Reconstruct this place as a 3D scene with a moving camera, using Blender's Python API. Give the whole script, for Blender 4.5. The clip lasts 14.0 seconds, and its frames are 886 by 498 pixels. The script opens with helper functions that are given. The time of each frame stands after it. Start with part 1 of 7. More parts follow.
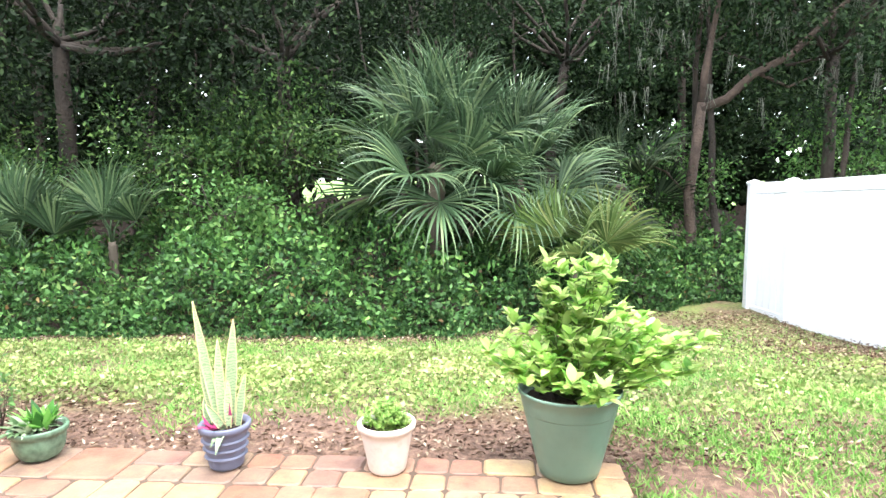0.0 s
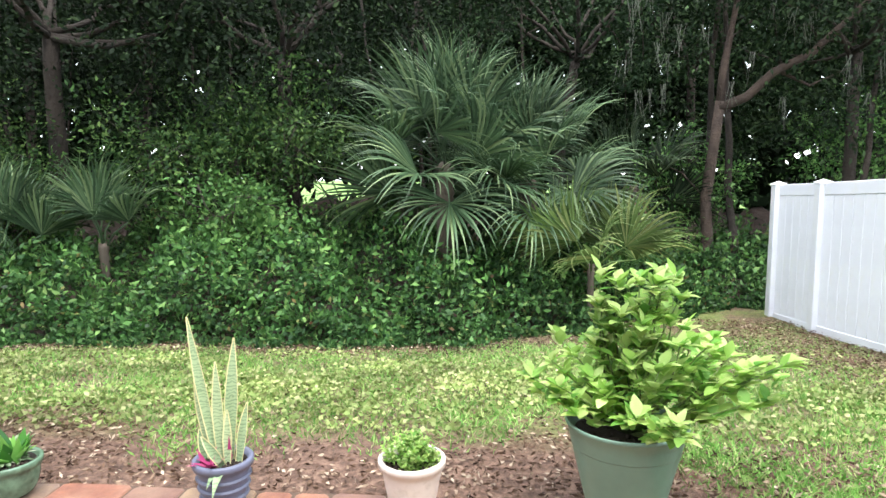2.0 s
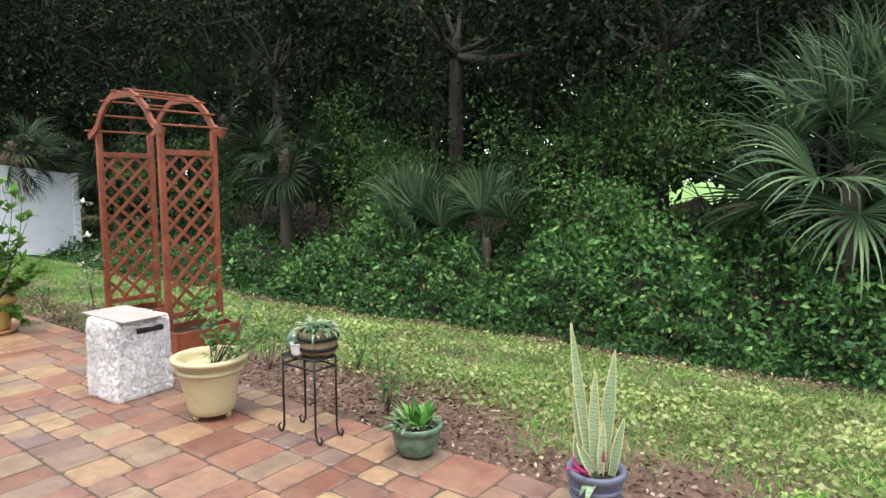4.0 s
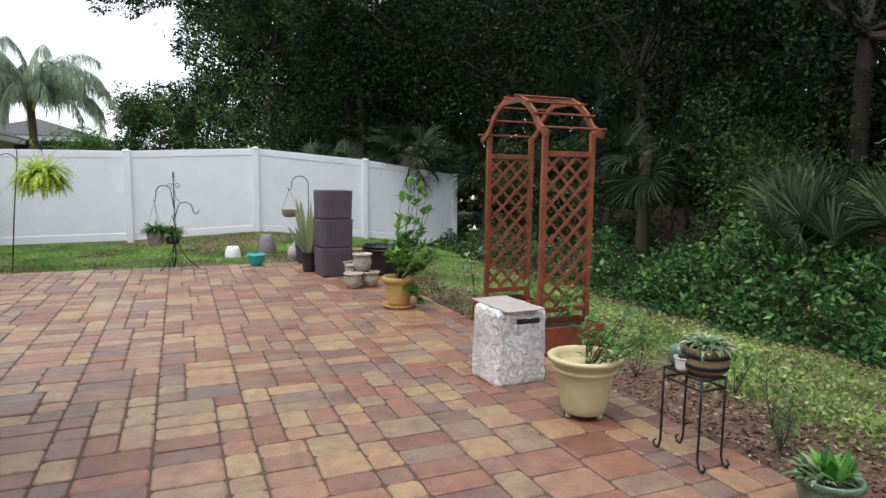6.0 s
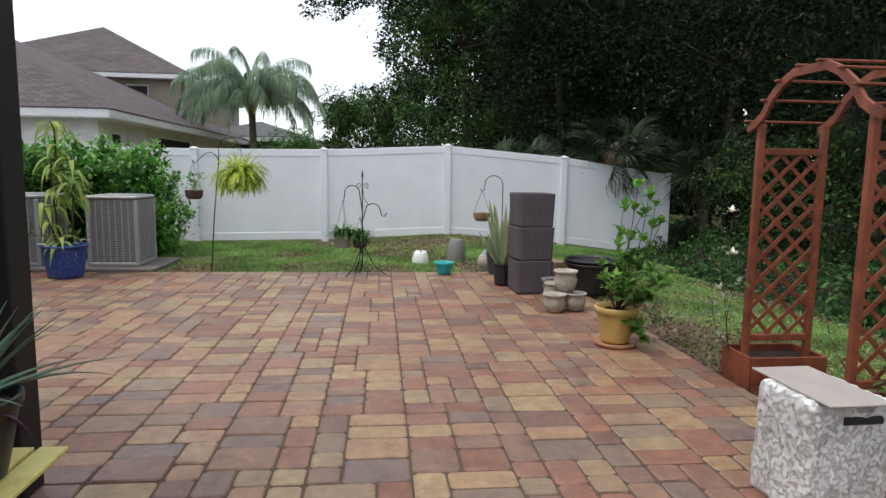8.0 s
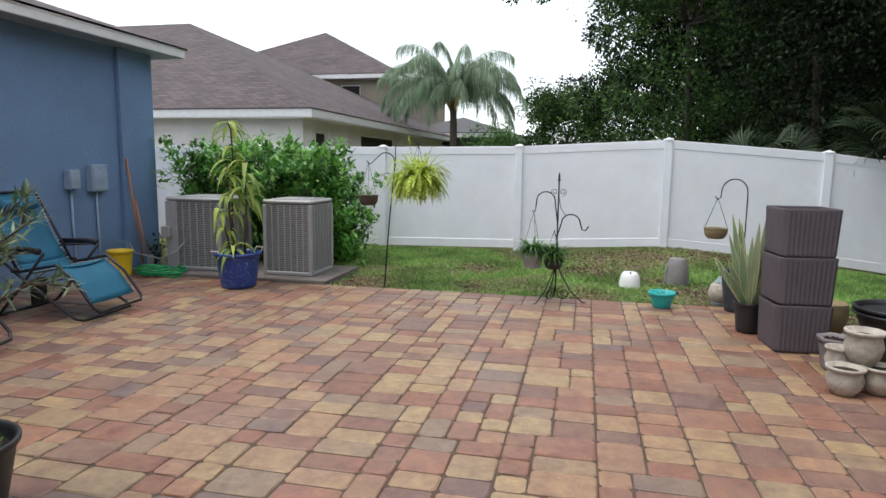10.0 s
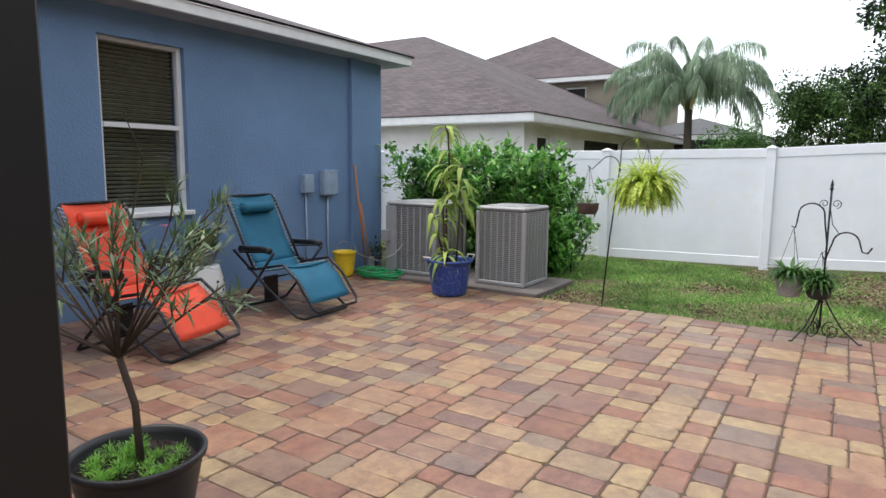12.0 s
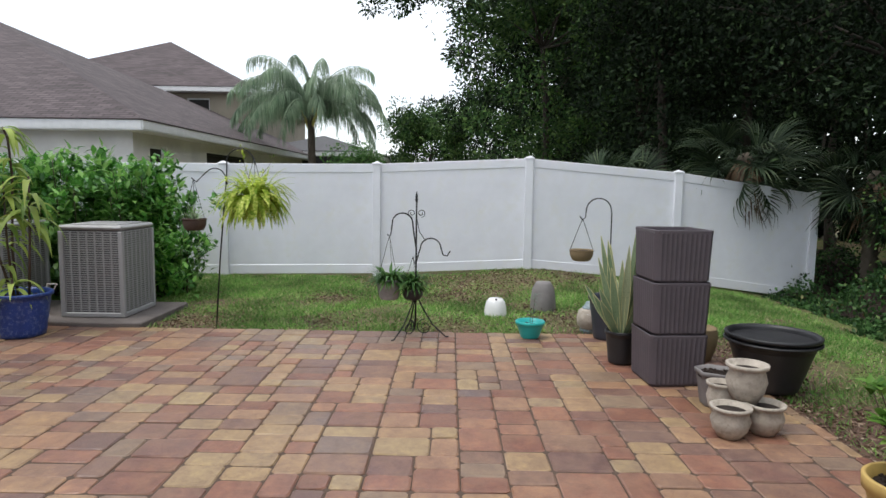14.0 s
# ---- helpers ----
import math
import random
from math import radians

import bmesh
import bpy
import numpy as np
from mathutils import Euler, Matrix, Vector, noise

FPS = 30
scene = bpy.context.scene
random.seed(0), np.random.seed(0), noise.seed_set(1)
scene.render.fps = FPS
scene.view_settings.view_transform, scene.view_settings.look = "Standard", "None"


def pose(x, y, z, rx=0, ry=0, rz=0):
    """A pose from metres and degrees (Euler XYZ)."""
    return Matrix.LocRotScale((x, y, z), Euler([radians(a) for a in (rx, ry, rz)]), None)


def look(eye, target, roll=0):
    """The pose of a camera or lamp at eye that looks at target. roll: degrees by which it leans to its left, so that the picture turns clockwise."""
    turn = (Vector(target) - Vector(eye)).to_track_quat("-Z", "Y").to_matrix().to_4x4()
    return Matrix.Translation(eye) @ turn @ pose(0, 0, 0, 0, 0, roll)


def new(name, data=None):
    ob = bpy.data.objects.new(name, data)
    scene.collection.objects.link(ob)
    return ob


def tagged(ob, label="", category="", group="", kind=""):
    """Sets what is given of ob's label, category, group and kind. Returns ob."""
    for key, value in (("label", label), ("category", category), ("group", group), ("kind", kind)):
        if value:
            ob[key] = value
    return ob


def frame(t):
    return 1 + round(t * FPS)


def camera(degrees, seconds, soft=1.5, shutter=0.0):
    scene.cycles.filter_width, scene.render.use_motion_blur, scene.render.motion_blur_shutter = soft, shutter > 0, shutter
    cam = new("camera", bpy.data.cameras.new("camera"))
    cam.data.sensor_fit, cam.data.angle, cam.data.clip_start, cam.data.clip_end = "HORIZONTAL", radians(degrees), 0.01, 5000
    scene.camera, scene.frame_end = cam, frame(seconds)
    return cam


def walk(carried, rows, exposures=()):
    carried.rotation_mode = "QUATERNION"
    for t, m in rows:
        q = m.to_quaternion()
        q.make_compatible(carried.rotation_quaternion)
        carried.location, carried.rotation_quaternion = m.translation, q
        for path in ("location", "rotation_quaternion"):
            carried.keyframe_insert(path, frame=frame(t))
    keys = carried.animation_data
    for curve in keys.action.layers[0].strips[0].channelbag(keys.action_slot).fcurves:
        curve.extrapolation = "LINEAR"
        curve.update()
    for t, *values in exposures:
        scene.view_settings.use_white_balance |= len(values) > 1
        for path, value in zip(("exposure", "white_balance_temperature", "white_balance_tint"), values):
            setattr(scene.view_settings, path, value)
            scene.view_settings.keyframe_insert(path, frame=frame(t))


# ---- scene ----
cam = camera(70.5, 14.0)
METRES, EYE, TILT, LEAN, TURN = 5.35, 1.47, 0.0, 0.0, 4.6
PATH = [
    (0, (0.044, 0.336, 1.36), (-0.133, 2.314, 1.129), -0.6),
    (0.5, (-0.045, 0.52, 1.359), (-0.262, 2.494, 1.126), -0.5),
    (1, (-0.115, 0.673, 1.352), (-0.321, 2.649, 1.119), -0.4),
    (1.5, (-0.149, 0.711, 1.334), (-0.326, 2.689, 1.103), -0.3),
    (2, (-0.147, 0.727, 1.342), (-0.313, 2.708, 1.115), -0.3),
    (2.5, (-0.183, 0.778, 1.358), (-0.346, 2.759, 1.135), -0.3),
    (3, (-0.226, 0.806, 1.387), (-0.543, 2.768, 1.162), -0.2),
    (3.5, (-0.261, 0.781, 1.4), (-1.041, 2.609, 1.17), -0.2),
    (4, (-0.298, 0.757, 1.391), (-1.483, 2.352, 1.161), 0.1),
    (4.2, (-0.301, 0.757, 1.385), (-1.59, 2.269, 1.156), 0.1),
    (6.3, (-0.674, 0.642, 1.377), (-2.544, 1.314, 1.145), 0.9),
    (6.5, (-0.777, 0.644, 1.369), (-2.667, 1.256, 1.136), 1.0),
    (7, (-1.099, 0.7, 1.363), (-3.032, 1.158, 1.128), 1.0),
    (9.3, (-2.931, 0.875, 1.465), (-4.91, 0.757, 1.203), 0.9),
    (9.5, (-3.1, 0.87, 1.465), (-5.074, 0.688, 1.201), 0.9),
    (10, (-3.473, 0.851, 1.492), (-5.407, 0.418, 1.221), 0.7),
    (10.5, (-3.75, 0.759, 1.495), (-5.612, 0.081, 1.22), 0.6),
    (11, (-3.905, 0.675, 1.498), (-5.692, -0.18, 1.222), 0.6),
    (11.5, (-4.001, 0.667, 1.487), (-5.703, -0.348, 1.218), 0.6),
    (12, (-4.01, 0.685, 1.491), (-5.68, -0.383, 1.228), 0.6),
    (12.5, (-3.997, 0.708, 1.496), (-5.67, -0.358, 1.241), 0.7),
    (13, (-4.024, 0.752, 1.501), (-5.771, -0.189, 1.251), 0.9),
    (13.5, (-4.219, 0.819, 1.49), (-6.141, 0.314, 1.268), 0.8),
    (14, (-4.345, 0.897, 1.47), (-6.335, 0.878, 1.268), 0.8),
]
walk(cam, [(t, look(eye, target, roll)) for t, eye, target, roll in PATH],
     exposures=[(0.0, 2.25), (0.3, 2.15), (0.8, 1.75), (2.6, 1.45), (3.2, 1.08), (4.2, 0.95), (6.3, 0.2), (7.2, 0.05), (9.3, 0.12), (11.0, 0.42), (12.5, 0.52), (14.0, 0.1)])

# ---- world and light ----
world = bpy.data.worlds.new("overcast_sky")
scene.world = world
world.use_nodes = True
wn, wl = world.node_tree.nodes, world.node_tree.links
sky = wn.new("ShaderNodeTexSky")
sky.sky_type, sky.sun_disc = "NISHITA", False
sky.sun_elevation, sky.sun_rotation = radians(68), radians(152)
bg = wn["Background"]
bg.inputs["Strength"].default_value = 0.05
wl.new(sky.outputs[0], bg.inputs["Color"])
bg2 = wn.new("ShaderNodeBackground")
bg2.inputs["Color"].default_value = (0.93, 0.96, 1.0, 1)
bg2.inputs["Strength"].default_value = 1.1
addsh = wn.new("ShaderNodeAddShader")
wl.new(bg.outputs[0], addsh.inputs[0])
wl.new(bg2.outputs[0], addsh.inputs[1])
wl.new(addsh.outputs[0], wn["World Output"].inputs["Surface"])
sun_data = bpy.data.lights.new("sun", "SUN")
sun_data.energy, sun_data.angle, sun_data.color = 1.75, radians(25), (1.0, 0.97, 0.92)
sun = new("sun", sun_data)
sun.rotation_euler = (radians(22), 0, radians(28))

# ---- materials ----
def material(name, rough=0.6, metal=0.0):
    m = bpy.data.materials.new(name)
    m.use_nodes = True
    b = m.node_tree.nodes["Principled BSDF"]
    b.inputs["Roughness"].default_value = rough
    b.inputs["Metallic"].default_value = metal
    return m, m.node_tree.nodes, m.node_tree.links, b


def noise_node(n, l, scale, detail=4.0, rough=0.6, stretch=None, world_space=False):
    tc = n.new("ShaderNodeNewGeometry") if world_space else n.new("ShaderNodeTexCoord")
    out = tc.outputs["Position"] if world_space else tc.outputs["Object"]
    if stretch:
        mp = n.new("ShaderNodeMapping")
        mp.inputs["Scale"].default_value = stretch
        l.new(out, mp.inputs["Vector"])
        out = mp.outputs[0]
    t = n.new("ShaderNodeTexNoise")
    t.inputs["Scale"].default_value, t.inputs["Detail"].default_value, t.inputs["Roughness"].default_value = scale, detail, rough
    l.new(out, t.inputs["Vector"])
    return t


def ramp_node(n, l, src, stops):
    r = n.new("ShaderNodeValToRGB")
    els = r.color_ramp.elements
    while len(els) < len(stops):
        els.new(0.5)
    for e, (p, c) in zip(els, stops):
        e.position, e.color = p, (*c, 1)
    l.new(src, r.inputs[0])
    return r


def mix_node(n, l, fac, a, b, mode="MIX"):
    m = n.new("ShaderNodeMix")
    m.data_type, m.blend_type = "RGBA", mode
    for sock, v in ((m.inputs[0], fac), (m.inputs[6], a), (m.inputs[7], b)):
        if isinstance(v, bpy.types.NodeSocket):
            l.new(v, sock)
        elif isinstance(v, tuple):
            sock.default_value = (*v, 1)
        else:
            sock.default_value = v
    return m.outputs[2]


def bump_node(n, l, b, height, strength, dist=0.01):
    k = n.new("ShaderNodeBump")
    k.inputs["Strength"].default_value, k.inputs["Distance"].default_value = strength, dist
    l.new(height, k.inputs["Height"])
    l.new(k.outputs[0], b.inputs["Normal"])


def plain(name, c, rough=0.6, metal=0.0, scale=6.0, vary=0.18, bump=0.15, fine=60.0, dist=0.004, dirt=None):
    """Painted, moulded or stony surface: base colour c, soft patches, fine grain and optional dirt."""
    m, n, l, b = material(name, rough, metal)
    big = noise_node(n, l, scale)
    small = noise_node(n, l, fine, 3)
    lo, hi = tuple(v * (1 - vary) for v in c), tuple(min(1, v * (1 + vary)) for v in c)
    col = ramp_node(n, l, big.outputs[0], [(0.3, lo), (0.7, hi)]).outputs[0]
    if dirt:
        d = noise_node(n, l, scale * 2.3, 6, 0.7)
        f = ramp_node(n, l, d.outputs[0], [(0.5, (0, 0, 0)), (0.72, (0.7, 0.7, 0.7))]).outputs[0]
        col = mix_node(n, l, f, col, dirt)
    l.new(col, b.inputs["Base Color"])
    if bump:
        bump_node(n, l, b, small.outputs[0], bump, dist)
    return m


def foliage(name, stops, rough=0.5, through_light=0.3, patch=0.8, gloss=0.25):
    """Leaves: each island its own green, larger patches of tone, some light through the blade."""
    m, n, l, b = material(name, rough)
    b.inputs["Specular IOR Level"].default_value = gloss
    g = n.new("ShaderNodeNewGeometry")
    r = ramp_node(n, l, g.outputs["Random Per Island"], stops).outputs[0]
    big = noise_node(n, l, patch, 3, world_space=True)
    f = ramp_node(n, l, big.outputs[0], [(0.35, (0.55, 0.55, 0.55)), (0.65, (1.25, 1.25, 1.2))]).outputs[0]
    col = mix_node(n, l, 1.0, r, f, "MULTIPLY")
    l.new(col, b.inputs["Base Color"])
    tr = n.new("ShaderNodeBsdfTranslucent")
    l.new(col, tr.inputs[0])
    mx = n.new("ShaderNodeMixShader")
    mx.inputs[0].default_value = through_light
    l.new(b.outputs[0], mx.inputs[1])
    l.new(tr.outputs[0], mx.inputs[2])
    l.new(mx.outputs[0], n["Material Output"].inputs["Surface"])
    return m


def paver_material(name, per_object):
    m, n, l, b = material(name, 0.55)
    if per_object:
        rnd = n.new("ShaderNodeObjectInfo").outputs["Random"]
    else:
        rnd = n.new("ShaderNodeNewGeometry").outputs["Random Per Island"]
    base = ramp_node(n, l, rnd, [(0.0, (0.18, 0.075, 0.052)), (0.16, (0.27, 0.12, 0.08)), (0.3, (0.15, 0.085, 0.075)), (0.48, (0.31, 0.175, 0.11)),
                                 (0.66, (0.34, 0.235, 0.125)), (0.8, (0.155, 0.105, 0.1)), (0.9, (0.36, 0.26, 0.14)), (1.0, (0.3, 0.14, 0.09))]).outputs[0]
    cloud = noise_node(n, l, 9.0, 9, 0.78, world_space=True)
    tone = ramp_node(n, l, cloud.outputs[0], [(0.32, (0.55, 0.49, 0.5)), (0.5, (0.88, 0.85, 0.83)), (0.68, (1.28, 1.3, 1.1))]).outputs[0]
    col = mix_node(n, l, 1.0, base, tone, "MULTIPLY")
    wash = noise_node(n, l, 3.2, 5, 0.7, world_space=True)
    wf = ramp_node(n, l, wash.outputs[0], [(0.42, (0, 0, 0)), (0.68, (0.4, 0.4, 0.4))]).outputs[0]
    col = mix_node(n, l, wf, col, (0.29, 0.19, 0.12))
    grit = noise_node(n, l, 160.0, 3, 0.7, world_space=True)
    specks = ramp_node(n, l, grit.outputs[0], [(0.66, (0, 0, 0)), (0.78, (0.5, 0.5, 0.5))]).outputs[0]
    col = mix_node(n, l, specks, col, (0.55, 0.5, 0.44))
    moss = noise_node(n, l, 1.1, 6, 0.65, world_space=True)
    mf = ramp_node(n, l, moss.outputs[0], [(0.5, (0, 0, 0)), (0.75, (0.35, 0.35, 0.35))]).outputs[0]
    col = mix_node(n, l, mf, col, (0.16, 0.11, 0.08))
    l.new(col, b.inputs["Base Color"])
    wet = noise_node(n, l, 1.6, 4, world_space=True)
    l.new(ramp_node(n, l, wet.outputs[0], [(0.35, (0.36,) * 3), (0.65, (0.62,) * 3)]).outputs[0], b.inputs["Roughness"])
    bump_node(n, l, b, grit.outputs[0], 0.35, 0.003)
    return m


def stucco(name, c):
    m, n, l, b = material(name, 0.8)
    big = noise_node(n, l, 0.9, 5, world_space=True)
    col = ramp_node(n, l, big.outputs[0], [(0.3, tuple(v * 0.86 for v in c)), (0.7, tuple(v * 1.12 for v in c))]).outputs[0]
    l.new(col, b.inputs["Base Color"])
    lump = noise_node(n, l, 38.0, 5, 0.6, world_space=True)
    edge = ramp_node(n, l, lump.outputs[0], [(0.42, (0, 0, 0)), (0.58, (1, 1, 1))]).outputs[0]
    bump_node(n, l, b, edge, 0.55, 0.006)
    return m


def ground_material():
    m, n, l, b = material("soil_and_turf", 0.95)
    g = n.new("ShaderNodeNewGeometry")
    sep = n.new("ShaderNodeSeparateXYZ")
    l.new(g.outputs["Position"], sep.inputs[0])
    fine = noise_node(n, l, 22.0, 6, 0.75, world_space=True)
    mid = noise_node(n, l, 1.7, 5, 0.7, world_space=True)
    mulch = ramp_node(n, l, fine.outputs[0], [(0.3, (0.04, 0.023, 0.017)), (0.5, (0.13, 0.075, 0.052)), (0.7, (0.27, 0.17, 0.12))]).outputs[0]
    turf = ramp_node(n, l, fine.outputs[0], [(0.3, (0.04, 0.07, 0.015)), (0.55, (0.14, 0.2, 0.04)), (0.75, (0.28, 0.29, 0.11))]).outputs[0]
    f = ramp_node(n, l, mid.outputs[0], [(0.42, (0.15,) * 3), (0.6, (0.85,) * 3)]).outputs[0]
    band = n.new("ShaderNodeMapRange")
    l.new(sep.outputs["Y"], band.inputs["Value"])
    band.inputs["From Min"].default_value, band.inputs["From Max"].default_value = 3.75, 4.25
    f2 = n.new("ShaderNodeMath")
    f2.operation = "MULTIPLY"
    l.new(f, f2.inputs[0])
    l.new(band.outputs[0], f2.inputs[1])
    lawn_side = n.new("ShaderNodeMath")
    lawn_side.operation = "LESS_THAN"
    l.new(sep.outputs["X"], lawn_side.inputs[0])
    lawn_side.inputs[1].default_value = -10.6
    worn = n.new("ShaderNodeMath")
    worn.operation = "MULTIPLY"
    l.new(lawn_side.outputs[0], worn.inputs[0])
    l.new(f, worn.inputs[1])
    f3 = n.new("ShaderNodeMath")
    f3.operation = "MAXIMUM"
    l.new(f2.outputs[0], f3.inputs[0])
    l.new(worn.outputs[0], f3.inputs[1])
    near = mix_node(n, l, f3.outputs[0], mulch, turf)
    far = n.new("ShaderNodeMath")
    far.operation = "GREATER_THAN"
    l.new(sep.outputs["Y"], far.inputs[0])
    far.inputs[1].default_value = 27.0
    col = mix_node(n, l, far.outputs[0], near, (0.13, 0.24, 0.045))
    l.new(col, b.inputs["Base Color"])
    bump_node(n, l, b, fine.outputs[0], 0.8, 0.03)
    return m


def shingle_material(name, c):
    m, n, l, b = material(name, 0.92)
    g = n.new("ShaderNodeNewGeometry")
    sep = n.new("ShaderNodeSeparateXYZ")
    l.new(g.outputs["Position"], sep.inputs[0])
    facing = n.new("ShaderNodeSeparateXYZ")
    l.new(g.outputs["True Normal"], facing.inputs[0])
    along = []
    for pos, nrm in (("X", "Y"), ("Y", "X")):
        size = n.new("ShaderNodeMath")
        size.operation = "ABSOLUTE"
        l.new(facing.outputs[nrm], size.inputs[0])
        mul = n.new("ShaderNodeMath")
        mul.operation = "MULTIPLY"
        l.new(sep.outputs[pos], mul.inputs[0])
        l.new(size.outputs[0], mul.inputs[1])
        along.append(mul)
    add = n.new("ShaderNodeMath")
    l.new(along[0].outputs[0], add.inputs[0])
    l.new(along[1].outputs[0], add.inputs[1])
    comb = n.new("ShaderNodeCombineXYZ")
    l.new(add.outputs[0], comb.inputs[0])
    l.new(sep.outputs["Z"], comb.inputs[1])
    br = n.new("ShaderNodeTexBrick")
    br.inputs["Scale"].default_value = 1.0
    br.inputs["Brick Width"].default_value, br.inputs["Row Height"].default_value = 0.13, 0.058
    br.inputs["Mortar Size"].default_value = 0.006
    br.inputs["Bias"].default_value = 0.0
    br.inputs["Color1"].default_value = (*[v * 0.72 for v in c], 1)
    br.inputs["Color2"].default_value = (*[min(1, v * 1.3) for v in c], 1)
    br.inputs["Mortar"].default_value = (*[v * 0.4 for v in c], 1)
    l.new(comb.outputs[0], br.inputs["Vector"])
    big = noise_node(n, l, 0.7, 5, world_space=True)
    tone = ramp_node(n, l, big.outputs[0], [(0.3, (0.8,) * 3), (0.7, (1.2,) * 3)]).outputs[0]
    l.new(mix_node(n, l, 1.0, br.outputs["Color"], tone, "MULTIPLY"), b.inputs["Base Color"])
    bump_node(n, l, b, br.outputs["Color"], 0.3, 0.02)
    return m


M = {}
M["paver"] = paver_material("tumbled_paver", True)
M["paver_stuff"] = paver_material("tumbled_paver_field", False)
M["sand"] = plain("joint_sand", (0.085, 0.056, 0.04), 0.95, fine=120)
M["ground"] = ground_material()
M["blue"] = stucco("blue_stucco", (0.15, 0.245, 0.405))
M["cream_stucco"] = stucco("pale_stucco", (0.7, 0.68, 0.67))
M["tan_stucco"] = stucco("tan_stucco", (0.3, 0.26, 0.2))
M["shingle"] = shingle_material("brown_shingle", (0.088, 0.068, 0.07))
M["white_paint"] = plain("white_trim_paint", (0.7, 0.7, 0.7), 0.5, vary=0.06)
M["vinyl"] = plain("white_vinyl", (0.78, 0.79, 0.84), 0.4, scale=1.5, vary=0.06, bump=0.05, dirt=(0.77, 0.77, 0.75))
M["soffit"] = plain("grey_soffit", (0.3, 0.33, 0.38), 0.7)
M["bronze"] = plain("dark_bronze_aluminium", (0.007, 0.006, 0.006), 0.6, vary=0.2)
M["glass"], gn, gl, gb = material("window_glass", 0.03)
gb.inputs["Base Color"].default_value = (0.9, 0.95, 0.95, 1)
gb.inputs["Transmission Weight"].default_value = 1.0
gb.inputs["IOR"].default_value = 1.3
M["blind"] = plain("slatted_blind", (0.36, 0.33, 0.24), 0.6)
# Near-black put in for the shade inside rooms, slots, holes and cracks.
M["dark"] = plain("inner_shade", (0.02, 0.018, 0.016), 0.8)
M["redwood"] = plain("red_stained_wood", (0.21, 0.055, 0.024), 0.55, scale=9, vary=0.35, bump=0.3, fine=90)
M["soil"] = plain("potting_soil", (0.035, 0.022, 0.016), 0.95, bump=1.0, fine=70, dist=0.02)
M["green_pot"] = plain("sage_green_resin", (0.12, 0.2, 0.15), 0.4, scale=5, vary=0.12)
M["glazed_green"] = plain("glazed_green_ceramic", (0.1, 0.17, 0.11), 0.25, scale=20, vary=0.4)
M["slate_pot"] = plain("slate_blue_resin", (0.12, 0.13, 0.19), 0.5)
M["white_pot"] = plain("off_white_resin", (0.62, 0.55, 0.5), 0.5, vary=0.1, dirt=(0.4, 0.34, 0.28))
M["cream_pot"] = plain("cream_plastic", (0.56, 0.48, 0.28), 0.45, scale=4, vary=0.08, dirt=(0.42, 0.34, 0.2))
M["mustard_pot"] = plain("mustard_clay", (0.52, 0.35, 0.11), 0.55, vary=0.15)
M["terracotta"] = plain("terracotta", (0.4, 0.2, 0.1), 0.8)
M["ribbed_pot"] = plain("brown_grey_resin", (0.085, 0.07, 0.08), 0.6, vary=0.12)
M["black_plastic"] = plain("black_plastic", (0.018, 0.018, 0.02), 0.45, vary=0.3)
M["navy_pot"] = plain("dark_blue_grey_plastic", (0.035, 0.04, 0.055), 0.45)
M["blue_bucket"] = plain("blue_plastic", (0.012, 0.045, 0.22), 0.35, scale=14, vary=0.2, dirt=(0.2, 0.25, 0.4))
M["stone_pot"] = plain("weathered_stone", (0.42, 0.37, 0.31), 0.85, scale=12, vary=0.25, bump=0.5, dirt=(0.2, 0.18, 0.15))
M["grey_pot"] = plain("grey_stoneware", (0.2, 0.185, 0.18), 0.7, vary=0.2)
M["tin"] = plain("dull_galvanised_tin", (0.3, 0.3, 0.31), 0.5, metal=0.3, scale=14, vary=0.25)
M["speckle"] = plain("blue_grey_speckled_glaze", (0.2, 0.27, 0.29), 0.4, scale=40, vary=0.5, dirt=(0.35, 0.28, 0.22))
M["teal"] = plain("turquoise_plastic", (0.02, 0.38, 0.36), 0.4, vary=0.1)
M["woven"] = plain("woven_fibre", (0.22, 0.16, 0.085), 0.85, fine=150, bump=0.6)
M["white_glaze"] = plain("white_ceramic", (0.75, 0.75, 0.74), 0.25, vary=0.06)
M["rough_white"], n_, l_, b_ = material("crumbly_white_render", 0.9)
big_ = noise_node(n_, l_, 4.0, 6)
l_.new(ramp_node(n_, l_, big_.outputs[0], [(0.35, (0.6, 0.58, 0.57)), (0.55, (0.86, 0.84, 0.83))]).outputs[0], b_.inputs["Base Color"])
lump_ = noise_node(n_, l_, 45.0, 8, 0.7)
pits_ = ramp_node(n_, l_, lump_.outputs[0], [(0.38, (0, 0, 0)), (0.5, (1, 1, 1))])
bump_node(n_, l_, b_, pits_.outputs[0], 0.8, 0.012)
M["board"] = plain("weathered_board", (0.36, 0.32, 0.29), 0.7, vary=0.08)
M["iron"] = plain("black_wrought_iron", (0.012, 0.012, 0.014), 0.5, metal=0.3)
M["ac_metal"] = plain("grey_painted_steel", (0.33, 0.325, 0.325), 0.5, metal=0.1, vary=0.08)
M["ac_dark"] = plain("dark_condenser_fins", (0.075, 0.073, 0.075), 0.6, metal=0.3)
M["concrete"] = plain("damp_concrete", (0.14, 0.12, 0.11), 0.9, bump=0.4)
M["frame_metal"] = plain("charcoal_tube", (0.02, 0.02, 0.025), 0.4, metal=0.4)
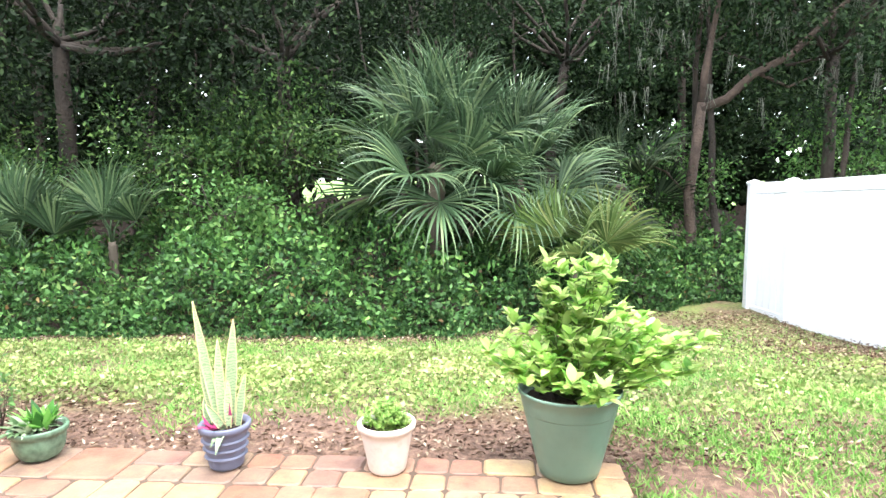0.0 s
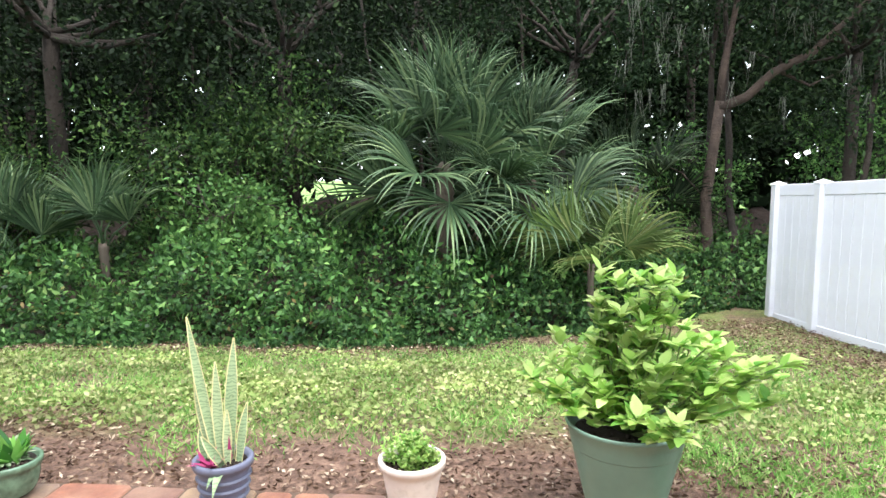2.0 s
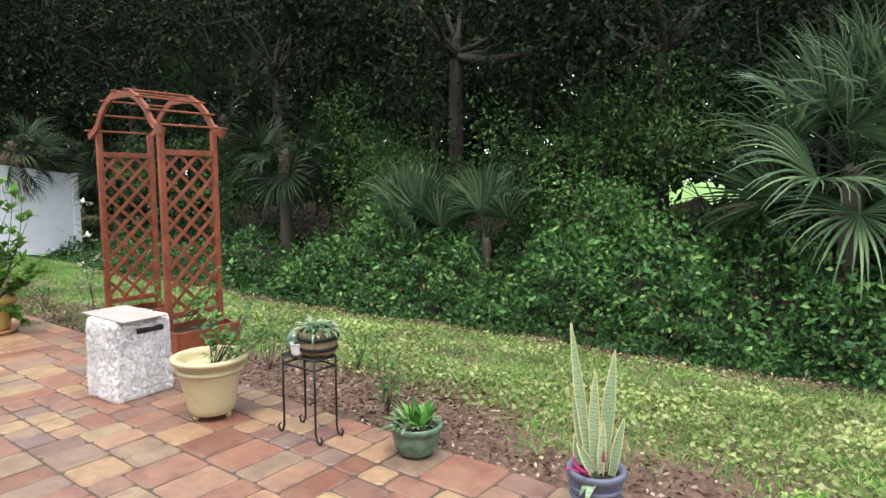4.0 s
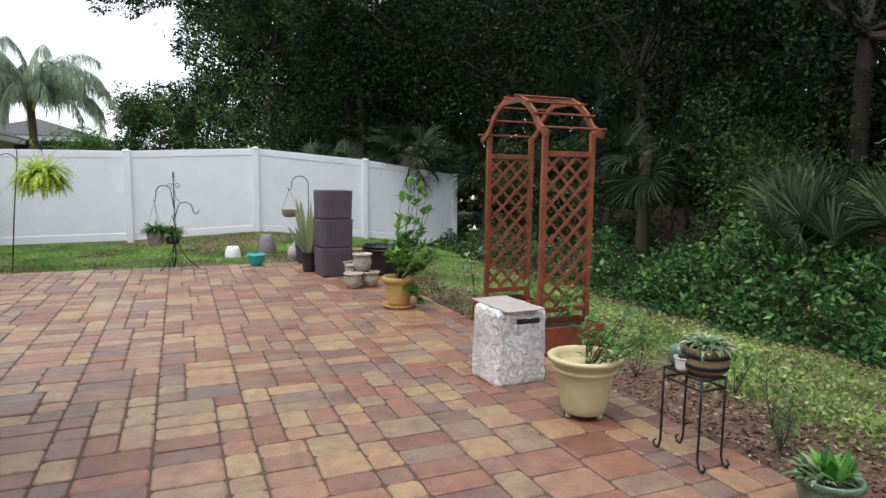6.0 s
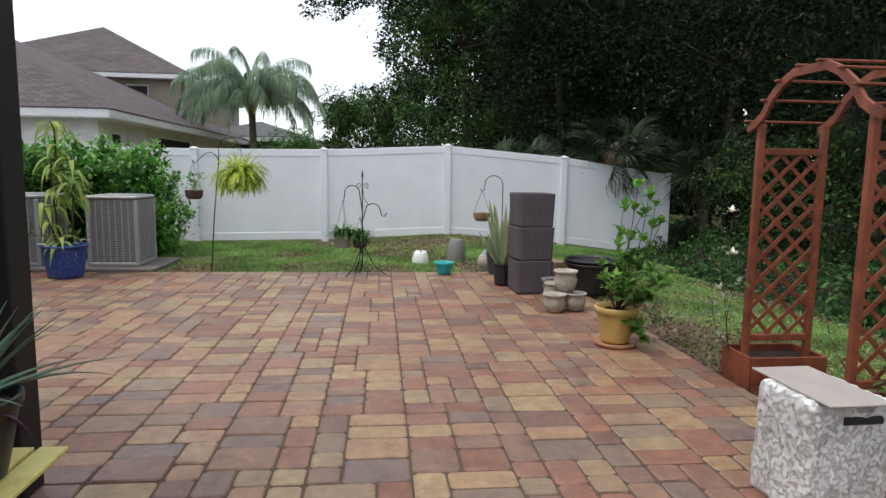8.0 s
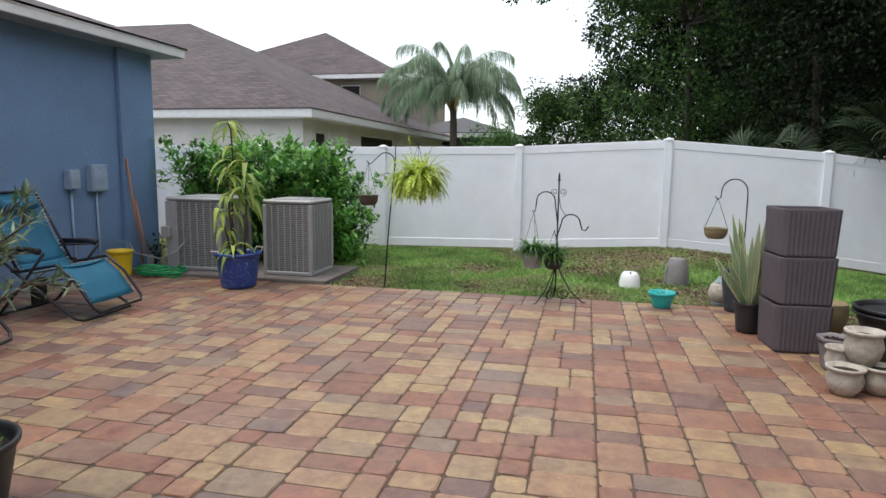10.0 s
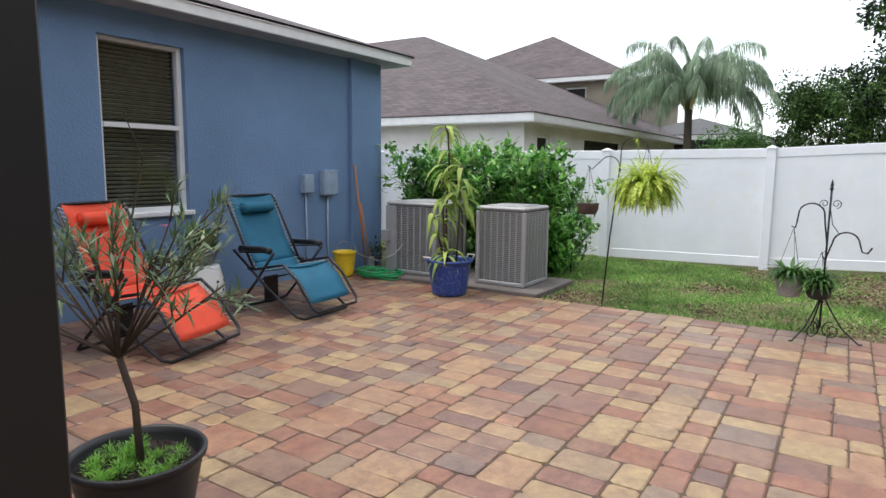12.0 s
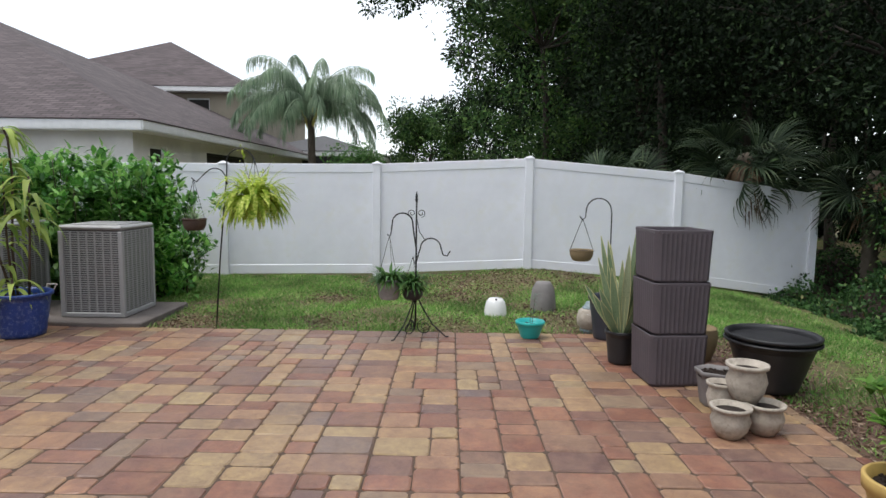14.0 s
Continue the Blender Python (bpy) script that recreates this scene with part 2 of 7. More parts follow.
M["teal_cloth"] = plain("teal_mesh_cloth", (0.006, 0.11, 0.19), 0.7, vary=0.14, fine=300, bump=0.3)
M["red_cloth"] = plain("orange_red_mesh_cloth", (0.66, 0.06, 0.022), 0.7, vary=0.12, fine=300, bump=0.3)
M["yellow_wood"] = plain("pale_yellow_paint", (0.62, 0.55, 0.17), 0.5, vary=0.12, dirt=(0.4, 0.33, 0.12))
M["red_metal"] = plain("red_enamel", (0.55, 0.02, 0.012), 0.3, vary=0.1)
M["yellow_plastic"] = plain("yellow_plastic", (0.7, 0.47, 0.02), 0.4)
M["green_hose"] = plain("green_rubber", (0.01, 0.3, 0.09), 0.4)
M["grey_box"] = plain("blue_grey_enclosure", (0.27, 0.35, 0.45), 0.5)
M["wood_handle"] = plain("orange_wood_handle", (0.38, 0.14, 0.04), 0.5)
M["brown_bark"] = plain("reddish_brown_bark", (0.05, 0.034, 0.025), 0.95, scale=5, vary=0.4, bump=1.0, fine=25, dist=0.03)
M["bark"] = plain("grey_brown_bark", (0.035, 0.027, 0.021), 0.95, scale=3, vary=0.4, bump=1.0, fine=25, dist=0.03)
M["green_stem"] = plain("green_stem", (0.14, 0.2, 0.06), 0.6)
M["stem"] = plain("woody_stem", (0.07, 0.045, 0.033), 0.8, vary=0.3)
M["palm_trunk"] = plain("palm_trunk", (0.085, 0.068, 0.05), 0.9, scale=5, bump=0.8, fine=18, dist=0.02)
M["thatch"] = foliage("dead_palm_thatch", [(0, (0.1, 0.06, 0.035)), (1, (0.2, 0.13, 0.08))])
# One oak leaf in three tones; shade and light are in the colour.
M["dark_oak"] = foliage("shaded_oak_leaves", [(0.0, (0.005, 0.01, 0.005)), (0.75, (0.012, 0.024, 0.01)), (1.0, (0.045, 0.075, 0.03))], 0.6, 0.1, gloss=0.08)
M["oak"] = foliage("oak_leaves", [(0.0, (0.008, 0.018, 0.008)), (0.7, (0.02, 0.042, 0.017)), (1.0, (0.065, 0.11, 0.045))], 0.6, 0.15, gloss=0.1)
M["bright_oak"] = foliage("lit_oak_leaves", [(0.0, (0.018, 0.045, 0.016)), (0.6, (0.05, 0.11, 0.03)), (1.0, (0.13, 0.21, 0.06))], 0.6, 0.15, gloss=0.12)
M["bright"] = foliage("young_leaves", [(0.0, (0.05, 0.13, 0.035)), (0.7, (0.11, 0.25, 0.065)), (1.0, (0.22, 0.38, 0.11))])
M["citrus"] = foliage("light_green_leaves", [(0.0, (0.12, 0.3, 0.05)), (0.6, (0.26, 0.52, 0.1)), (1.0, (0.42, 0.64, 0.17))], through_light=0.4)
M["cream_margin"] = plain("pale_yellow_leaf_margin", (0.62, 0.58, 0.3), 0.45)
M["petal"] = plain("white_petals", (0.75, 0.75, 0.62), 0.5)
M["vine"] = foliage("vine_leaves", [(0.0, (0.018, 0.05, 0.018)), (0.5, (0.055, 0.135, 0.042)), (0.9, (0.115, 0.24, 0.075)), (0.97, (0.2, 0.3, 0.1)), (1.0, (0.2, 0.1, 0.05))], patch=2.2)
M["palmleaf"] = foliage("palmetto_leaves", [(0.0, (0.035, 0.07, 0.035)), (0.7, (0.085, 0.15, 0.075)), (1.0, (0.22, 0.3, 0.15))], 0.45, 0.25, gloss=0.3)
# Yellowish palmetto leaf, also brightened in colour so that the low palm looks lit.
M["lit_yellow_palmleaf"] = foliage("lit_yellowish_palmetto_leaves", [(0.0, (0.09, 0.16, 0.05)), (0.7, (0.2, 0.3, 0.1)), (1.0, (0.38, 0.42, 0.18))], 0.45, 0.35, gloss=0.3)
# Palmetto leaf darkened, with the shade under the oaks in its colour.
M["shaded_palmleaf"] = foliage("shaded_palmetto_leaves", [(0.0, (0.018, 0.032, 0.018)), (0.7, (0.04, 0.065, 0.035)), (1.0, (0.1, 0.13, 0.07))], 0.5, 0.2, gloss=0.2)
M["queen"] = foliage("queen_palm_leaves", [(0.0, (0.12, 0.21, 0.12)), (1.0, (0.36, 0.46, 0.32))], 0.4, 0.35)
M["moss"] = plain("grey_moss", (0.1, 0.11, 0.085), 0.95)
M["grass"] = foliage("grass_blades", [(0.0, (0.09, 0.22, 0.045)), (0.55, (0.2, 0.42, 0.09)), (0.85, (0.38, 0.52, 0.18)), (1.0, (0.55, 0.47, 0.3))], 0.6, 0.3, 1.1)
M["weed"] = foliage("yellow_green_weeds", [(0.0, (0.18, 0.27, 0.07)), (0.7, (0.34, 0.4, 0.15)), (1.0, (0.5, 0.5, 0.26))], 0.6, 0.3, 1.4)
M["litter"] = foliage("dead_leaf_litter", [(0.0, (0.045, 0.026, 0.018)), (0.65, (0.16, 0.098, 0.067)), (0.9, (0.36, 0.27, 0.2)), (1.0, (0.55, 0.46, 0.36))], 0.9, 0.1)
M["lime"] = foliage("lime_leaves", [(0.0, (0.16, 0.4, 0.08)), (0.4, (0.42, 0.68, 0.16)), (1.0, (0.75, 0.88, 0.38))], 0.38, 0.48)
M["fern"] = foliage("yellow_green_fern", [(0.0, (0.2, 0.34, 0.03)), (0.6, (0.48, 0.6, 0.08)), (1.0, (0.75, 0.78, 0.22))], 0.5, 0.4)
M["hedge"] = foliage("glossy_hedge_leaves", [(0.0, (0.03, 0.12, 0.025)), (0.5, (0.12, 0.34, 0.06)), (1.0, (0.34, 0.6, 0.16))], 0.32, 0.4, gloss=0.45)
M["snake"] = foliage("snake_plant_leaves", [(0.0, (0.17, 0.25, 0.15)), (0.6, (0.3, 0.38, 0.24)), (1.0, (0.46, 0.5, 0.34))], 0.4, 0.15)
sn = M["snake"].node_tree
sn_wave = sn.nodes.new("ShaderNodeTexWave")
sn_wave.bands_direction = "Z"
sn_wave.inputs["Scale"].default_value, sn_wave.inputs["Distortion"].default_value = 22.0, 9.0
sn_wave.inputs["Detail"].default_value, sn_wave.inputs["Detail Scale"].default_value = 3.0, 1.5
sn.links.new(sn.nodes.new("ShaderNodeTexCoord").outputs["Object"], sn_wave.inputs["Vector"])
sn_tone = ramp_node(sn.nodes, sn.links, sn_wave.outputs["Fac"], [(0.1, (0.5, 0.58, 0.5)), (0.4, (0.9, 0.95, 0.88))]).outputs[0]
sn_old = sn.nodes["Principled BSDF"].inputs["Base Color"].links[0].from_socket
sn.links.new(mix_node(sn.nodes, sn.links, 1.0, sn_old, sn_tone, "MULTIPLY"), sn.nodes["Principled BSDF"].inputs["Base Color"])
M["purple"] = foliage("purple_leaves", [(0.0, (0.2, 0.02, 0.08)), (1.0, (0.4, 0.06, 0.18))], 0.4, 0.2)
M["dark_purple"] = foliage("dark_purple_leaves", [(0.0, (0.03, 0.008, 0.03)), (1.0, (0.09, 0.02, 0.08))], 0.5, 0.1)
M["oleander"] = foliage("oleander_leaves", [(0.0, (0.07, 0.12, 0.06)), (0.7, (0.16, 0.23, 0.12)), (1.0, (0.34, 0.4, 0.26))], 0.4, 0.25)
M["variegated"] = foliage("variegated_leaves", [(0.0, (0.1, 0.2, 0.08)), (0.5, (0.25, 0.35, 0.2)), (1.0, (0.55, 0.6, 0.45))])
M["aloe"] = foliage("grey_green_succulent", [(0.0, (0.07, 0.13, 0.09)), (1.0, (0.13, 0.2, 0.14))], 0.4, 0.1)
M["drac"] = foliage("dracaena_leaves", [(0.0, (0.16, 0.28, 0.05)), (1.0, (0.5, 0.6, 0.16))], 0.4, 0.4)


# ---- mesh making ----
class Geo:
    """Vertices and faces of one mesh."""

    def __init__(self):
        self.v, self.f, self.s = [], [], []

    def add(self, verts, faces, smooth=True):
        k = len(self.v)
        self.v.extend([tuple(p) for p in verts])
        self.f.extend([tuple(i + k for i in f) for f in faces])
        self.s.extend([smooth] * len(faces))
        return self

    def box(self, c, s, m=None, ch=0.0):
        """A box with chamfered edges, ch wide."""
        x, y, z = s[0] / 2, s[1] / 2, s[2] / 2
        bm = bmesh.new()
        bmesh.ops.create_cube(bm, size=1.0, matrix=Matrix.Diagonal((s[0], s[1], s[2], 1)))
        if ch:
            bmesh.ops.bevel(bm, geom=bm.edges[:], offset=min(ch, x * 0.8, y * 0.8, z * 0.8), segments=1, affect="EDGES")
        t = Matrix.Translation(c) @ (m or Matrix())
        bm.verts.index_update()
        self.add([t @ v.co for v in bm.verts], [[v.index for v in f.verts] for f in bm.faces], False)
        bm.free()
        return self

    def tube(self, pts, r, n=8, r1=None, cap=True):
        pts = [Vector(p) for p in pts]
        rs = [r + (r1 - r) * i / max(1, len(pts) - 1) if r1 is not None else r for i in range(len(pts))]
        up = Vector((0.13, 0.31, 0.94)).normalized()
        verts = []
        for i, p in enumerate(pts):
            d = (pts[min(i + 1, len(pts) - 1)] - pts[max(i - 1, 0)]).normalized()
            a = d.cross(up)
            if a.length < 0.1:
                a = d.cross(Vector((1, 0, 0)))
            a.normalize()
            b = d.cross(a)
            verts += [p + (a * math.cos(2 * math.pi * j / n) + b * math.sin(2 * math.pi * j / n)) * rs[i] for j in range(n)]
        faces = [(i * n + j, i * n + (j + 1) % n, (i + 1) * n + (j + 1) % n, (i + 1) * n + j) for i in range(len(pts) - 1) for j in range(n)]
        if cap:
            faces += [tuple(range(n))[::-1], tuple((len(pts) - 1) * n + j for j in range(n))]
        return self.add(verts, faces)

    def lathe(self, profile, n=40, c=(0, 0, 0), square=0.0, ribs=0, rib=0.0):
        """Turns the profile of (radius, height); square makes it a rounded box, ribs flute it."""
        verts = []
        for r, z in profile:
            for j in range(n):
                a = 2 * math.pi * j / n
                k = 1.0
                if square:
                    k = (abs(math.cos(a)) ** square + abs(math.sin(a)) ** square) ** (-1 / square)
                if ribs:
                    k *= 1 + rib * (1 if math.sin(a * ribs) > 0 else -1)
                verts.append((c[0] + r * k * math.cos(a), c[1] + r * k * math.sin(a), c[2] + z))
        faces = [(i * n + j, i * n + (j + 1) % n, (i + 1) * n + (j + 1) % n, (i + 1) * n + j) for i in range(len(profile) - 1) for j in range(n)]
        faces.append(tuple(range(n))[::-1])
        faces.append(tuple((len(profile) - 1) * n + j for j in range(n)))
        return self.add(verts, faces)

    def blade(self, base, d, up, length, width, bend=0.3, seg=4, fold=0.15, tip=0.05, taper=0.5):
        """A leaf: a strip with a folded midrib that bends down along its length."""
        base, d, up = Vector(base), Vector(d).normalized(), Vector(up)
        side = d.cross(up)
        if side.length < 1e-3:
            side = d.cross(Vector((0.3, 0.8, 0.1)))
        side.normalize()
        p, verts, step = base.copy(), [], length / seg
        for i in range(seg + 1):
            t = i / seg
            w = width * 0.5 * max(tip, math.sin(math.pi * min(1, t ** taper * 0.98 + 0.02)) if taper else 1 - t)
            nrm = side.cross(d)
            verts += [p - side * w + nrm * fold * w, p.copy(), p + side * w + nrm * fold * w]
            d = (d + Vector((0, 0, -bend / seg))).normalized()
            p = p + d * step
        faces = []
        for i in range(seg):
            a, b = i * 3, i * 3 + 3
            faces += [(a, a + 1, b + 1, b), (a + 1, a + 2, b + 2, b + 1)]
        return self.add(verts, faces)

    def mesh(self, name, mat):
        me = bpy.data.meshes.new(name)
        me.from_pydata(self.v, [], self.f)
        me.polygons.foreach_set("use_smooth", self.s)
        me.materials.append(mat)
        me.update()
        return me


def thing(name, x, y, z=0.0, label="", category="", group="", rz=0.0, kind=""):
    e = new(name)
    e.matrix_basis = pose(x, y, z, 0, 0, rz)
    e.empty_display_size = 0.1
    return tagged(e, label, category, group, kind)


def part(name, g, mat, parent=None, label="", kind="", bevel=0.0):
    ob = new(name, g.mesh(name, M[mat] if isinstance(mat, str) else mat) if isinstance(g, Geo) else g)
    if parent is not None:
        ob.parent = parent
    if bevel:
        b = ob.modifiers.new("worn_edges", "BEVEL")
        b.width, b.segments, b.limit_method = bevel, 2, "ANGLE"
    return tagged(ob, label, "", "", kind)


def np_mesh(name, verts, quads, mat):
    """A mesh of four-cornered faces from arrays."""
    me = bpy.data.meshes.new(name)
    verts, quads = np.asarray(verts, dtype=np.float32), np.asarray(quads, dtype=np.int32)
    me.vertices.add(len(verts))
    me.vertices.foreach_set("co", verts.ravel())
    me.loops.add(quads.size)
    me.loops.foreach_set("vertex_index", quads.ravel())
    me.polygons.add(len(quads))
    me.polygons.foreach_set("loop_start", np.arange(0, quads.size, 4, dtype=np.int32))
    me.update(calc_edges=True)
    me.materials.append(M[mat])
    return me


RNG = np.random.default_rng(7)


def unit(a):
    return a / np.maximum(np.linalg.norm(a, axis=1, keepdims=True), 1e-6)


def leaf_arrays(p, d, length, width, rng=RNG, fold=0.25):
    """Rhombic leaves at the points p along d, slightly folded: verts and quads."""
    n = len(p)
    d = unit(d)
    s = unit(np.cross(d, rng.normal(size=(n, 3))))
    u = np.cross(s, d)
    ln = (length * rng.uniform(0.65, 1.25, n))[:, None]
    w = (width * rng.uniform(0.7, 1.2, n))[:, None]
    mid = p + d * ln * 0.45
    v = np.stack([p, mid + s * w / 2 + u * w * fold, p + d * ln, mid - s * w / 2 + u * w * fold], axis=1).reshape(-1, 3)
    q = np.arange(4 * n).reshape(-1, 4)
    return v, q


def leaf_mesh(name, p, d, length, width, mat, rng=RNG):
    return np_mesh(name, *leaf_arrays(p, d, length, width, rng), mat)


def clumps(centres, radius, per, rng=RNG, flat=0.7):
    """Points and outward directions round each centre."""
    c = np.repeat(np.asarray(centres), per, axis=0)
    o = unit(rng.normal(size=(len(c), 3)))
    r = np.repeat(np.broadcast_to(radius, (len(centres),)), per)[:, None] * rng.uniform(0.25, 1.0, (len(c), 1)) ** 0.6
    o2 = o * r * np.array([1, 1, flat])
    return c + o2, o + rng.normal(size=o.shape) * 0.6 + np.array([0, 0, -0.15])


def smooth01(t):
    t = np.clip(t, 0, 1)
    return t * t * (3 - 2 * t)


def height(x, y):
    """The lawn's height: level by the paving, falling towards the woods, a low mound by the far fence."""
    return -0.03 - 0.42 * smooth01((y - 3.6) / 4.4) + 0.17 * np.exp(-((x + 14.4) ** 2 + (y - 2.2) ** 2) / 1.6) * (y < 3.3 + 3)


# ---- ground ----
PX0, PX1, PY0, PY1 = -10.56, 0.62, -5.35, 3.24


def ground():
    xs = np.unique(np.concatenate([[-400, -150, -70, -45, -30, -22], np.arange(-18, 6.1, 0.3), [8, 12, 20, 40, 90, 200, 400], [PX0 - 0.02, PX0 + 0.02, PX1 - 0.02, PX1 + 0.02]]))
    ys = np.unique(np.concatenate([[-400, -150, -60, -30, -15, -10], np.arange(-6, 11, 0.3), [13, 17, 22, 27, 40, 90, 200, 400], [PY1 - 0.02, PY1 + 0.02]]))
    X, Y = np.meshgrid(xs, ys, indexing="ij")
    Z = height(X, Y) + 0.015 * np.sin(X * 2.1 + Y) * np.cos(Y * 1.7)
    Z[(X > PX0) & (X < PX1) & (Y < PY1)] = -0.12
    a, b = len(xs), len(ys)
    i = np.arange(a * b).reshape(a, b)
    q = np.stack([i[:-1, :-1], i[1:, :-1], i[1:, 1:], i[:-1, 1:]], axis=-1).reshape(-1, 4)
    tagged(new("ground", np_mesh("ground", np.stack([X, Y, Z], -1).reshape(-1, 3), q, "ground")), "uneven sandy soil with patchy turf and brown leaf litter", "ground", kind="structure")


ground()
bed = new("pavement", Geo().box(((PX0 + PX1) / 2, (PY0 + PY1) / 2, -0.083), (PX1 - PX0, PY1 - PY0, 0.15)).mesh("pavement", M["sand"]))
tagged(bed, "patio of tumbled red, tan and brown pavers with sandy joints", "pavement", kind="structure")
# the top of the sand lies a finger below the faces of the pavers


# ---- own house ----
WY, WX = -5.35, -11.66


def own_house():
    g = Geo()
    wx0, wx1, wz0, wz1, top = -8.3, -7.37, 0.98, 2.7, 2.98
    for x0, x1, z0, z1 in ((WX, wx0, -0.1, top), (wx1, 8, -0.1, top), (wx0, wx1, -0.1, wz0), (wx0, wx1, wz1, top)):
        g.box(((x0 + x1) / 2, WY - 0.12, (z0 + z1) / 2), (x1 - x0, 0.24, z1 - z0))
    w = tagged(new("wall_south", g.mesh("wall_south", M["blue"])), "blue painted stucco house wall with a window", "wall", kind="structure")
    g = Geo().box((WX + 0.12, WY - 5.25, 1.44), (0.24, 10.0, 3.08))
    tagged(new("wall_west", g.mesh("wall_west", M["blue"])), "blue painted stucco side wall", "wall", kind="structure")
    g = Geo().box((8.12, -2.0, 1.44), (0.24, 22.0, 3.08))
    tagged(new("wall_east", g.mesh("wall_east", M["blue"])), "plain blue stucco wall closing the yard", "wall", kind="structure")
    g = Geo().box((WX + 0.66, WY + 0.035, 1.44), (0.17, 0.07, 3.06), ch=0.01).box((WX + 0.3, WY + 0.012, 1.44), (0.55, 0.024, 3.06), ch=0.006)
    tagged(new("corner_pilaster", g.mesh("corner_pilaster", M["blue"])), "blue stucco band at the corner of the wall", "trim", kind="structure")
    o = 0.32
    g = Geo().box(((WX - o + 8) / 2, WY + o / 2, 2.985), (8 - WX + o, o, 0.02)).box((WX - o / 2, WY - 5.0, 2.985), (o, 10, 0.02))
    tagged(new("ceiling_soffit", g.mesh("ceiling_soffit", M["soffit"])), "grey vented soffit under the eave", "soffit", kind="structure")
    g = Geo().box(((WX - o + 8) / 2, WY + o + 0.012, 3.05), (8 - WX + o, 0.024, 0.14), ch=0.003).box((WX - o - 0.012, WY - 4.84, 3.05), (0.024, 10.3, 0.14), ch=0.003)
    g.box(((WX - o + 8) / 2, WY + o + 0.03, 3.105), (8 - WX + o + 0.06, 0.02, 0.035)).box((WX - o - 0.03, WY - 4.84, 3.105), (0.02, 10.4, 0.035))
    tagged(new("trim_fascia", g.mesh("trim_fascia", M["white_paint"])), "white painted fascia board with a metal drip edge", "fascia", kind="structure")
    hip_roof("roof_own", WX - o - 0.04, 8.2, WY - 13, WY + o + 0.04, 3.125, 0.33, "shingle", "brown shingle roof of the blue house")
    # window
    win = tagged(new("window_1"), "white framed sash window with slatted blinds, closed", "window", kind="structure")
    y = WY - 0.1
    fr = Geo()
    for c, s in (((wx0 + 0.025, y, (wz0 + wz1) / 2), (0.05, 0.08, wz1 - wz0)), ((wx1 - 0.025, y, (wz0 + wz1) / 2), (0.05, 0.08, wz1 - wz0)),
                 (((wx0 + wx1) / 2, y, wz1 - 0.02), (wx1 - wx0 - 0.1, 0.08, 0.04)), (((wx0 + wx1) / 2, y, wz0 + 0.025), (wx1 - wx0 - 0.1, 0.08, 0.05)),
                 (((wx0 + wx1) / 2, y + 0.01, 1.86), (wx1 - wx0 - 0.1, 0.07, 0.05))):
        fr.box(c, s, ch=0.004)
    part("window_frame", fr, "white_paint", win)
    part("window_sill", Geo().box(((wx0 + wx1) / 2, WY - 0.03, wz0 - 0.02), (wx1 - wx0 + 0.06, 0.16, 0.05), ch=0.008), "white_paint", win)
    for z0, z1 in ((wz0 + 0.05, 1.835), (1.885, wz1 - 0.04)):
        pane = part("pane", Geo().box(((wx0 + wx1) / 2, y - 0.01, (z0 + z1) / 2), (wx1 - wx0 - 0.1, 0.006, z1 - z0)), "glass", win)
        pane.visible_shadow = False
    tilt = Euler((radians(28), 0, 0)).to_matrix().to_4x4()
    slat = Geo().box((0, 0, 0), (wx1 - wx0 - 0.08, 0.05, 0.004), m=tilt).mesh("slat", M["blind"])
    z = wz0 + 0.05
    while z < wz1 - 0.03:
        s = part("slat", slat, None, win)
        s.location = ((wx0 + wx1) / 2, WY - 0.2, z)
        z += 0.043
    # a near-black sheet stands in for the unlit room behind the slats
    part("dark_room_sheet", Geo().box(((wx0 + wx1) / 2, WY - 0.9, 1.8), (wx1 - wx0 + 0.8, 0.05, 2.2)), "dark", win)
    # covered porch behind the path
    g = Geo().box((-4.57, -0.74, 1.36), (0.16, 0.16, 2.72), ch=0.006)
    tagged(new("porch_post", g.mesh("porch_post", M["bronze"])), "dark bronze aluminium porch post standing on the pavers", "post", kind="structure")
    g = Geo().box((-1.0, -0.74, 2.82), (7.3, 0.16, 0.2), ch=0.006).box((-4.57, -3.0, 2.82), (0.16, 4.35, 0.2), ch=0.006)
    tagged(new("porch_beam", g.mesh("porch_beam", M["bronze"])), "dark bronze beam of the covered porch", "beam", kind="structure")
    tagged(new("porch_ceiling", Geo().box((-1.0, -3.0, 2.95), (7.3, 4.5, 0.05)).mesh("porch_ceiling", M["white_paint"])), "white ceiling of the covered porch", "ceiling", kind="structure")


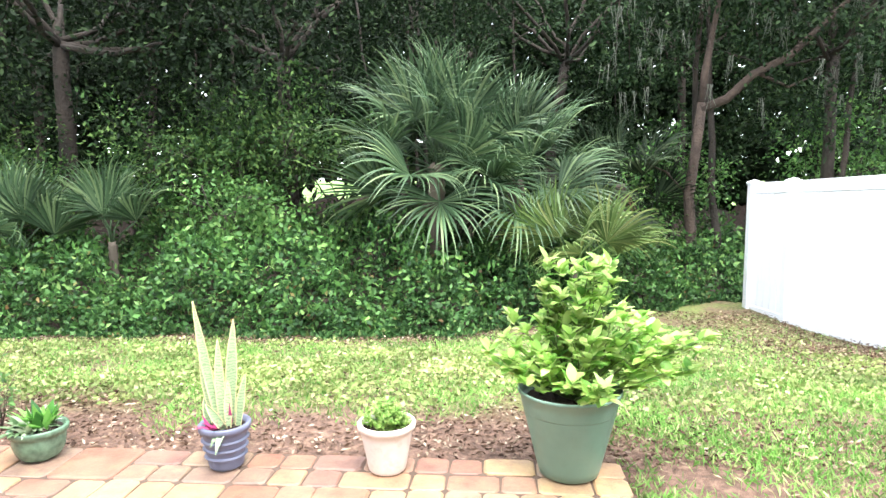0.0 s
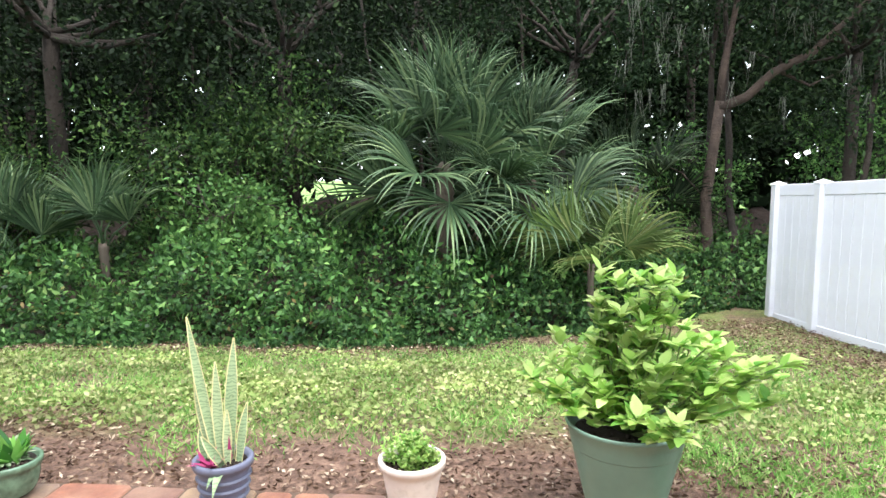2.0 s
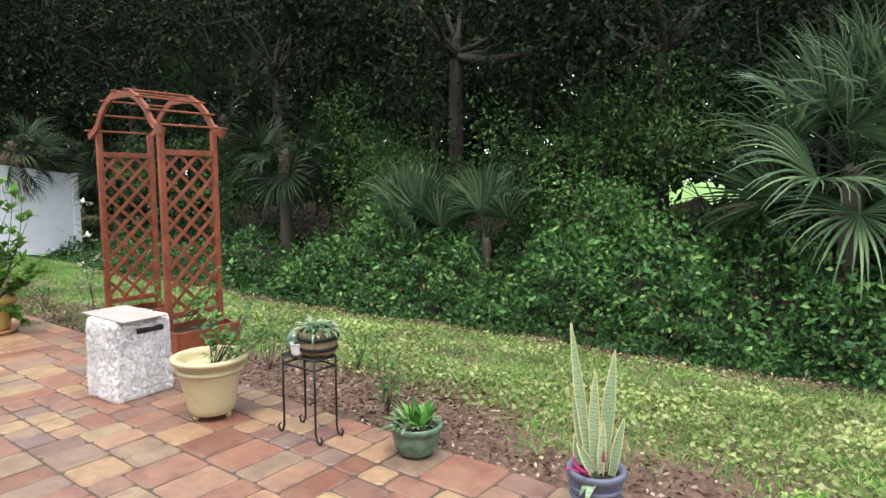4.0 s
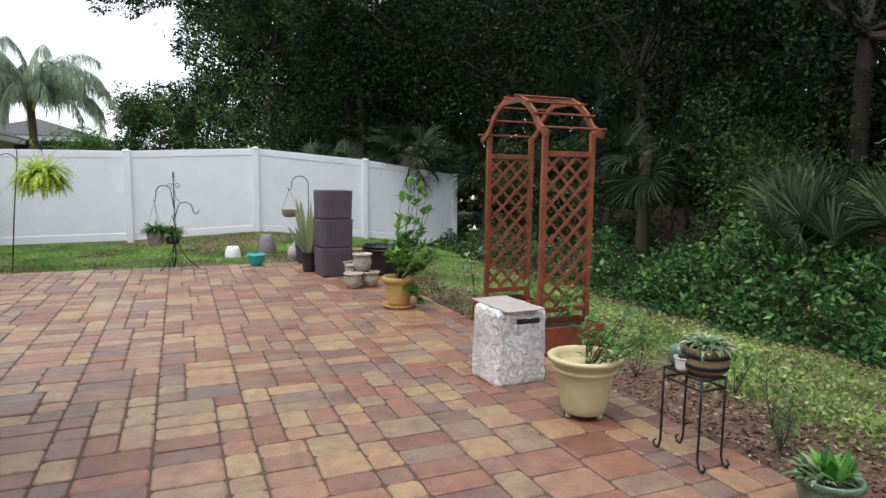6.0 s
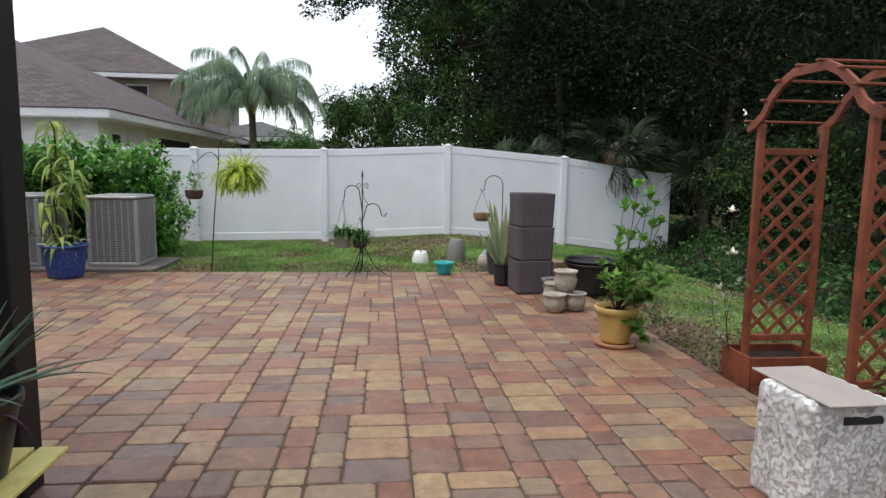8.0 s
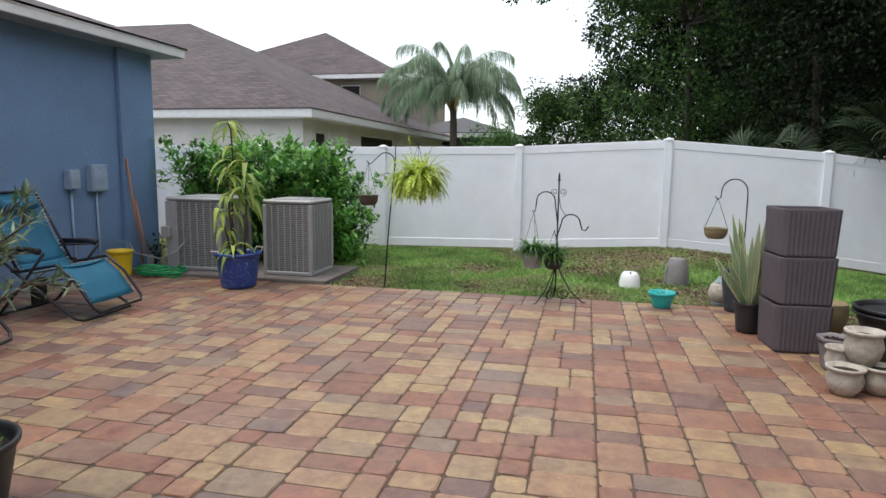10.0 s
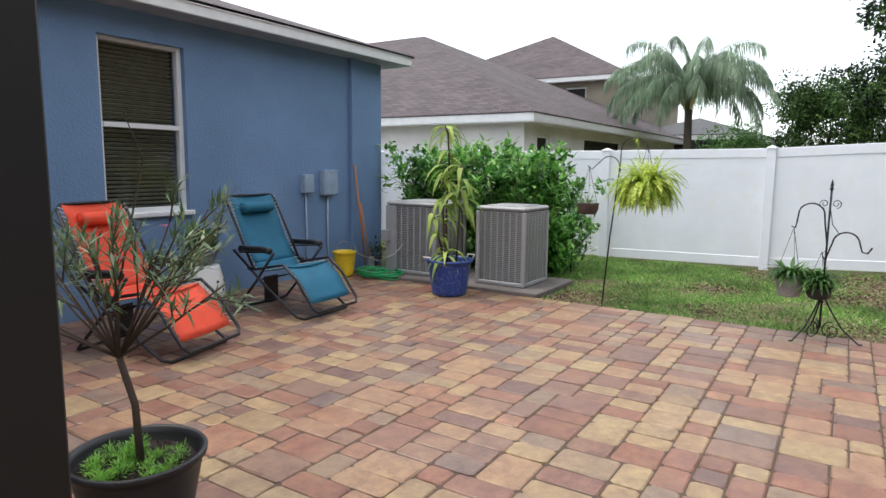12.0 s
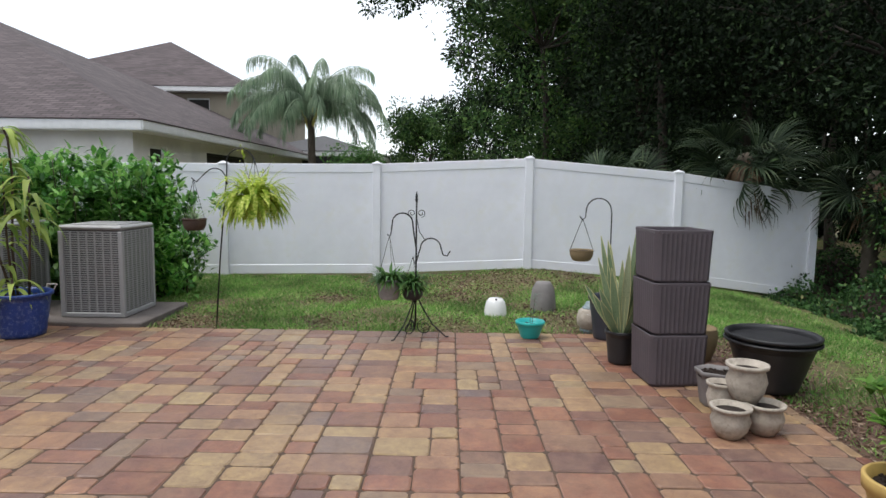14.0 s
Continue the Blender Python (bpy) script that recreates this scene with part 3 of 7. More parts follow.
def hip_roof(name, x0, x1, y0, y1, z, slope, mat, label, parent=None):
    w, d = x1 - x0, y1 - y0
    r = min(w, d) / 2
    h = r * slope
    if w > d:
        a, b = (x0 + r, (y0 + y1) / 2, z + h), (x1 - r, (y0 + y1) / 2, z + h)
        top = [(0, 1, 5, 4), (1, 2, 5), (2, 3, 4, 5), (3, 0, 4)]
    else:
        a, b = ((x0 + x1) / 2, y0 + r, z + h), ((x0 + x1) / 2, y1 - r, z + h)
        top = [(1, 2, 5, 4), (2, 3, 5), (3, 0, 4, 5), (0, 1, 4)]
    v = [(x0, y0, z), (x1, y0, z), (x1, y1, z), (x0, y1, z), a, b] + [(x0, y0, z - 0.03), (x1, y0, z - 0.03), (x1, y1, z - 0.03), (x0, y1, z - 0.03)]
    g = Geo().add(v, top + [(6, 7, 1, 0), (7, 8, 2, 1), (8, 9, 3, 2), (9, 6, 0, 3), (9, 8, 7, 6)], False)
    ob = new(name, g.mesh(name, M[mat]))
    if parent:
        ob.parent = parent
        return ob
    return tagged(ob, label, "roof", kind="structure")


own_house()


# ---- neighbouring houses ----
def house(x0, x1, y0, y1, wall_h, over, slope, wall_mat, label, openings, z0=-0.4, roof_mat="shingle", roof_label="brown asphalt shingle hip roof"):
    """A house on a rectangle of walls; openings are (side, from, to, low, high, kind)."""
    h = tagged(new("house"), label, "house")
    t = 0.2
    for side in "nsew":
        g = Geo()
        holes = sorted([o for o in openings if o[0] == side], key=lambda o: o[1])
        lo, hi = (x0, x1) if side in "ns" else (y0 + t, y1 - t)
        spans, cur = [], lo
        for o in holes:
            spans += [(cur, o[1], z0, wall_h), (o[1], o[2], z0, o[3]), (o[1], o[2], o[4], wall_h)]
            cur = o[2]
        spans.append((cur, hi, z0, wall_h))
        for a, b, c, d in spans:
            if side in "ns":
                yy = y1 - t / 2 if side == "n" else y0 + t / 2
                g.box(((a + b) / 2, yy, (c + d) / 2), (b - a, t, d - c))
            else:
                xx = x1 - t / 2 if side == "e" else x0 + t / 2
                g.box((xx, (a + b) / 2, (c + d) / 2), (t, b - a, d - c))
        part("wall", g, wall_mat, h, "pale stucco wall")
    part("ceiling", Geo().box(((x0 + x1) / 2, (y0 + y1) / 2, wall_h - 0.02), (x1 - x0 + 2 * over, y1 - y0 + 2 * over, 0.03)), "white_paint", h)
    f = Geo()
    for yy in (y0 - over, y1 + over):
        f.box(((x0 + x1) / 2, yy, wall_h + 0.08), (x1 - x0 + 2 * over, 0.03, 0.18))
    for xx in (x0 - over, x1 + over):
        f.box((xx, (y0 + y1) / 2, wall_h + 0.08), (0.03, y1 - y0 + 2 * over - 0.04, 0.18))
    part("fascia", f, "white_paint", h, "white fascia board")
    roof = hip_roof("roof", x0 - over - 0.03, x1 + over + 0.03, y0 - over - 0.03, y1 + over + 0.03, wall_h + 0.2, slope, roof_mat, "", h)
    tagged(roof, roof_label)
    for side, a, b, lo, hi, kind in openings:
        if side == "n":
            m, wdt = pose((a + b) / 2, y1 - 0.12, 0), b - a
        else:
            m, wdt = pose(x1 - 0.12, (a + b) / 2, 0, 0, 0, -90), b - a
        # opaque sheet: the opening's unlit inside is painted dark
        w = part("window", Geo().box((0, 0, (lo + hi) / 2), (wdt, 0.01, hi - lo)), "dark", h, "dark window, the unlit room painted on its sheet")
        w.matrix_basis = m
        fr = Geo()
        for c, s in (((-wdt / 2 + 0.03, 0.02, (lo + hi) / 2), (0.06, 0.06, hi - lo)), ((wdt / 2 - 0.03, 0.02, (lo + hi) / 2), (0.06, 0.06, hi - lo)),
                     ((0, 0.02, lo + 0.03), (wdt - 0.12, 0.06, 0.06)), ((0, 0.02, hi - 0.03), (wdt - 0.12, 0.06, 0.06)), ((0, 0.02, (lo + hi) / 2), (wdt - 0.12, 0.05, 0.05))):
            fr.box(c, s)
        part("window_frame", fr, "white_paint" if kind == "sash" else "bronze", w)
    return h


house(-36.0, -17.75, -38.0, -5.85, 2.55, 0.42, 0.44, "cream_stucco", "single-storey cream stucco house with a brown shingle hip roof",
      [("n", -19.35, -18.5, 1.0, 2.28, "sash"), ("n", -25.2, -21.8, 0.2, 2.28, "screen")])
house(-44.0, -32.0, -19.0, -8.2, 5.35, 0.5, 0.52, "tan_stucco", "two-storey tan stucco house with a brown shingle roof",
      [("e", -10.6, -9.6, 3.7, 5.1, "sash")], z0=-0.4)
vent = thing("roof_vent", -36.9, -13.5, 7.9, "low brown ridge vent on the roof of the tan house", "roof vent")
part("hood", Geo().box((0, 0, 0.1), (0.5, 1.3, 0.22), ch=0.06), "shingle", vent)
house(-45.0, -33.0, -8.0, -2.7, 2.75, 0.1, 0.32, "bronze", "dark screened pool enclosure beside the houses", [], roof_mat="ac_dark", roof_label="dark mesh roof")


# ---- fences ----
def fence(posts, label, boards=True):
    """White vinyl fence through posts (x, y, top); boards stand between two rails."""
    f = tagged(new("fence"), label, "fence", kind="")
    cap_me = Geo().box((0, 0, 0), (0.15, 0.15, 0.03), ch=0.006).add([(-0.065, -0.065, 0.015), (0.065, -0.065, 0.015), (0.065, 0.065, 0.015), (-0.065, 0.065, 0.015), (0, 0, 0.045)],
                                                                 [(0, 1, 4), (1, 2, 4), (2, 3, 4), (3, 0, 4)], False).mesh("post_cap", M["vinyl"])
    post_me = Geo().box((0, 0, -1.05), (0.127, 0.127, 2.1), ch=0.008).mesh("post", M["vinyl"])
    for x, y, z in posts:
        p = part("post", post_me, None, f)
        p.location = (x, y, z - 0.05)
        c = part("post_cap", cap_me, None, f)
        c.location = (x, y, z - 0.04)
    shared = {}
    for (xa, ya, za), (xb, yb, zb) in zip(posts, posts[1:]):
        d = Vector((xb - xa, yb - ya, 0))
        L = d.length - 0.127
        d.normalize()
        ang = math.degrees(math.atan2(d.y, d.x))
        slope = (zb - za) / (L + 0.127)
        for name, dz, hh, th in (("rail_top", -0.11, 0.14, 0.052), ("rail_bottom", -1.74, 0.15, 0.052)):
            g = Geo().box((0, 0, 0), (L, th, hh), ch=0.006)
            g.v = [(a, b, c + a * slope) for a, b, c in g.v]
            r = part(name, g, "vinyl", f)
            r.matrix_basis = pose((xa + xb) / 2, (ya + yb) / 2, (za + zb) / 2 + dz, 0, 0, ang)
        if not boards:
            g = Geo().box((0, 0, 0), (L, 0.036, 1.5), ch=0.003)
            g.v = [(a, b, c + a * slope) for a, b, c in g.v]
            part("panel", g, "vinyl", f).matrix_basis = pose((xa + xb) / 2, (ya + yb) / 2, (za + zb) / 2 - 0.93, 0, 0, ang)
            continue
        nb = max(1, round(L / 0.152))
        bw = L / nb
        key = (round(bw, 3), round(slope, 3))
        if key not in shared:
            g = Geo().box((0, 0, 0), (bw - 0.003, 0.036, 1.5), ch=0.005)
            g.v = [(a, b, c + a * slope) for a, b, c in g.v]
            shared[key] = g.mesh("board", M["vinyl"])
        for i in range(nb):
            s = 0.0635 + bw * (i + 0.5)
            b = part("board", shared[key], None, f)
            b.matrix_basis = pose(xa + d.x * s, ya + d.y * s, za + slope * s - 0.93, 0, 0, ang)
    return f


fence([(-14.5, -12.5, 1.81), (-14.5, -10.05, 1.81), (-14.45, -7.6, 1.81), (-14.42, -5.16, 1.81), (-14.4, -2.72, 1.81), (-14.52, -0.28, 1.84), (-14.52, 2.17, 1.96), (-14.62, 4.6, 1.77), (-14.85, 6.95, 1.46)],
      "white vinyl privacy fence with smooth panels stepping down to the woods", False)
fence([(3.4, 8.97, 1.27), (3.53, 8.15, 1.3), (3.88, 5.72, 1.42), (4.22, 3.3, 1.6), (4.56, 0.88, 1.74), (4.9, -1.54, 1.8), (5.24, -3.96, 1.8)],
      "white vinyl privacy fence of upright boards, beside brown leaf litter")


# ---- woods and planting ----
def bank_line(x):
    """Where the vine bank begins, y by x."""
    return 0.14 * np.sin(x * 1.3) + 0.09 * np.sin(x * 3.9 + 1) + np.interp(x, [-40, -16, -13, -9, -5, -1.4, 0.3, 1.5, 3.0, 12], [6.3, 6.3, 6.2, 6.2, 6.6, 7.1, 7.6, 8.5, 9.6, 10.5])


def bank_top(x, y):
    d = y - bank_line(x)
    lump = 0.3 * np.sin(x * 1.9 + 1) * np.cos(y * 1.7) + 0.18 * np.sin(x * 4.3 + y * 3.1) + 0.12 * np.sin(x * 9.1 - y * 6.3) * np.cos(y * 8 + x * 3) + 0.1 * np.cos(x * 0.7 - y)
    tall = np.interp(x, [-40, -13, -9, -6, -3, 0.5, 2.2, 12], [0.5, 0.5, 0.45, 0.7, 0.92, 0.8, 0.5, 0.4])
    return height(x, y) + (tall + lump) * np.clip(d / 0.9, 0, 1) ** 0.6 + 0.05 * np.clip(d - 1, 0, 6)


def vine_bank():
    n = 130000
    x = RNG.uniform(-17, 9, n)
    x[: n // 2] = RNG.uniform(-9, 4.5, n // 2)
    y = bank_line(x) + 3.6 * RNG.uniform(0, 1, n) ** 1.5 - 0.12 + 0.12 * np.sin(x * 5)
    keep = off_gap(np.stack([x, y, bank_top(x, y)], 1))
    x, y, n = x[keep], y[keep], int(keep.sum())
    z = bank_top(x, y) - 0.28 * RNG.uniform(0, 1, n) ** 1.5 + 0.1 * (RNG.uniform(0, 1, n) > 0.93) * RNG.uniform(0, 2.5, n)
    y = y + 0.16 * np.sin(x * 7.3 + z * 9) * np.sin(z * 11 - x * 2.1)
    d = RNG.normal(size=(n, 3)) * 0.8 + np.array([0, -0.45, 0.1])
    me = leaf_mesh("vine_leaves", np.stack([x, y, np.maximum(z, height(x, y) + 0.01)], 1), d, 0.078, 0.046, "vine")
    tagged(new("vine_bank", me), "dense green vines and creepers banked at the edge of the woods", "undergrowth", kind="stuff")
    n = 6000
    x = RNG.uniform(-7.5, 4, n)
    y = bank_line(x) + RNG.uniform(-0.1, 2.5, n)
    k = 0.6 + 0.4 * np.sin(x * 1.3 + 2) * np.sin(x * 0.37)
    z = bank_top(x, y) + RNG.uniform(-0.1, 0.5, n) * k
    me = leaf_mesh("bright_shoots", np.stack([x, y, z], 1), RNG.normal(size=(n, 3)) + np.array([0, -0.4, 0.4]), 0.1, 0.05, "bright")
    tagged(new("shoots", me), "bright green shoots rising out of the vines", "undergrowth", kind="stuff")
    # lumpy dark sheet below the leaves, added for the shaded depth between them
    xs, ys = np.arange(-18, 11, 0.35), np.arange(0, 12, 0.35)
    X, D = np.meshgrid(xs, ys, indexing="ij")
    Y = bank_line(X) + 0.12 + D
    Z = bank_top(X, Y) - 0.22
    Z[:, 0] = height(X[:, 0], Y[:, 0]) - 0.05
    a, b = X.shape
    i = np.arange(a * b).reshape(a, b)
    q = np.stack([i[:-1, :-1], i[1:, :-1], i[1:, 1:], i[:-1, 1:]], -1).reshape(-1, 4)
    tagged(new("undergrowth_shade_sheet", np_mesh("undergrowth_shade_sheet", np.stack([X, Y, Z], -1).reshape(-1, 3), q, "soil")), "lumpy dark sheet standing in for the shaded depth of the vines", "undergrowth", kind="stuff")


GAP0, GAPD = Vector((-1.6, 6.5, 1.22)), Vector((-0.25, 1.0, -0.021)).normalized()


def off_gap(p):
    """True where a leaf stays: a low gap through the trees lets the field beyond show."""
    q = p - np.array(GAP0)
    s = q @ np.array(GAPD)
    r = q - s[:, None] * np.array(GAPD)
    w = 0.5 + 0.075 * np.clip(s, 0, 40)
    lump = 1 + 0.35 * np.sin(p[:, 0] * 6) * np.cos(p[:, 2] * 7)
    return ~((np.hypot(r[:, 0] / (1.0 * w * lump), r[:, 2] / (0.28 * w * lump)) < 1) & (s > 0.8) & (p[:, 2] > -0.2))


def limb_path(rng, a, b, bow, n=8):
    a, b = Vector(a), Vector(b)
    k = Vector(rng.normal(size=3)) * bow
    return [a.lerp(b, i / n) + k * math.sin(math.pi * i / n) + Vector(rng.normal(size=3)) * bow * 0.12 for i in range(n + 1)]


def tree(seed, x, y, h, r, low, leaves, leaf, mat, label, trunk_r=0.16, lean=(0, 0), cl=1.0, category="tree", hang=0.0):
    """A tree: a tapered trunk with limbs, and a crown of leaf clumps round the limbs' ends."""
    rng = np.random.default_rng(seed)
    z0 = float(height(np.array([x]), np.array([y]))[0]) - 0.1
    t = thing("tree", x, y, z0, label, category, "trees of the woods")
    g = Geo()
    fork = Vector((lean[0], lean[1], h * 0.5))
    g.tube(limb_path(rng, (0, 0, 0), fork, 0.12), trunk_r, 10, trunk_r * 0.7)
    ends = []
    for i in range(9):
        a = 2 * math.pi * i / 9 + rng.uniform(-0.3, 0.3)
        rr = r * rng.uniform(0.45, 0.95)
        e = fork + Vector((rr * math.cos(a), rr * math.sin(a), (h - fork.z) * rng.uniform(0.2, 0.9)))
        p = limb_path(rng, fork, e, 0.35)
        g.tube(p, trunk_r * 0.32, 7, trunk_r * 0.06)
        ends += p[4:]
        for _ in range(2):
            q = p[rng.integers(3, 7)]
            e2 = q + Vector(rng.normal(size=3)) * r * 0.3
            g.tube(limb_path(rng, q, e2, 0.12, 4), trunk_r * 0.16, 5, 0.008)
            ends.append(e2)
    part("trunk", g, "bark", t, "grey-brown bark")
    nc = int(70 * cl)
    o = unit(rng.normal(size=(nc, 3))) * rng.uniform(0.35, 1.0, (nc, 1)) ** 0.5
    mid = (h + low) / 2
    c = o * np.array([r, r, (h - low) / 2]) * (0.88 + 0.12 * np.sin(o[:, :1] * 7 + o[:, 2:] * 5)) + np.array([lean[0], lean[1], mid])
    c = np.concatenate([c, np.array([list(e) for e in ends])])
    p, d = clumps(c, rng.uniform(0.35, 0.85, len(c)) * (r / 3) ** 0.5, int(leaves / len(c)), rng)
    if hang:
        m = rng.uniform(size=len(p)) < 0.1
        p[m, 2] -= rng.uniform(0, hang, m.sum())
    k = off_gap(p + np.array([x, y, z0])) & (p[:, 2] > 0.2)
    part("crown", leaf_mesh("crown", p[k], d[k], leaf, leaf * 0.48, mat, rng), None, t, "dense small green leaves")
    return t


def woods():
    # Crowns deep in the woods get the leaf colour with shade in it.
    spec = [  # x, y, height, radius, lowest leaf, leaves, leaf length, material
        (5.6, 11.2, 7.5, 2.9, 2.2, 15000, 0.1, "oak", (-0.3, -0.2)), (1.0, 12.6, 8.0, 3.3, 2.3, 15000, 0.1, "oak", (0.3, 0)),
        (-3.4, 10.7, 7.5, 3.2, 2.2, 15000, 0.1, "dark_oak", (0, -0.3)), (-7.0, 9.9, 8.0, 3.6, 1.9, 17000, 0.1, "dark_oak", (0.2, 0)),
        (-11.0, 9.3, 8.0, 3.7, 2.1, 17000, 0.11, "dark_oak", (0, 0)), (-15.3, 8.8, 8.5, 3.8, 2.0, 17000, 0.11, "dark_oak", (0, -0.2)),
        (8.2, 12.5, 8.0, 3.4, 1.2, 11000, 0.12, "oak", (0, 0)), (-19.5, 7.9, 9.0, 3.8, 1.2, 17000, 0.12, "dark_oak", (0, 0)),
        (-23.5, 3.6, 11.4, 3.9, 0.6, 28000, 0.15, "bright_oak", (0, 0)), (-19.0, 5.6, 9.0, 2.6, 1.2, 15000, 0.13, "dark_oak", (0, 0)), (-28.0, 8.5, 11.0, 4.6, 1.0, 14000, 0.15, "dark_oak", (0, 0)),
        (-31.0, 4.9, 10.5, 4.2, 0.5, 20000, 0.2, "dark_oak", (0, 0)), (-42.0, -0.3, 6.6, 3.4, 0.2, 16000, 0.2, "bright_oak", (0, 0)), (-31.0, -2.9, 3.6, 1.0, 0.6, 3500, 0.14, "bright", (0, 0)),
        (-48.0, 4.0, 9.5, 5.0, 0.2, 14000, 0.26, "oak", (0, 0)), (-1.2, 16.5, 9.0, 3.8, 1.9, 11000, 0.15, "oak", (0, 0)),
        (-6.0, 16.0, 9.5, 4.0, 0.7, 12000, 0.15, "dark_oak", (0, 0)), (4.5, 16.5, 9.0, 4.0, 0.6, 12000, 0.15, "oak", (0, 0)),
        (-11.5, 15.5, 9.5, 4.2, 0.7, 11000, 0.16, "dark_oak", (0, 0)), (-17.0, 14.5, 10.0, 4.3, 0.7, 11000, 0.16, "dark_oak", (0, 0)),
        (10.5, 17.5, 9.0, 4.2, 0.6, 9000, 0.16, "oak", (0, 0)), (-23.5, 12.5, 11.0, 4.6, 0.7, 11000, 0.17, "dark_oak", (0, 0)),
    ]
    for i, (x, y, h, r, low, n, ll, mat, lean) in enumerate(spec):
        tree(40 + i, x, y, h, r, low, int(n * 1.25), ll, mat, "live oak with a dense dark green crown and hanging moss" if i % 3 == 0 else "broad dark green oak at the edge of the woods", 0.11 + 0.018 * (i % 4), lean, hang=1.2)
    for i, (x, y, h, r, n) in enumerate([(-2.3, 9.4, 2.9, 1.1, 4200), (-4.6, 9.6, 3.4, 1.5, 6000), (-7.6, 9.0, 3.0, 1.2, 5000), (-10.9, 8.4, 2.8, 1.2, 4200), (5.9, 11.8, 3.4, 1.4, 4500), (3.0, 11.4, 2.6, 0.9, 2500), (-12.9, 8.0, 2.9, 1.3, 4000), (-3.5, 8.7, 2.0, 0.7, 2500), (-6.9, 8.6, 2.4, 1.0, 3500), (-3.9, 10.4, 3.6, 1.4, 6000), (-8.9, 9.6, 3.6, 1.3, 5000)]):
        tree(90 + i, x, y, h, r, 0.3, n, 0.085, "bright" if x > 2.5 or i == 7 else "bright_oak", "leafy green sapling rising out of the undergrowth", 0.035, cl=0.5, category="sapling")
    n = 70000
    a = RNG.uniform(0, 1, n)
    x = -50 + 68 * a
    y = np.interp(x, [-50, -35, -24, 18], [9, 13, 19, 20]) + RNG.uniform(-1.2, 1.2, n)
    p = np.stack([x, y, -0.5 + 11.5 * RNG.uniform(0, 1, n) ** 0.85], 1)
    k = off_gap(p) & (np.sin(x * 1.3 + p[:, 2] * 1.7) * np.cos(p[:, 2] * 2.1 - x * 0.4) < 0.93)
    # the deep woods' shade is painted into these dark leaves
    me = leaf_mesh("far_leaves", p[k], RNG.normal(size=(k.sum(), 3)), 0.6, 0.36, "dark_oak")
    tagged(new("far_woods", me), "woods behind the first trees, their shade put into dark green leaves", "woods", kind="stuff")
    g = Geo()
    for i in range(60):
        x, y = RNG.uniform(-22, 11), RNG.uniform(10.5, 18)
        if abs(x - (-1.6 - 0.25 * (y - 6.5))) < 1.3:
            continue
        g.tube(limb_path(RNG, (x, y, -0.6), (x + RNG.uniform(-1, 1), y + RNG.uniform(-1, 1), RNG.uniform(4, 8)), 0.2), RNG.uniform(0.025, 0.08), 6, 0.02)
    tagged(new("thin_trunks", g.mesh("thin_trunks", M["bark"])), "thin dark trunks deep in the woods", "woods", kind="stuff")
    # crooked limb of the oak by the fence
    t = thing("leaning_oak", 3.1, 10.6, -0.5, "slender oak with a reddish brown trunk and one long crooked limb", "tree")
    g = Geo().tube([(-0.05, 0, 0), (0.0, 0, 0.8), (-0.06, 0, 1.5), (0.02, 0, 2.2), (0.1, 0, 2.95)], 0.09, 10, 0.075)
    g.tube([(0.1, 0, 2.9), (0.12, 0, 3.4), (0.26, 0.1, 4.1), (0.5, 0.1, 5.6)], 0.075, 8, 0.03)
    g.tube([(0.08, 0, 2.85), (0.45, -0.05, 3.0), (0.8, -0.1, 3.35), (1.3, -0.15, 3.6), (1.75, -0.2, 4.05), (2.1, -0.2, 4.4), (2.9, -0.2, 5.2)], 0.08, 8, 0.03)
    g.tube([(0.9, -0.1, 3.35), (1.5, 0.3, 3.2), (2.2, 0.5, 3.5)], 0.03, 6, 0.01)
    g.tube([(-0.06, 0, 1.5), (-0.4, 0.1, 1.9), (-0.9, 0.1, 2.1)], 0.02, 5, 0.008)
    part("trunk", g, "brown_bark", t)
    rng = np.random.default_rng(5)
    c = np.array([(2.4, -0.2, 4.9), (3.1, -0.2, 5.3), (0.5, 0.1, 5.4), (-0.3, 0, 4.6), (1.9, 0, 4.4), (2.3, 0.5, 3.7), (0.3, 0.2, 4.9), (-0.9, 0, 5.2), (1.4, 0, 5.0)])
    p, d = clumps(c, np.full(len(c), 0.6), 300, rng)
    part("crown", leaf_mesh("crown", p, d, 0.09, 0.04, "oak", rng), None, t)
    # long limb of an oak reaching over the far fence
    t = thing("overhanging_limb", -21.0, 6.1, 0, "long oak limb with a few leafy twigs against the sky", "tree")
    g = Geo().tube([(0, 0, -0.4), (0, -0.2, 3.0), (0.2, -0.6, 6.4), (0.6, -2.6, 7.2), (0.8, -4.8, 7.0), (0.8, -6.9, 6.6)], 0.16, 8, 0.02)
    c = []
    for k in range(14):
        a = Vector((0.75, -2.2 - 0.36 * k, 7.1 - 0.05 * k))
        e = a + Vector((rng.uniform(-0.4, 0.4), rng.uniform(-0.4, 0.2), -rng.uniform(0.3, 0.9)))
        g.tube([a, a.lerp(e, 0.5) + Vector((0, 0, 0.05)), e], 0.02, 5, 0.006)
        c += [tuple(e), tuple(a.lerp(e, 0.5))]
    part("trunk", g, "bark", t)
    p, d = clumps(np.array(c), np.full(len(c), 0.34), 110, rng)
    part("crown", leaf_mesh("crown", p, d, 0.13, 0.06, "oak", rng), None, t, "small dark leaves")
    # hanging moss
    v, f = [], Geo()
    for i in range(60):
        x, y, z = RNG.uniform(1.5, 6.5), RNG.uniform(9.3, 10.6), RNG.uniform(2.4, 4.6)
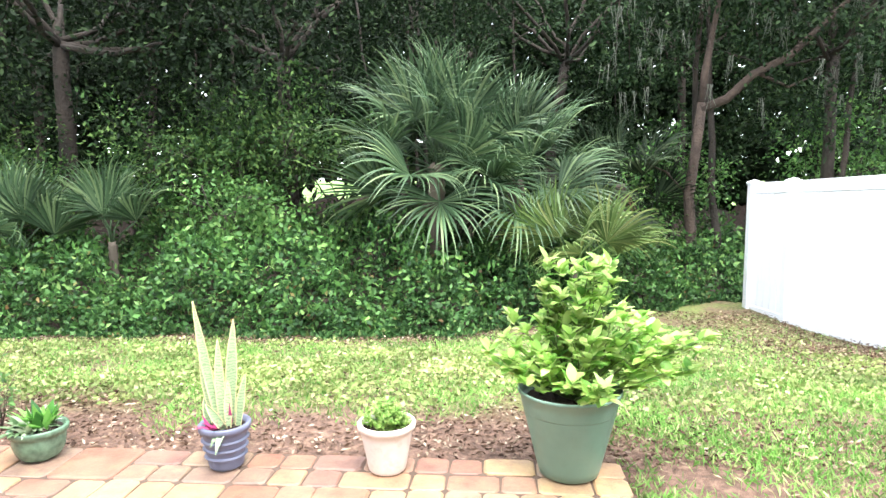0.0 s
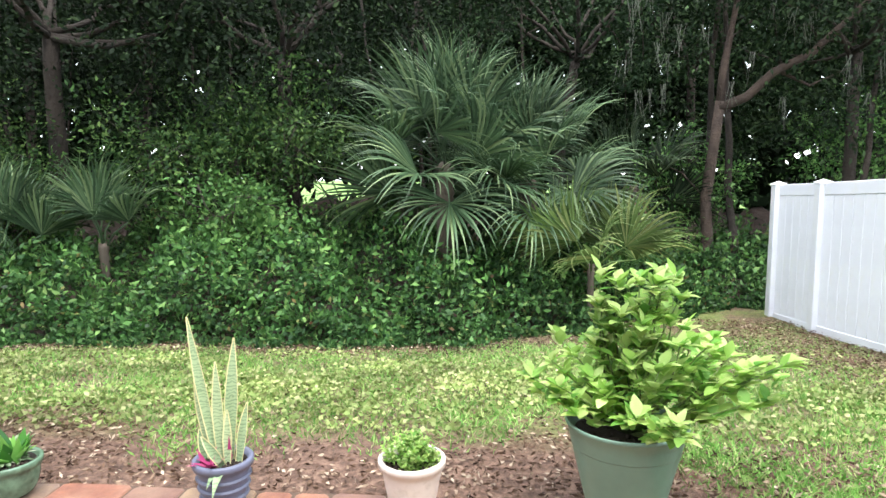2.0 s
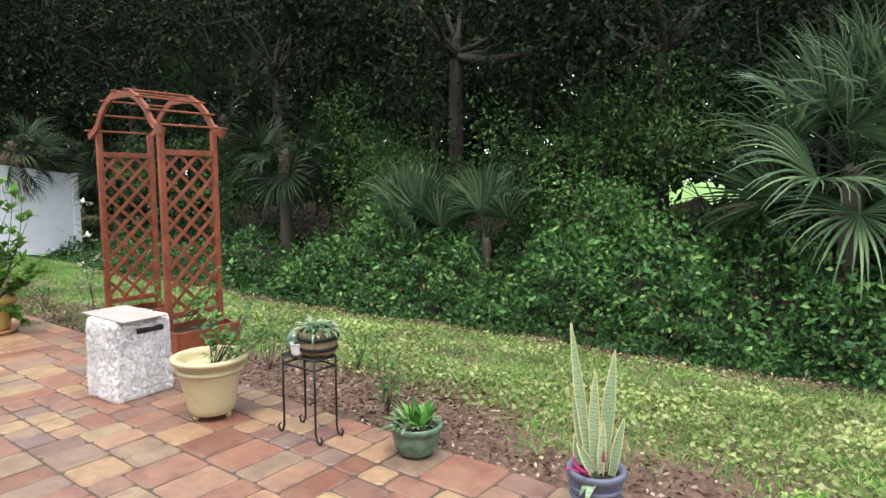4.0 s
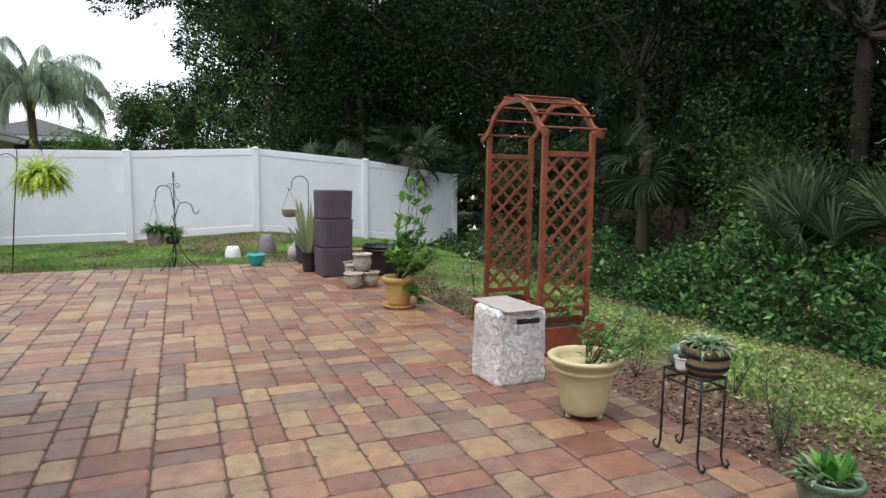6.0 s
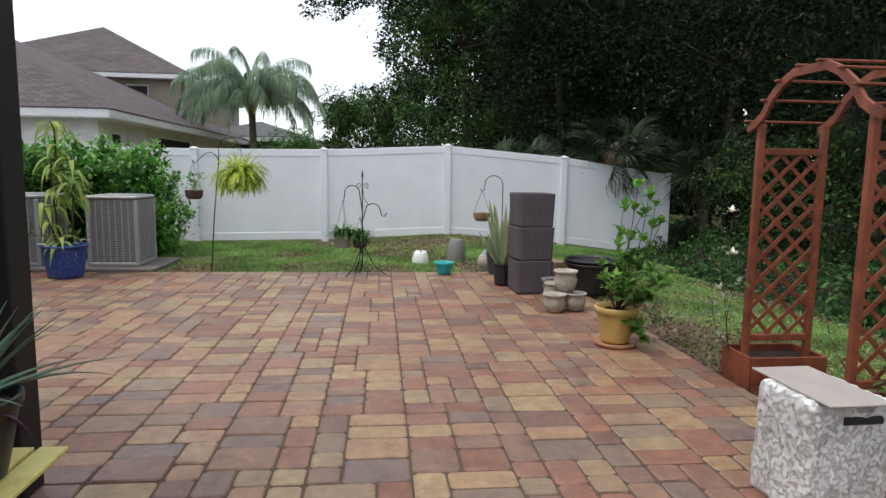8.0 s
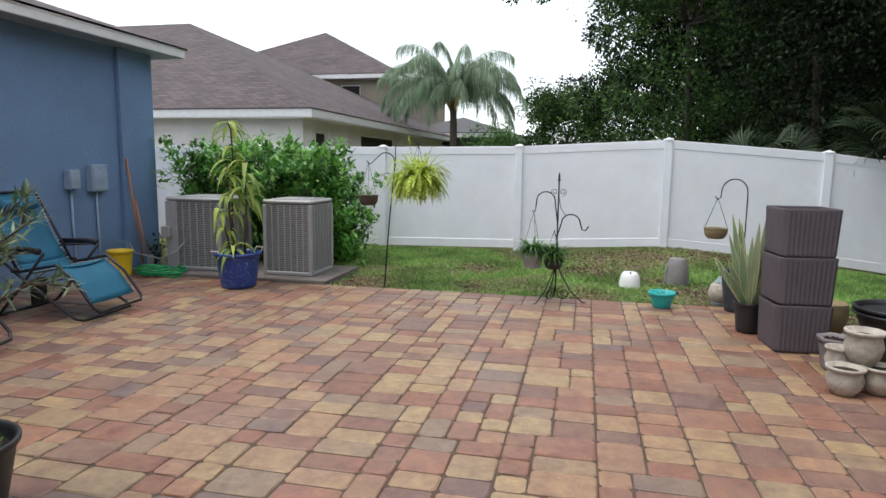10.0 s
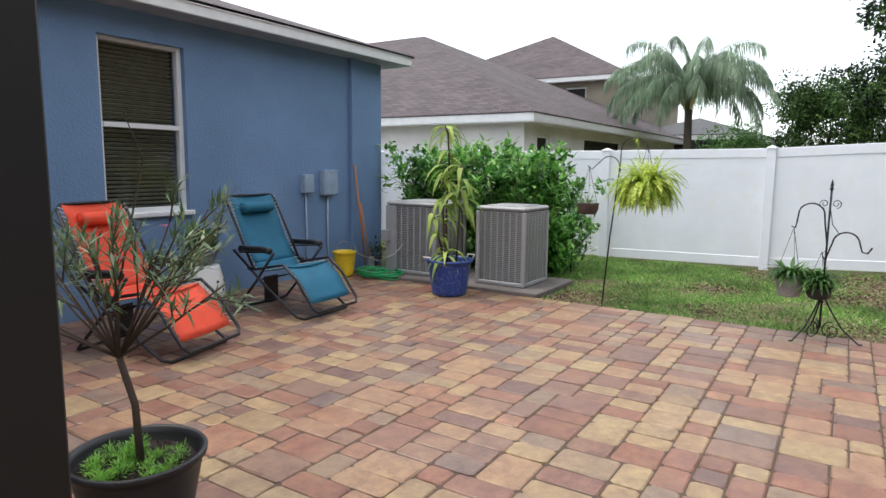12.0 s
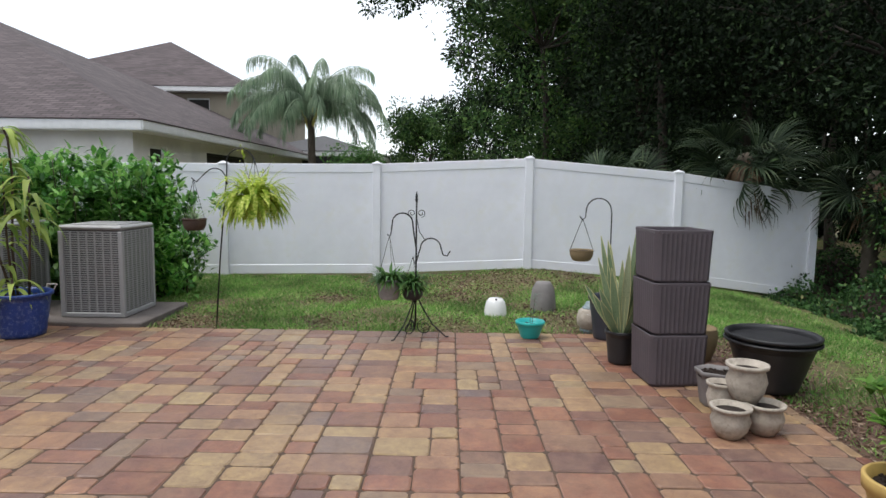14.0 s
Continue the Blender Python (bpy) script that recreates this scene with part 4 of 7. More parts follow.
        for j in range(5):
            f.tube([(x + RNG.normal() * 0.04, y, z), (x + RNG.normal() * 0.05, y, z - RNG.uniform(0.15, 0.5))], 0.0045, 3, 0.002, cap=False)
    tagged(new("spanish_moss", f.mesh("spanish_moss", M["moss"])), "grey strands of moss hanging from the oaks", "moss", kind="stuff")


def frond_mesh(seed, radius, blades=46, spread=215, stalk=0.7, mat="palmleaf"):
    """A fan leaf on its stalk: blades side by side to half their length, then split, with tips that hang."""
    rng = np.random.default_rng(seed)
    g = Geo().tube([(0, 0, 0), (stalk * 0.5, 0, 0.05), (stalk, 0, 0.0)], 0.014, 5, 0.009)
    step = radians(spread) / (blades - 1)
    for i in range(blades):
        a = radians(-spread / 2) + step * i + rng.normal() * 0.02
        L = radius * (0.7 + 0.3 * math.cos(a * 0.75)) * rng.uniform(0.92, 1.06)
        d, p = Vector((math.cos(a), math.sin(a), 0.1 + 0.45 * abs(math.sin(a)) + 0.08 * (i % 2))).normalized(), Vector((stalk, 0, 0))
        side = Vector((-math.sin(a), math.cos(a), 0))
        v, n = [], 7
        droop = rng.uniform(0.15, 0.95)
        for k in range(n + 1):
            t = k / n
            w = min(L * t * step * 0.6, 0.018 * radius ** 0.5) if t < 0.5 else 0.018 * radius ** 0.5 * (1 - t) / 0.5
            w = max(w, 0.0025)
            v += [p - side * w, p + Vector((0, 0, w * 0.7)), p + side * w]
            if t > 0.35:
                d = (d + Vector((0, 0, -droop * (t - 0.2)))).normalized()
            p = p + d * L / n
        g.add(v, [f for k in range(n) for f in ((k * 3, k * 3 + 1, k * 3 + 4, k * 3 + 3), (k * 3 + 1, k * 3 + 2, k * 3 + 5, k * 3 + 4))])
    return g.mesh("frond", M[mat])


FRONDS = {}


def fan_palm(x, y, z, radius, count, label, seed=0, trunk=0.5, tilt0=75, tilt1=-25, thatch=0):
    rng = np.random.default_rng(200 + seed)
    # low-hanging fronds take the leaf colour that has shade in it
    mat = "shaded_palmleaf" if tilt1 < -55 else "lit_yellow_palmleaf" if "yellowish" in label else "palmleaf"
    key = (round(radius, 1), mat)
    if key not in FRONDS:
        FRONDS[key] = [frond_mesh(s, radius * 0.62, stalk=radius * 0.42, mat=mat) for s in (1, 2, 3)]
    zg = float(height(np.array([x]), np.array([y]))[0])
    t = thing("fan_palm", x, y, zg, label, "palm", "fan palms of the woods")
    up = z - zg
    g = Geo()
    prof, k = [], 0.0
    while k < up:
        prof += [(trunk * 0.26, k), (trunk * 0.32, k + 0.05)]
        k += 0.11
    g.lathe(prof + [(0.05, up + 0.1)], 14)
    part("trunk", g, "palm_trunk", t)
    for i in range(count):
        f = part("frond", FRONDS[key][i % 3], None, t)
        e = tilt1 + (tilt0 - tilt1) * ((i + 0.5) / count) ** 0.9
        f.matrix_basis = Matrix.Translation((0, 0, up)) @ pose(0, 0, 0, 0, 0, i * 137.5 + rng.uniform(-12, 12)) @ pose(0, 0, 0, rng.uniform(-60, 60), -e, 0)
    if thatch:
        g = Geo()
        for i in range(thatch):
            a = rng.uniform(0, 6.28)
            g.blade((0.1 * math.cos(a), 0.1 * math.sin(a), up - rng.uniform(0, 0.3)), (math.cos(a) * 0.5, math.sin(a) * 0.5, -0.6), (0, 0, 1), rng.uniform(0.5, 1.1), 0.05, bend=0.8, seg=3)
        part("dead_fronds", g, "thatch", t, "brown dead fronds")
    return t


def queen_palm(x, y, z, label):
    rng = np.random.default_rng(11)
    t = thing("queen_palm", x, y, -0.3, label, "palm")
    up = z + 0.3
    part("trunk", Geo().tube([(0.1, 0, 0), (0, 0.05, up * 0.5), (0, 0, up)], 0.17, 12, 0.11), "palm_trunk", t, "pale grey ringed trunk")
    g = Geo()
    for a, b in ((-0.25, 0.5), (0.2, 0.7), (0.05, 0.8)):
        g.tube([(0, 0, up - 0.9), (a * 0.6, a, up - 0.4), (a * 1.5, a * 2, up + 0.1)], 0.07, 8, 0.03)
    part("leaf_bases", g, "yellow_wood", t, "yellowish leaf stalks")
    for i in range(34):
        g = Geo()
        a = i * 2.4 + rng.uniform(-0.2, 0.2)
        e = 0.2 + 0.92 * (i / 34) + rng.uniform(-0.1, 0.1)
        L = rng.uniform(2.7, 3.4)
        pts, p, d = [], Vector((0, 0, up)), Vector((math.cos(a) * math.cos(e), math.sin(a) * math.cos(e), math.sin(e)))
        for k in range(15):
            pts.append(p.copy())
            d = (d + Vector((0, 0, -0.03 - 0.017 * k))).normalized()
            p = p + d * L / 14
        g.tube(pts, 0.022, 5, 0.005)
        side = Vector((-math.sin(a), math.cos(a), 0))
        for k in range(3, 15):
            for s in (-1, 1):
                for j in range(10):
                    q = pts[k - 1].lerp(pts[k], j / 10)
                    dd = side * s * rng.uniform(0.3, 1) + Vector((0, 0, rng.uniform(-0.6, 0.25))) + (pts[k] - pts[k - 1]).normalized() * 0.45
                    g.blade(q, dd, (0, 0, 1), rng.uniform(0.5, 0.95) * (1 if k < 11 else 0.75), 0.021, bend=3.8, seg=4, fold=0.2)
        part("frond", g, "queen", t)
    return t


woods()
vine_bank()
fan_palm(-0.8, 8.9, 1.45, 1.8, 26, "large fan palm with stiff grey-green drooping fronds", 1, 0.4, 85, -50)
fan_palm(0.28, 9.0, 1.25, 1.6, 20, "fan palm with folded green fronds, beside the large palm", 2, 0.4, 85, -50)
fan_palm(1.0, 8.3, 0.2, 1.35, 9, "low fan palm with yellowish fronds bending over the grass", 3, 0.14, 52, 12)
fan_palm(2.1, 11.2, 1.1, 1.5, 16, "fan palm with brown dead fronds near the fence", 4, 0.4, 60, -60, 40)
fan_palm(-6.1, 7.8, 0.35, 1.35, 9, "small fan palm standing in the vines", 5, 0.2, 88, 30)
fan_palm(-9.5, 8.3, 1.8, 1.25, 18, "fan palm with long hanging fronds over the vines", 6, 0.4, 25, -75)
fan_palm(-5.0, 8.1, 0.45, 1.25, 6, "small fan palm with a few upright fronds", 7, 0.2, 88, 40)
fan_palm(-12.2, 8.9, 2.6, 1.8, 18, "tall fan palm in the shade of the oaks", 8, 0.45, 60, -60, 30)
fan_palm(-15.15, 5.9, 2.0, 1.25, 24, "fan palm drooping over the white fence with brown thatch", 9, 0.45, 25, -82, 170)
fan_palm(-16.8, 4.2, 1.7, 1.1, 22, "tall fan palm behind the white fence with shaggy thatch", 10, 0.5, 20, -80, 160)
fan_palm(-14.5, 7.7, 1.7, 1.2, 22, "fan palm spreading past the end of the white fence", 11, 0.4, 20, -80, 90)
fan_palm(-2.6, 9.8, 0.4, 0.8, 9, "small dark fan palm in front of the clearing", 12, 0.25, 30, -40)
queen_palm(-26.5, -4.0, 4.2, "queen palm with long feathery drooping fronds")


def mulch_line(x):
    """How far the mulch along the paving reaches into the lawn, y by x."""
    return 4.05 + 0.3 * np.sin(x * 1.7 + 0.6) + 0.16 * np.sin(x * 4.3) + 0.08 * np.sin(x * 11.0)


WORN = ((-13.6, 1.6, 0.8), (-13.9, 0.2, 0.7), (-12.6, 1.0, 0.5), (-14.0, 2.9, 0.6), (-11.2, 2.3, 0.6), (-10.9, -1.9, 0.5), (-12.4, -0.6, 0.35), (-10.9, 0.9, 0.35), (-11.0, -0.4, 0.3), (-12.0, 1.9, 0.3))


def lawn():
    """Grass blades, low weeds and litter as they change from the paving to the trees."""
    n = 400000
    x = RNG.uniform(-14.3, 4.0, n)
    y = RNG.uniform(3.3, 7.8, n)
    m = RNG.uniform(size=n) < 0.46
    x[m], y[m] = RNG.uniform(-14.4, PX0, m.sum()), RNG.uniform(-5.0, 5.6, m.sum())
    k2 = ~m & (RNG.uniform(size=n) < 0.2)
    x[k2], y[k2] = RNG.uniform(PX1, 4.2, k2.sum()), RNG.uniform(1.6, 5.0, k2.sum())
    patch = np.sin(x * 2.3 + np.sin(y * 1.9) * 1.5) * np.cos(y * 2.7 + np.sin(x * 1.1)) + 0.5 * np.sin(x * 7.1 + y * 5.3)
    side = x > PX0
    bare = np.where(side & (x < PX1), 1.3 * smooth01((mulch_line(x) - y) / 0.45), 0.0) + smooth01((y - bank_line(x) + 0.75) / 0.5) + 0.9 * smooth01((x - 2.2) / 0.8) * smooth01((y - 4.6) / 0.8) * (y < 99)
    bare = bare + 0.9 * smooth01((x - (PX0 - 0.3)) / 0.25) * (x < PX0)
    left = smooth01((-4.0 - x) / 2.0)
    keep = (RNG.uniform(size=n) > bare * (1 - 0.75 * left * (y < 5.5)) * 1.02) & (patch + RNG.uniform(-0.8, 1.2, n) > -0.35)
    keep &= ~((x > PX0) & (x < PX1) & (y < PY1 + 0.02)) & (y < bank_line(x) + 0.1)
    for bx, by, br in WORN:
        keep &= ~((x < PX0) & (RNG.uniform(size=n) < 1.15 * np.exp(-((x - bx) ** 2 + (y - by) ** 2) / br ** 2)))
    x, y = x[keep], y[keep]
    tuft = RNG.normal(size=(len(x), 2)) * 0.012
    p = np.stack([x + tuft[:, 0], y + tuft[:, 1], height(x, y) - 0.005], 1)
    d = RNG.normal(size=p.shape) * np.array([0.7, 0.7, 0.2]) + np.array([0, 0, 0.75])
    me = leaf_mesh("grass", p, d, 0.062, 0.0085, "grass")
    tagged(new("grass", me), "patchy green lawn grass", "grass", kind="stuff")
    n = 40000
    x, y = RNG.uniform(-6.5, 3.2, n), RNG.normal(5.0, 0.8, n)
    patch = np.sin(x * 3.1 + 1) * np.cos(y * 3.9) + 0.6 * np.sin(x * 1.2 - y * 2)
    k = (patch + RNG.uniform(-0.7, 1.3, n) > 0.2) & (y > 3.9) & (y < bank_line(x) - 0.4)
    x, y = x[k], y[k]
    p = np.stack([x, y, height(x, y) + RNG.uniform(0.0, 0.05, len(x))], 1)
    me = leaf_mesh("weeds", p, RNG.normal(size=p.shape) * np.array([1, 1, 0.35]) + np.array([0, -0.1, 0.2]), 0.04, 0.03, "weed")
    tagged(new("weeds", me), "low yellow-green creeping weeds in the lawn", "weeds", kind="stuff")
    n = 135000
    x, y = RNG.uniform(-11, 4.3, n), RNG.uniform(3.24, 8.6, n)
    far_side = RNG.uniform(size=n) < 0.2
    x[far_side], y[far_side] = RNG.uniform(-14.3, PX0, far_side.sum()), RNG.uniform(-2.2, 3.2, far_side.sum())
    bare = 1.2 * smooth01((mulch_line(x) - y) / 0.45) + smooth01((y - bank_line(x) + 0.9) / 0.5) * 1.1 + smooth01((x - 1.9) / 0.8) * smooth01((y - 4.4) / 0.8) + 0.12
    bare = np.where(x < PX0, 0.06, bare)
    for bx, by, br in WORN:
        bare = bare + np.exp(-((x - bx) ** 2 + (y - by) ** 2) / br ** 2) * (x < PX0)
    k = (RNG.uniform(size=n) < bare) & (y < bank_line(x) + 0.3)
    x, y = x[k], y[k]
    p = np.stack([x, y, height(x, y) + RNG.uniform(0.0, 0.035, len(x))], 1)
    me = leaf_mesh("litter", p, RNG.normal(size=p.shape) * np.array([1, 1, 0.25]), 0.038, 0.014, "litter")
    tagged(new("leaf_litter", me), "brown mulch of dead leaves and twigs", "mulch", kind="stuff")


lawn()


# ---- things on the patio ----
def pot_geo(r_top, r_bot, h, rim=0.02, wall=0.012, bulge=0.0, n=40, square=0.0, ribs=0, rib=0.0, lip=0.035):
    """A hollow pot: outer face, rolled rim, inner face down to the soil."""
    prof = [(r_bot * 0.9, 0.0), (r_bot, 0.008)]
    for i in range(1, 9):
        t = i / 9
        prof.append((r_bot + (r_top - r_bot) * t + bulge * math.sin(math.pi * t), (h - lip) * t))
    prof += [(r_top, h - lip), (r_top + rim, h - lip + 0.004), (r_top + rim * 1.15, h - 0.006), (r_top + rim * 0.7, h), (r_top - wall * 0.3, h - 0.003), (r_top - wall, h - lip), (r_top - wall * 1.6, h * 0.75)]
    return Geo().lathe(prof, n, square=square, ribs=ribs, rib=rib)


def soil_geo(r, z, seed=0):
    rng = random.Random(seed)
    g = Geo().lathe([(r, z - 0.02), (r, z)], 24)
    for _ in range(60):
        a, k = rng.uniform(0, 6.28), r * math.sqrt(rng.random()) * 0.93
        s = rng.uniform(0.006, 0.016)
        g.box((k * math.cos(a), k * math.sin(a), z + s * 0.2), (s * 1.6, s, s), m=Euler((rng.random(), rng.random(), rng.random() * 3)).to_matrix().to_4x4())
    return g


def potted(name, x, y, z, r_top, r_bot, h, mat, label, category="plant pot", soil=0.8, group="", rz=0, body_label="", **kw):
    t = thing(name, x, y, z, label, category, group, rz)
    part("pot", pot_geo(r_top, r_bot, h, **kw), mat, t, body_label)
    if soil:
        part("soil", soil_geo((r_bot + (r_top - r_bot) * soil) * 0.93, h * soil, int(abs(x * 100))), "soil", t, "dark potting soil")
    return t


def spray(rng, base, spread, height_, n, length, width, g, d0=0.5, bend=0.8, seg=3, fold=0.2, taper=0.5):
    for _ in range(n):
        a = rng.uniform(0, 6.283)
        o = Vector((math.cos(a), math.sin(a), 0))
        p = Vector(base) + o * rng.uniform(0, spread) + Vector((0, 0, rng.uniform(0, height_)))
        g.blade(p, o * rng.uniform(0.3, 1) + Vector((0, 0, d0 * rng.uniform(0.3, 2))), (0, 0, 1), length * rng.uniform(0.6, 1.2), width * rng.uniform(0.7, 1.2), bend=bend, seg=seg, fold=fold, taper=taper)
    return g


def shrub(t, seed, base, tips, leaf_n, leaf_l, leaf_w, mat, stem_r=0.008, stem_mat="stem", spread=0.05, name="leaves"):
    """Stems from base to each tip, with leaves along their upper part."""
    rng = random.Random(seed)
    s, g = Geo(), Geo()
    for tip in tips:
        a, b = Vector(base), Vector(tip)
        k = Vector((rng.uniform(-1, 1), rng.uniform(-1, 1), 0)) * 0.12 * (b - a).length
        pts = [a.lerp(b, i / 6) + k * math.sin(math.pi * i / 6) for i in range(7)]
        s.tube(pts, stem_r, 5, stem_r * 0.35)
        for _ in range(leaf_n):
            u = rng.uniform(0.3, 1.02)
            p = a.lerp(b, u) + k * math.sin(math.pi * min(1, u))
            d = Vector((rng.gauss(0, 1), rng.gauss(0, 1), rng.gauss(0.35, 0.6)))
            p = p + d.normalized() * rng.uniform(0, spread)
            g.blade(p, d, (0, 0, 1), leaf_l * rng.uniform(0.6, 1.15), leaf_w * rng.uniform(0.7, 1.15), bend=0.25, seg=4, fold=0.25, taper=0.62)
    part("branching_stem", s, stem_mat, t, "thin woody stems")
    part(name, g, mat, t)


def rosettes(t, seed, base, tips, leaf_n, leaf_l, leaf_w, mat, stem_r=0.006, name="leaves"):
    """Thin stems that end, and branch on the way, in upward clusters of oval leaves."""
    rng = random.Random(seed)
    s, g = Geo(), Geo()
    for tip in tips:
        a, b = Vector(base), Vector(tip)
        side = Vector((rng.uniform(-1, 1), rng.uniform(-1, 1), 0)) * 0.1 * (b - a).length
        pts = [a.lerp(b, i / 6) + side * math.sin(math.pi * i / 6) for i in range(7)]
        s.tube(pts, stem_r, 5, stem_r * 0.35)
        for u in (1.0, rng.uniform(0.72, 0.9), rng.uniform(0.5, 0.7)):
            p = a.lerp(b, u) + side * math.sin(math.pi * u)
            d0 = ((b - a).normalized() + Vector((rng.gauss(0, 0.4), rng.gauss(0, 0.4), 0.5))).normalized()
            for k in range(leaf_n):
                ang = k * 2.4 + rng.uniform(-0.3, 0.3)
                o = Vector((math.cos(ang), math.sin(ang), rng.uniform(-0.3, 0.5)))
                q = p - d0 * 0.05 * rng.random()
                g.blade(q, o * rng.uniform(0.6, 1.2) + d0 * rng.uniform(0.3, 1.2), (0, 0, 1), leaf_l * rng.uniform(0.55, 1.15), leaf_w * rng.uniform(0.75, 1.1), bend=rng.uniform(0.1, 0.7), seg=5, fold=0.22, taper=1.0, tip=0.14)
    part("branching_stem", s, stem_mat_name(mat), t, "thin stems")
    part(name, g, mat, t)


def stem_mat_name(mat):
    return "stem" if mat != "lime" else "green_stem"


def dome_tips(seed, n, c, rx, ry, rz, low=-0.3):
    rng = random.Random(seed)
    out = []
    while len(out) < n:
        v = Vector((rng.gauss(0, 1), rng.gauss(0, 1), rng.gauss(0, 1))).normalized() * rng.uniform(0.6, 1.0)
        if v.z > low:
            out.append((c[0] + v.x * rx, c[1] + v.y * ry, c[2] + v.z * rz))
    return out


def sword(g, e, base, d, up, length, width):
    """A sword-shaped leaf in g with its pale margin, a strip along each side, in e."""
    base, d, up = Vector(base), Vector(d).normalized(), Vector(up)
    side = d.cross(up).normalized()
    front = side.cross(d)
    n, m = 8, 0.0028
    leaf, left, right = [], [], []
    for i in range(n + 1):
        t = i / n
        w = width * 0.5 * min(1.0, 0.6 + 0.8 * t) * (1 - max(0, (t - 0.45) / 0.55) ** 1.8) + 0.0008
        p = base + d * length * t - front * 0.03 * length * t * t
        leaf += [p - side * w + front * w * 0.3, p, p + side * w + front * w * 0.3]
        for out, k in ((left, -1), (right, 1)):
            out += [p + side * k * (w - 0.001) + front * (w * 0.3 + 0.001), p + side * k * (w + m) + front * (w * 0.3 + 0.002)]
    g.add(leaf, [f for i in range(n) for f in ((3 * i, 3 * i + 1, 3 * i + 4, 3 * i + 3), (3 * i + 1, 3 * i + 2, 3 * i + 5, 3 * i + 4))])
    for v in (left, right):
        e.add(v, [(2 * i, 2 * i + 1, 2 * i + 3, 2 * i + 2) for i in range(n)])


def patio_edge_pots():
    t = potted("big_planter", 0.365, 3.13, 0, 0.228, 0.135, 0.405, "green_pot", "large sage green resin planter with a young lime tree", "planter", soil=0.86, rim=0.006, lip=0.02, body_label="tapered sage green pot")
    rng = random.Random(8)
    tips = []
    for i in range(50):
        z = 0.46 + 0.52 * rng.random() ** 0.9
        r = 0.33 * (1 - (z - 0.4) / 0.72) * rng.uniform(0.55, 1.1) + 0.04
        a = rng.uniform(0, 6.283)
        tips.append((0.08 + r * 1.15 * math.cos(a), r * math.sin(a), z))
    tips += [(0.5, -0.05, 0.62), (0.56, 0.02, 0.58), (0.44, -0.1, 0.66), (0.46, 0.06, 0.5), (0.4, -0.12, 0.52), (0.36, 0.05, 0.68), (0.52, -0.02, 0.5), (0.34, -0.1, 0.6), (0.57, -0.06, 0.66),
             (-0.38, -0.02, 0.58), (-0.34, 0.05, 0.5), (-0.28, -0.08, 0.56), (-0.3, 0.0, 0.64), (-0.22, -0.1, 0.48), (-0.26, 0.08, 0.72), (-0.1, 0.05, 0.98), (-0.12, 0.0, 0.88), (0.12, -0.1, 0.44), (0.02, -0.12, 0.46), (0.0, -0.13, 0.52)]
    rosettes(t, 3, (0.02, 0, 0.34), tips, 9, 0.076, 0.046, "lime")
    t = potted("white_pot", -0.475, 3.1, 0, 0.122, 0.085, 0.235, "white_pot", "small off-white plastic pot with a feathery green plant", soil=0.85, rim=0.012)
    rosettes(t, 4, (0, 0, 0.18), dome_tips(4, 54, (-0.01, 0, 0.25), 0.14, 0.12, 0.085, -0.5), 13, 0.026, 0.013, "lime", 0.002)
    t = potted("blue_grey_pot", -1.25, 3.09, 0, 0.105, 0.078, 0.215, "slate_pot", "ridged blue-grey pot with a snake plant and purple leaves", soil=0.9, rim=0.014)
    g = Geo()
    for z in (0.06, 0.1, 0.14):
        g.lathe([(0.082 + z * 0.15, z - 0.008), (0.09 + z * 0.15, z), (0.082 + z * 0.15, z + 0.008)], 40)
    part("band", g, "slate_pot", t)
    g, e = Geo(), Geo()
    # foot x, foot y, length, lean, broadest, bend of the tip, turn of the face
    for x, y, L, lean, w, twist in ((-0.02, 0.0, 0.62, -0.2, 0.04, 0.1), (-0.05, 0.02, 0.46, -0.16, 0.058, -0.1), (0.0, -0.01, 0.43, -0.05, 0.044, 0.0), (0.02, 0.02, 0.52, 0.05, 0.05, 0.1),
                                    (0.07, -0.01, 0.27, 0.14, 0.04, -0.3), (0.03, -0.03, 0.24, 0.02, 0.03, 0.4), (-0.07, 0.0, 0.15, -0.2, 0.03, 0.0), (0.035, -0.05, 0.17, -0.75, 0.035, 0.3)):
        sword(g, e, (x, y, 0.18), (lean, 0.03, 1), (twist, -1, 0.05), L, w)
    for d, L in (((0.0, -0.9, 0.5), 0.15), ((-0.3, -0.8, 0.6), 0.12)):
        g.blade((0.03, -0.05, 0.19), d, (0, 0, 1), L, 0.034, bend=1.8, seg=5, fold=0.3, taper=0.7)
    part("snake_leaves", g, "snake", t, "upright grey-green leaves with dark bands")
    part("leaf_edging", e, "cream_margin", t, "pale yellow leaf edges")
    g = Geo()
    for a in range(9):
        g.blade((-0.05 + 0.006 * a, -0.06, 0.19), (math.cos(a * 1.9) * 0.8 - 0.1, math.sin(a * 1.9) * 0.5 - 0.3, 0.75), (0, 0, 1), 0.09, 0.026, bend=0.5, seg=4)
    g.blade((0.04, -0.02, 0.2), (0.02, -0.1, 1), (0, -1, 0), 0.12, 0.022, bend=0.1, seg=4)
    part("purple_leaves", g, "purple", t, "bright purple strap leaves")
    t = potted("green_ceramic_pot", -2.22, 3.12, 0, 0.12, 0.085, 0.16, "glazed_green", "shallow glazed green pot holding dark and pale succulents", soil=0.88, rim=0.012, bulge=0.012)
    part("leaves", spray(random.Random(6), (0.02, 0, 0.14), 0.05, 0.02, 34, 0.13, 0.055, Geo(), 1.6, 0.4, taper=0.6), "hedge", t, "dark green leaves")
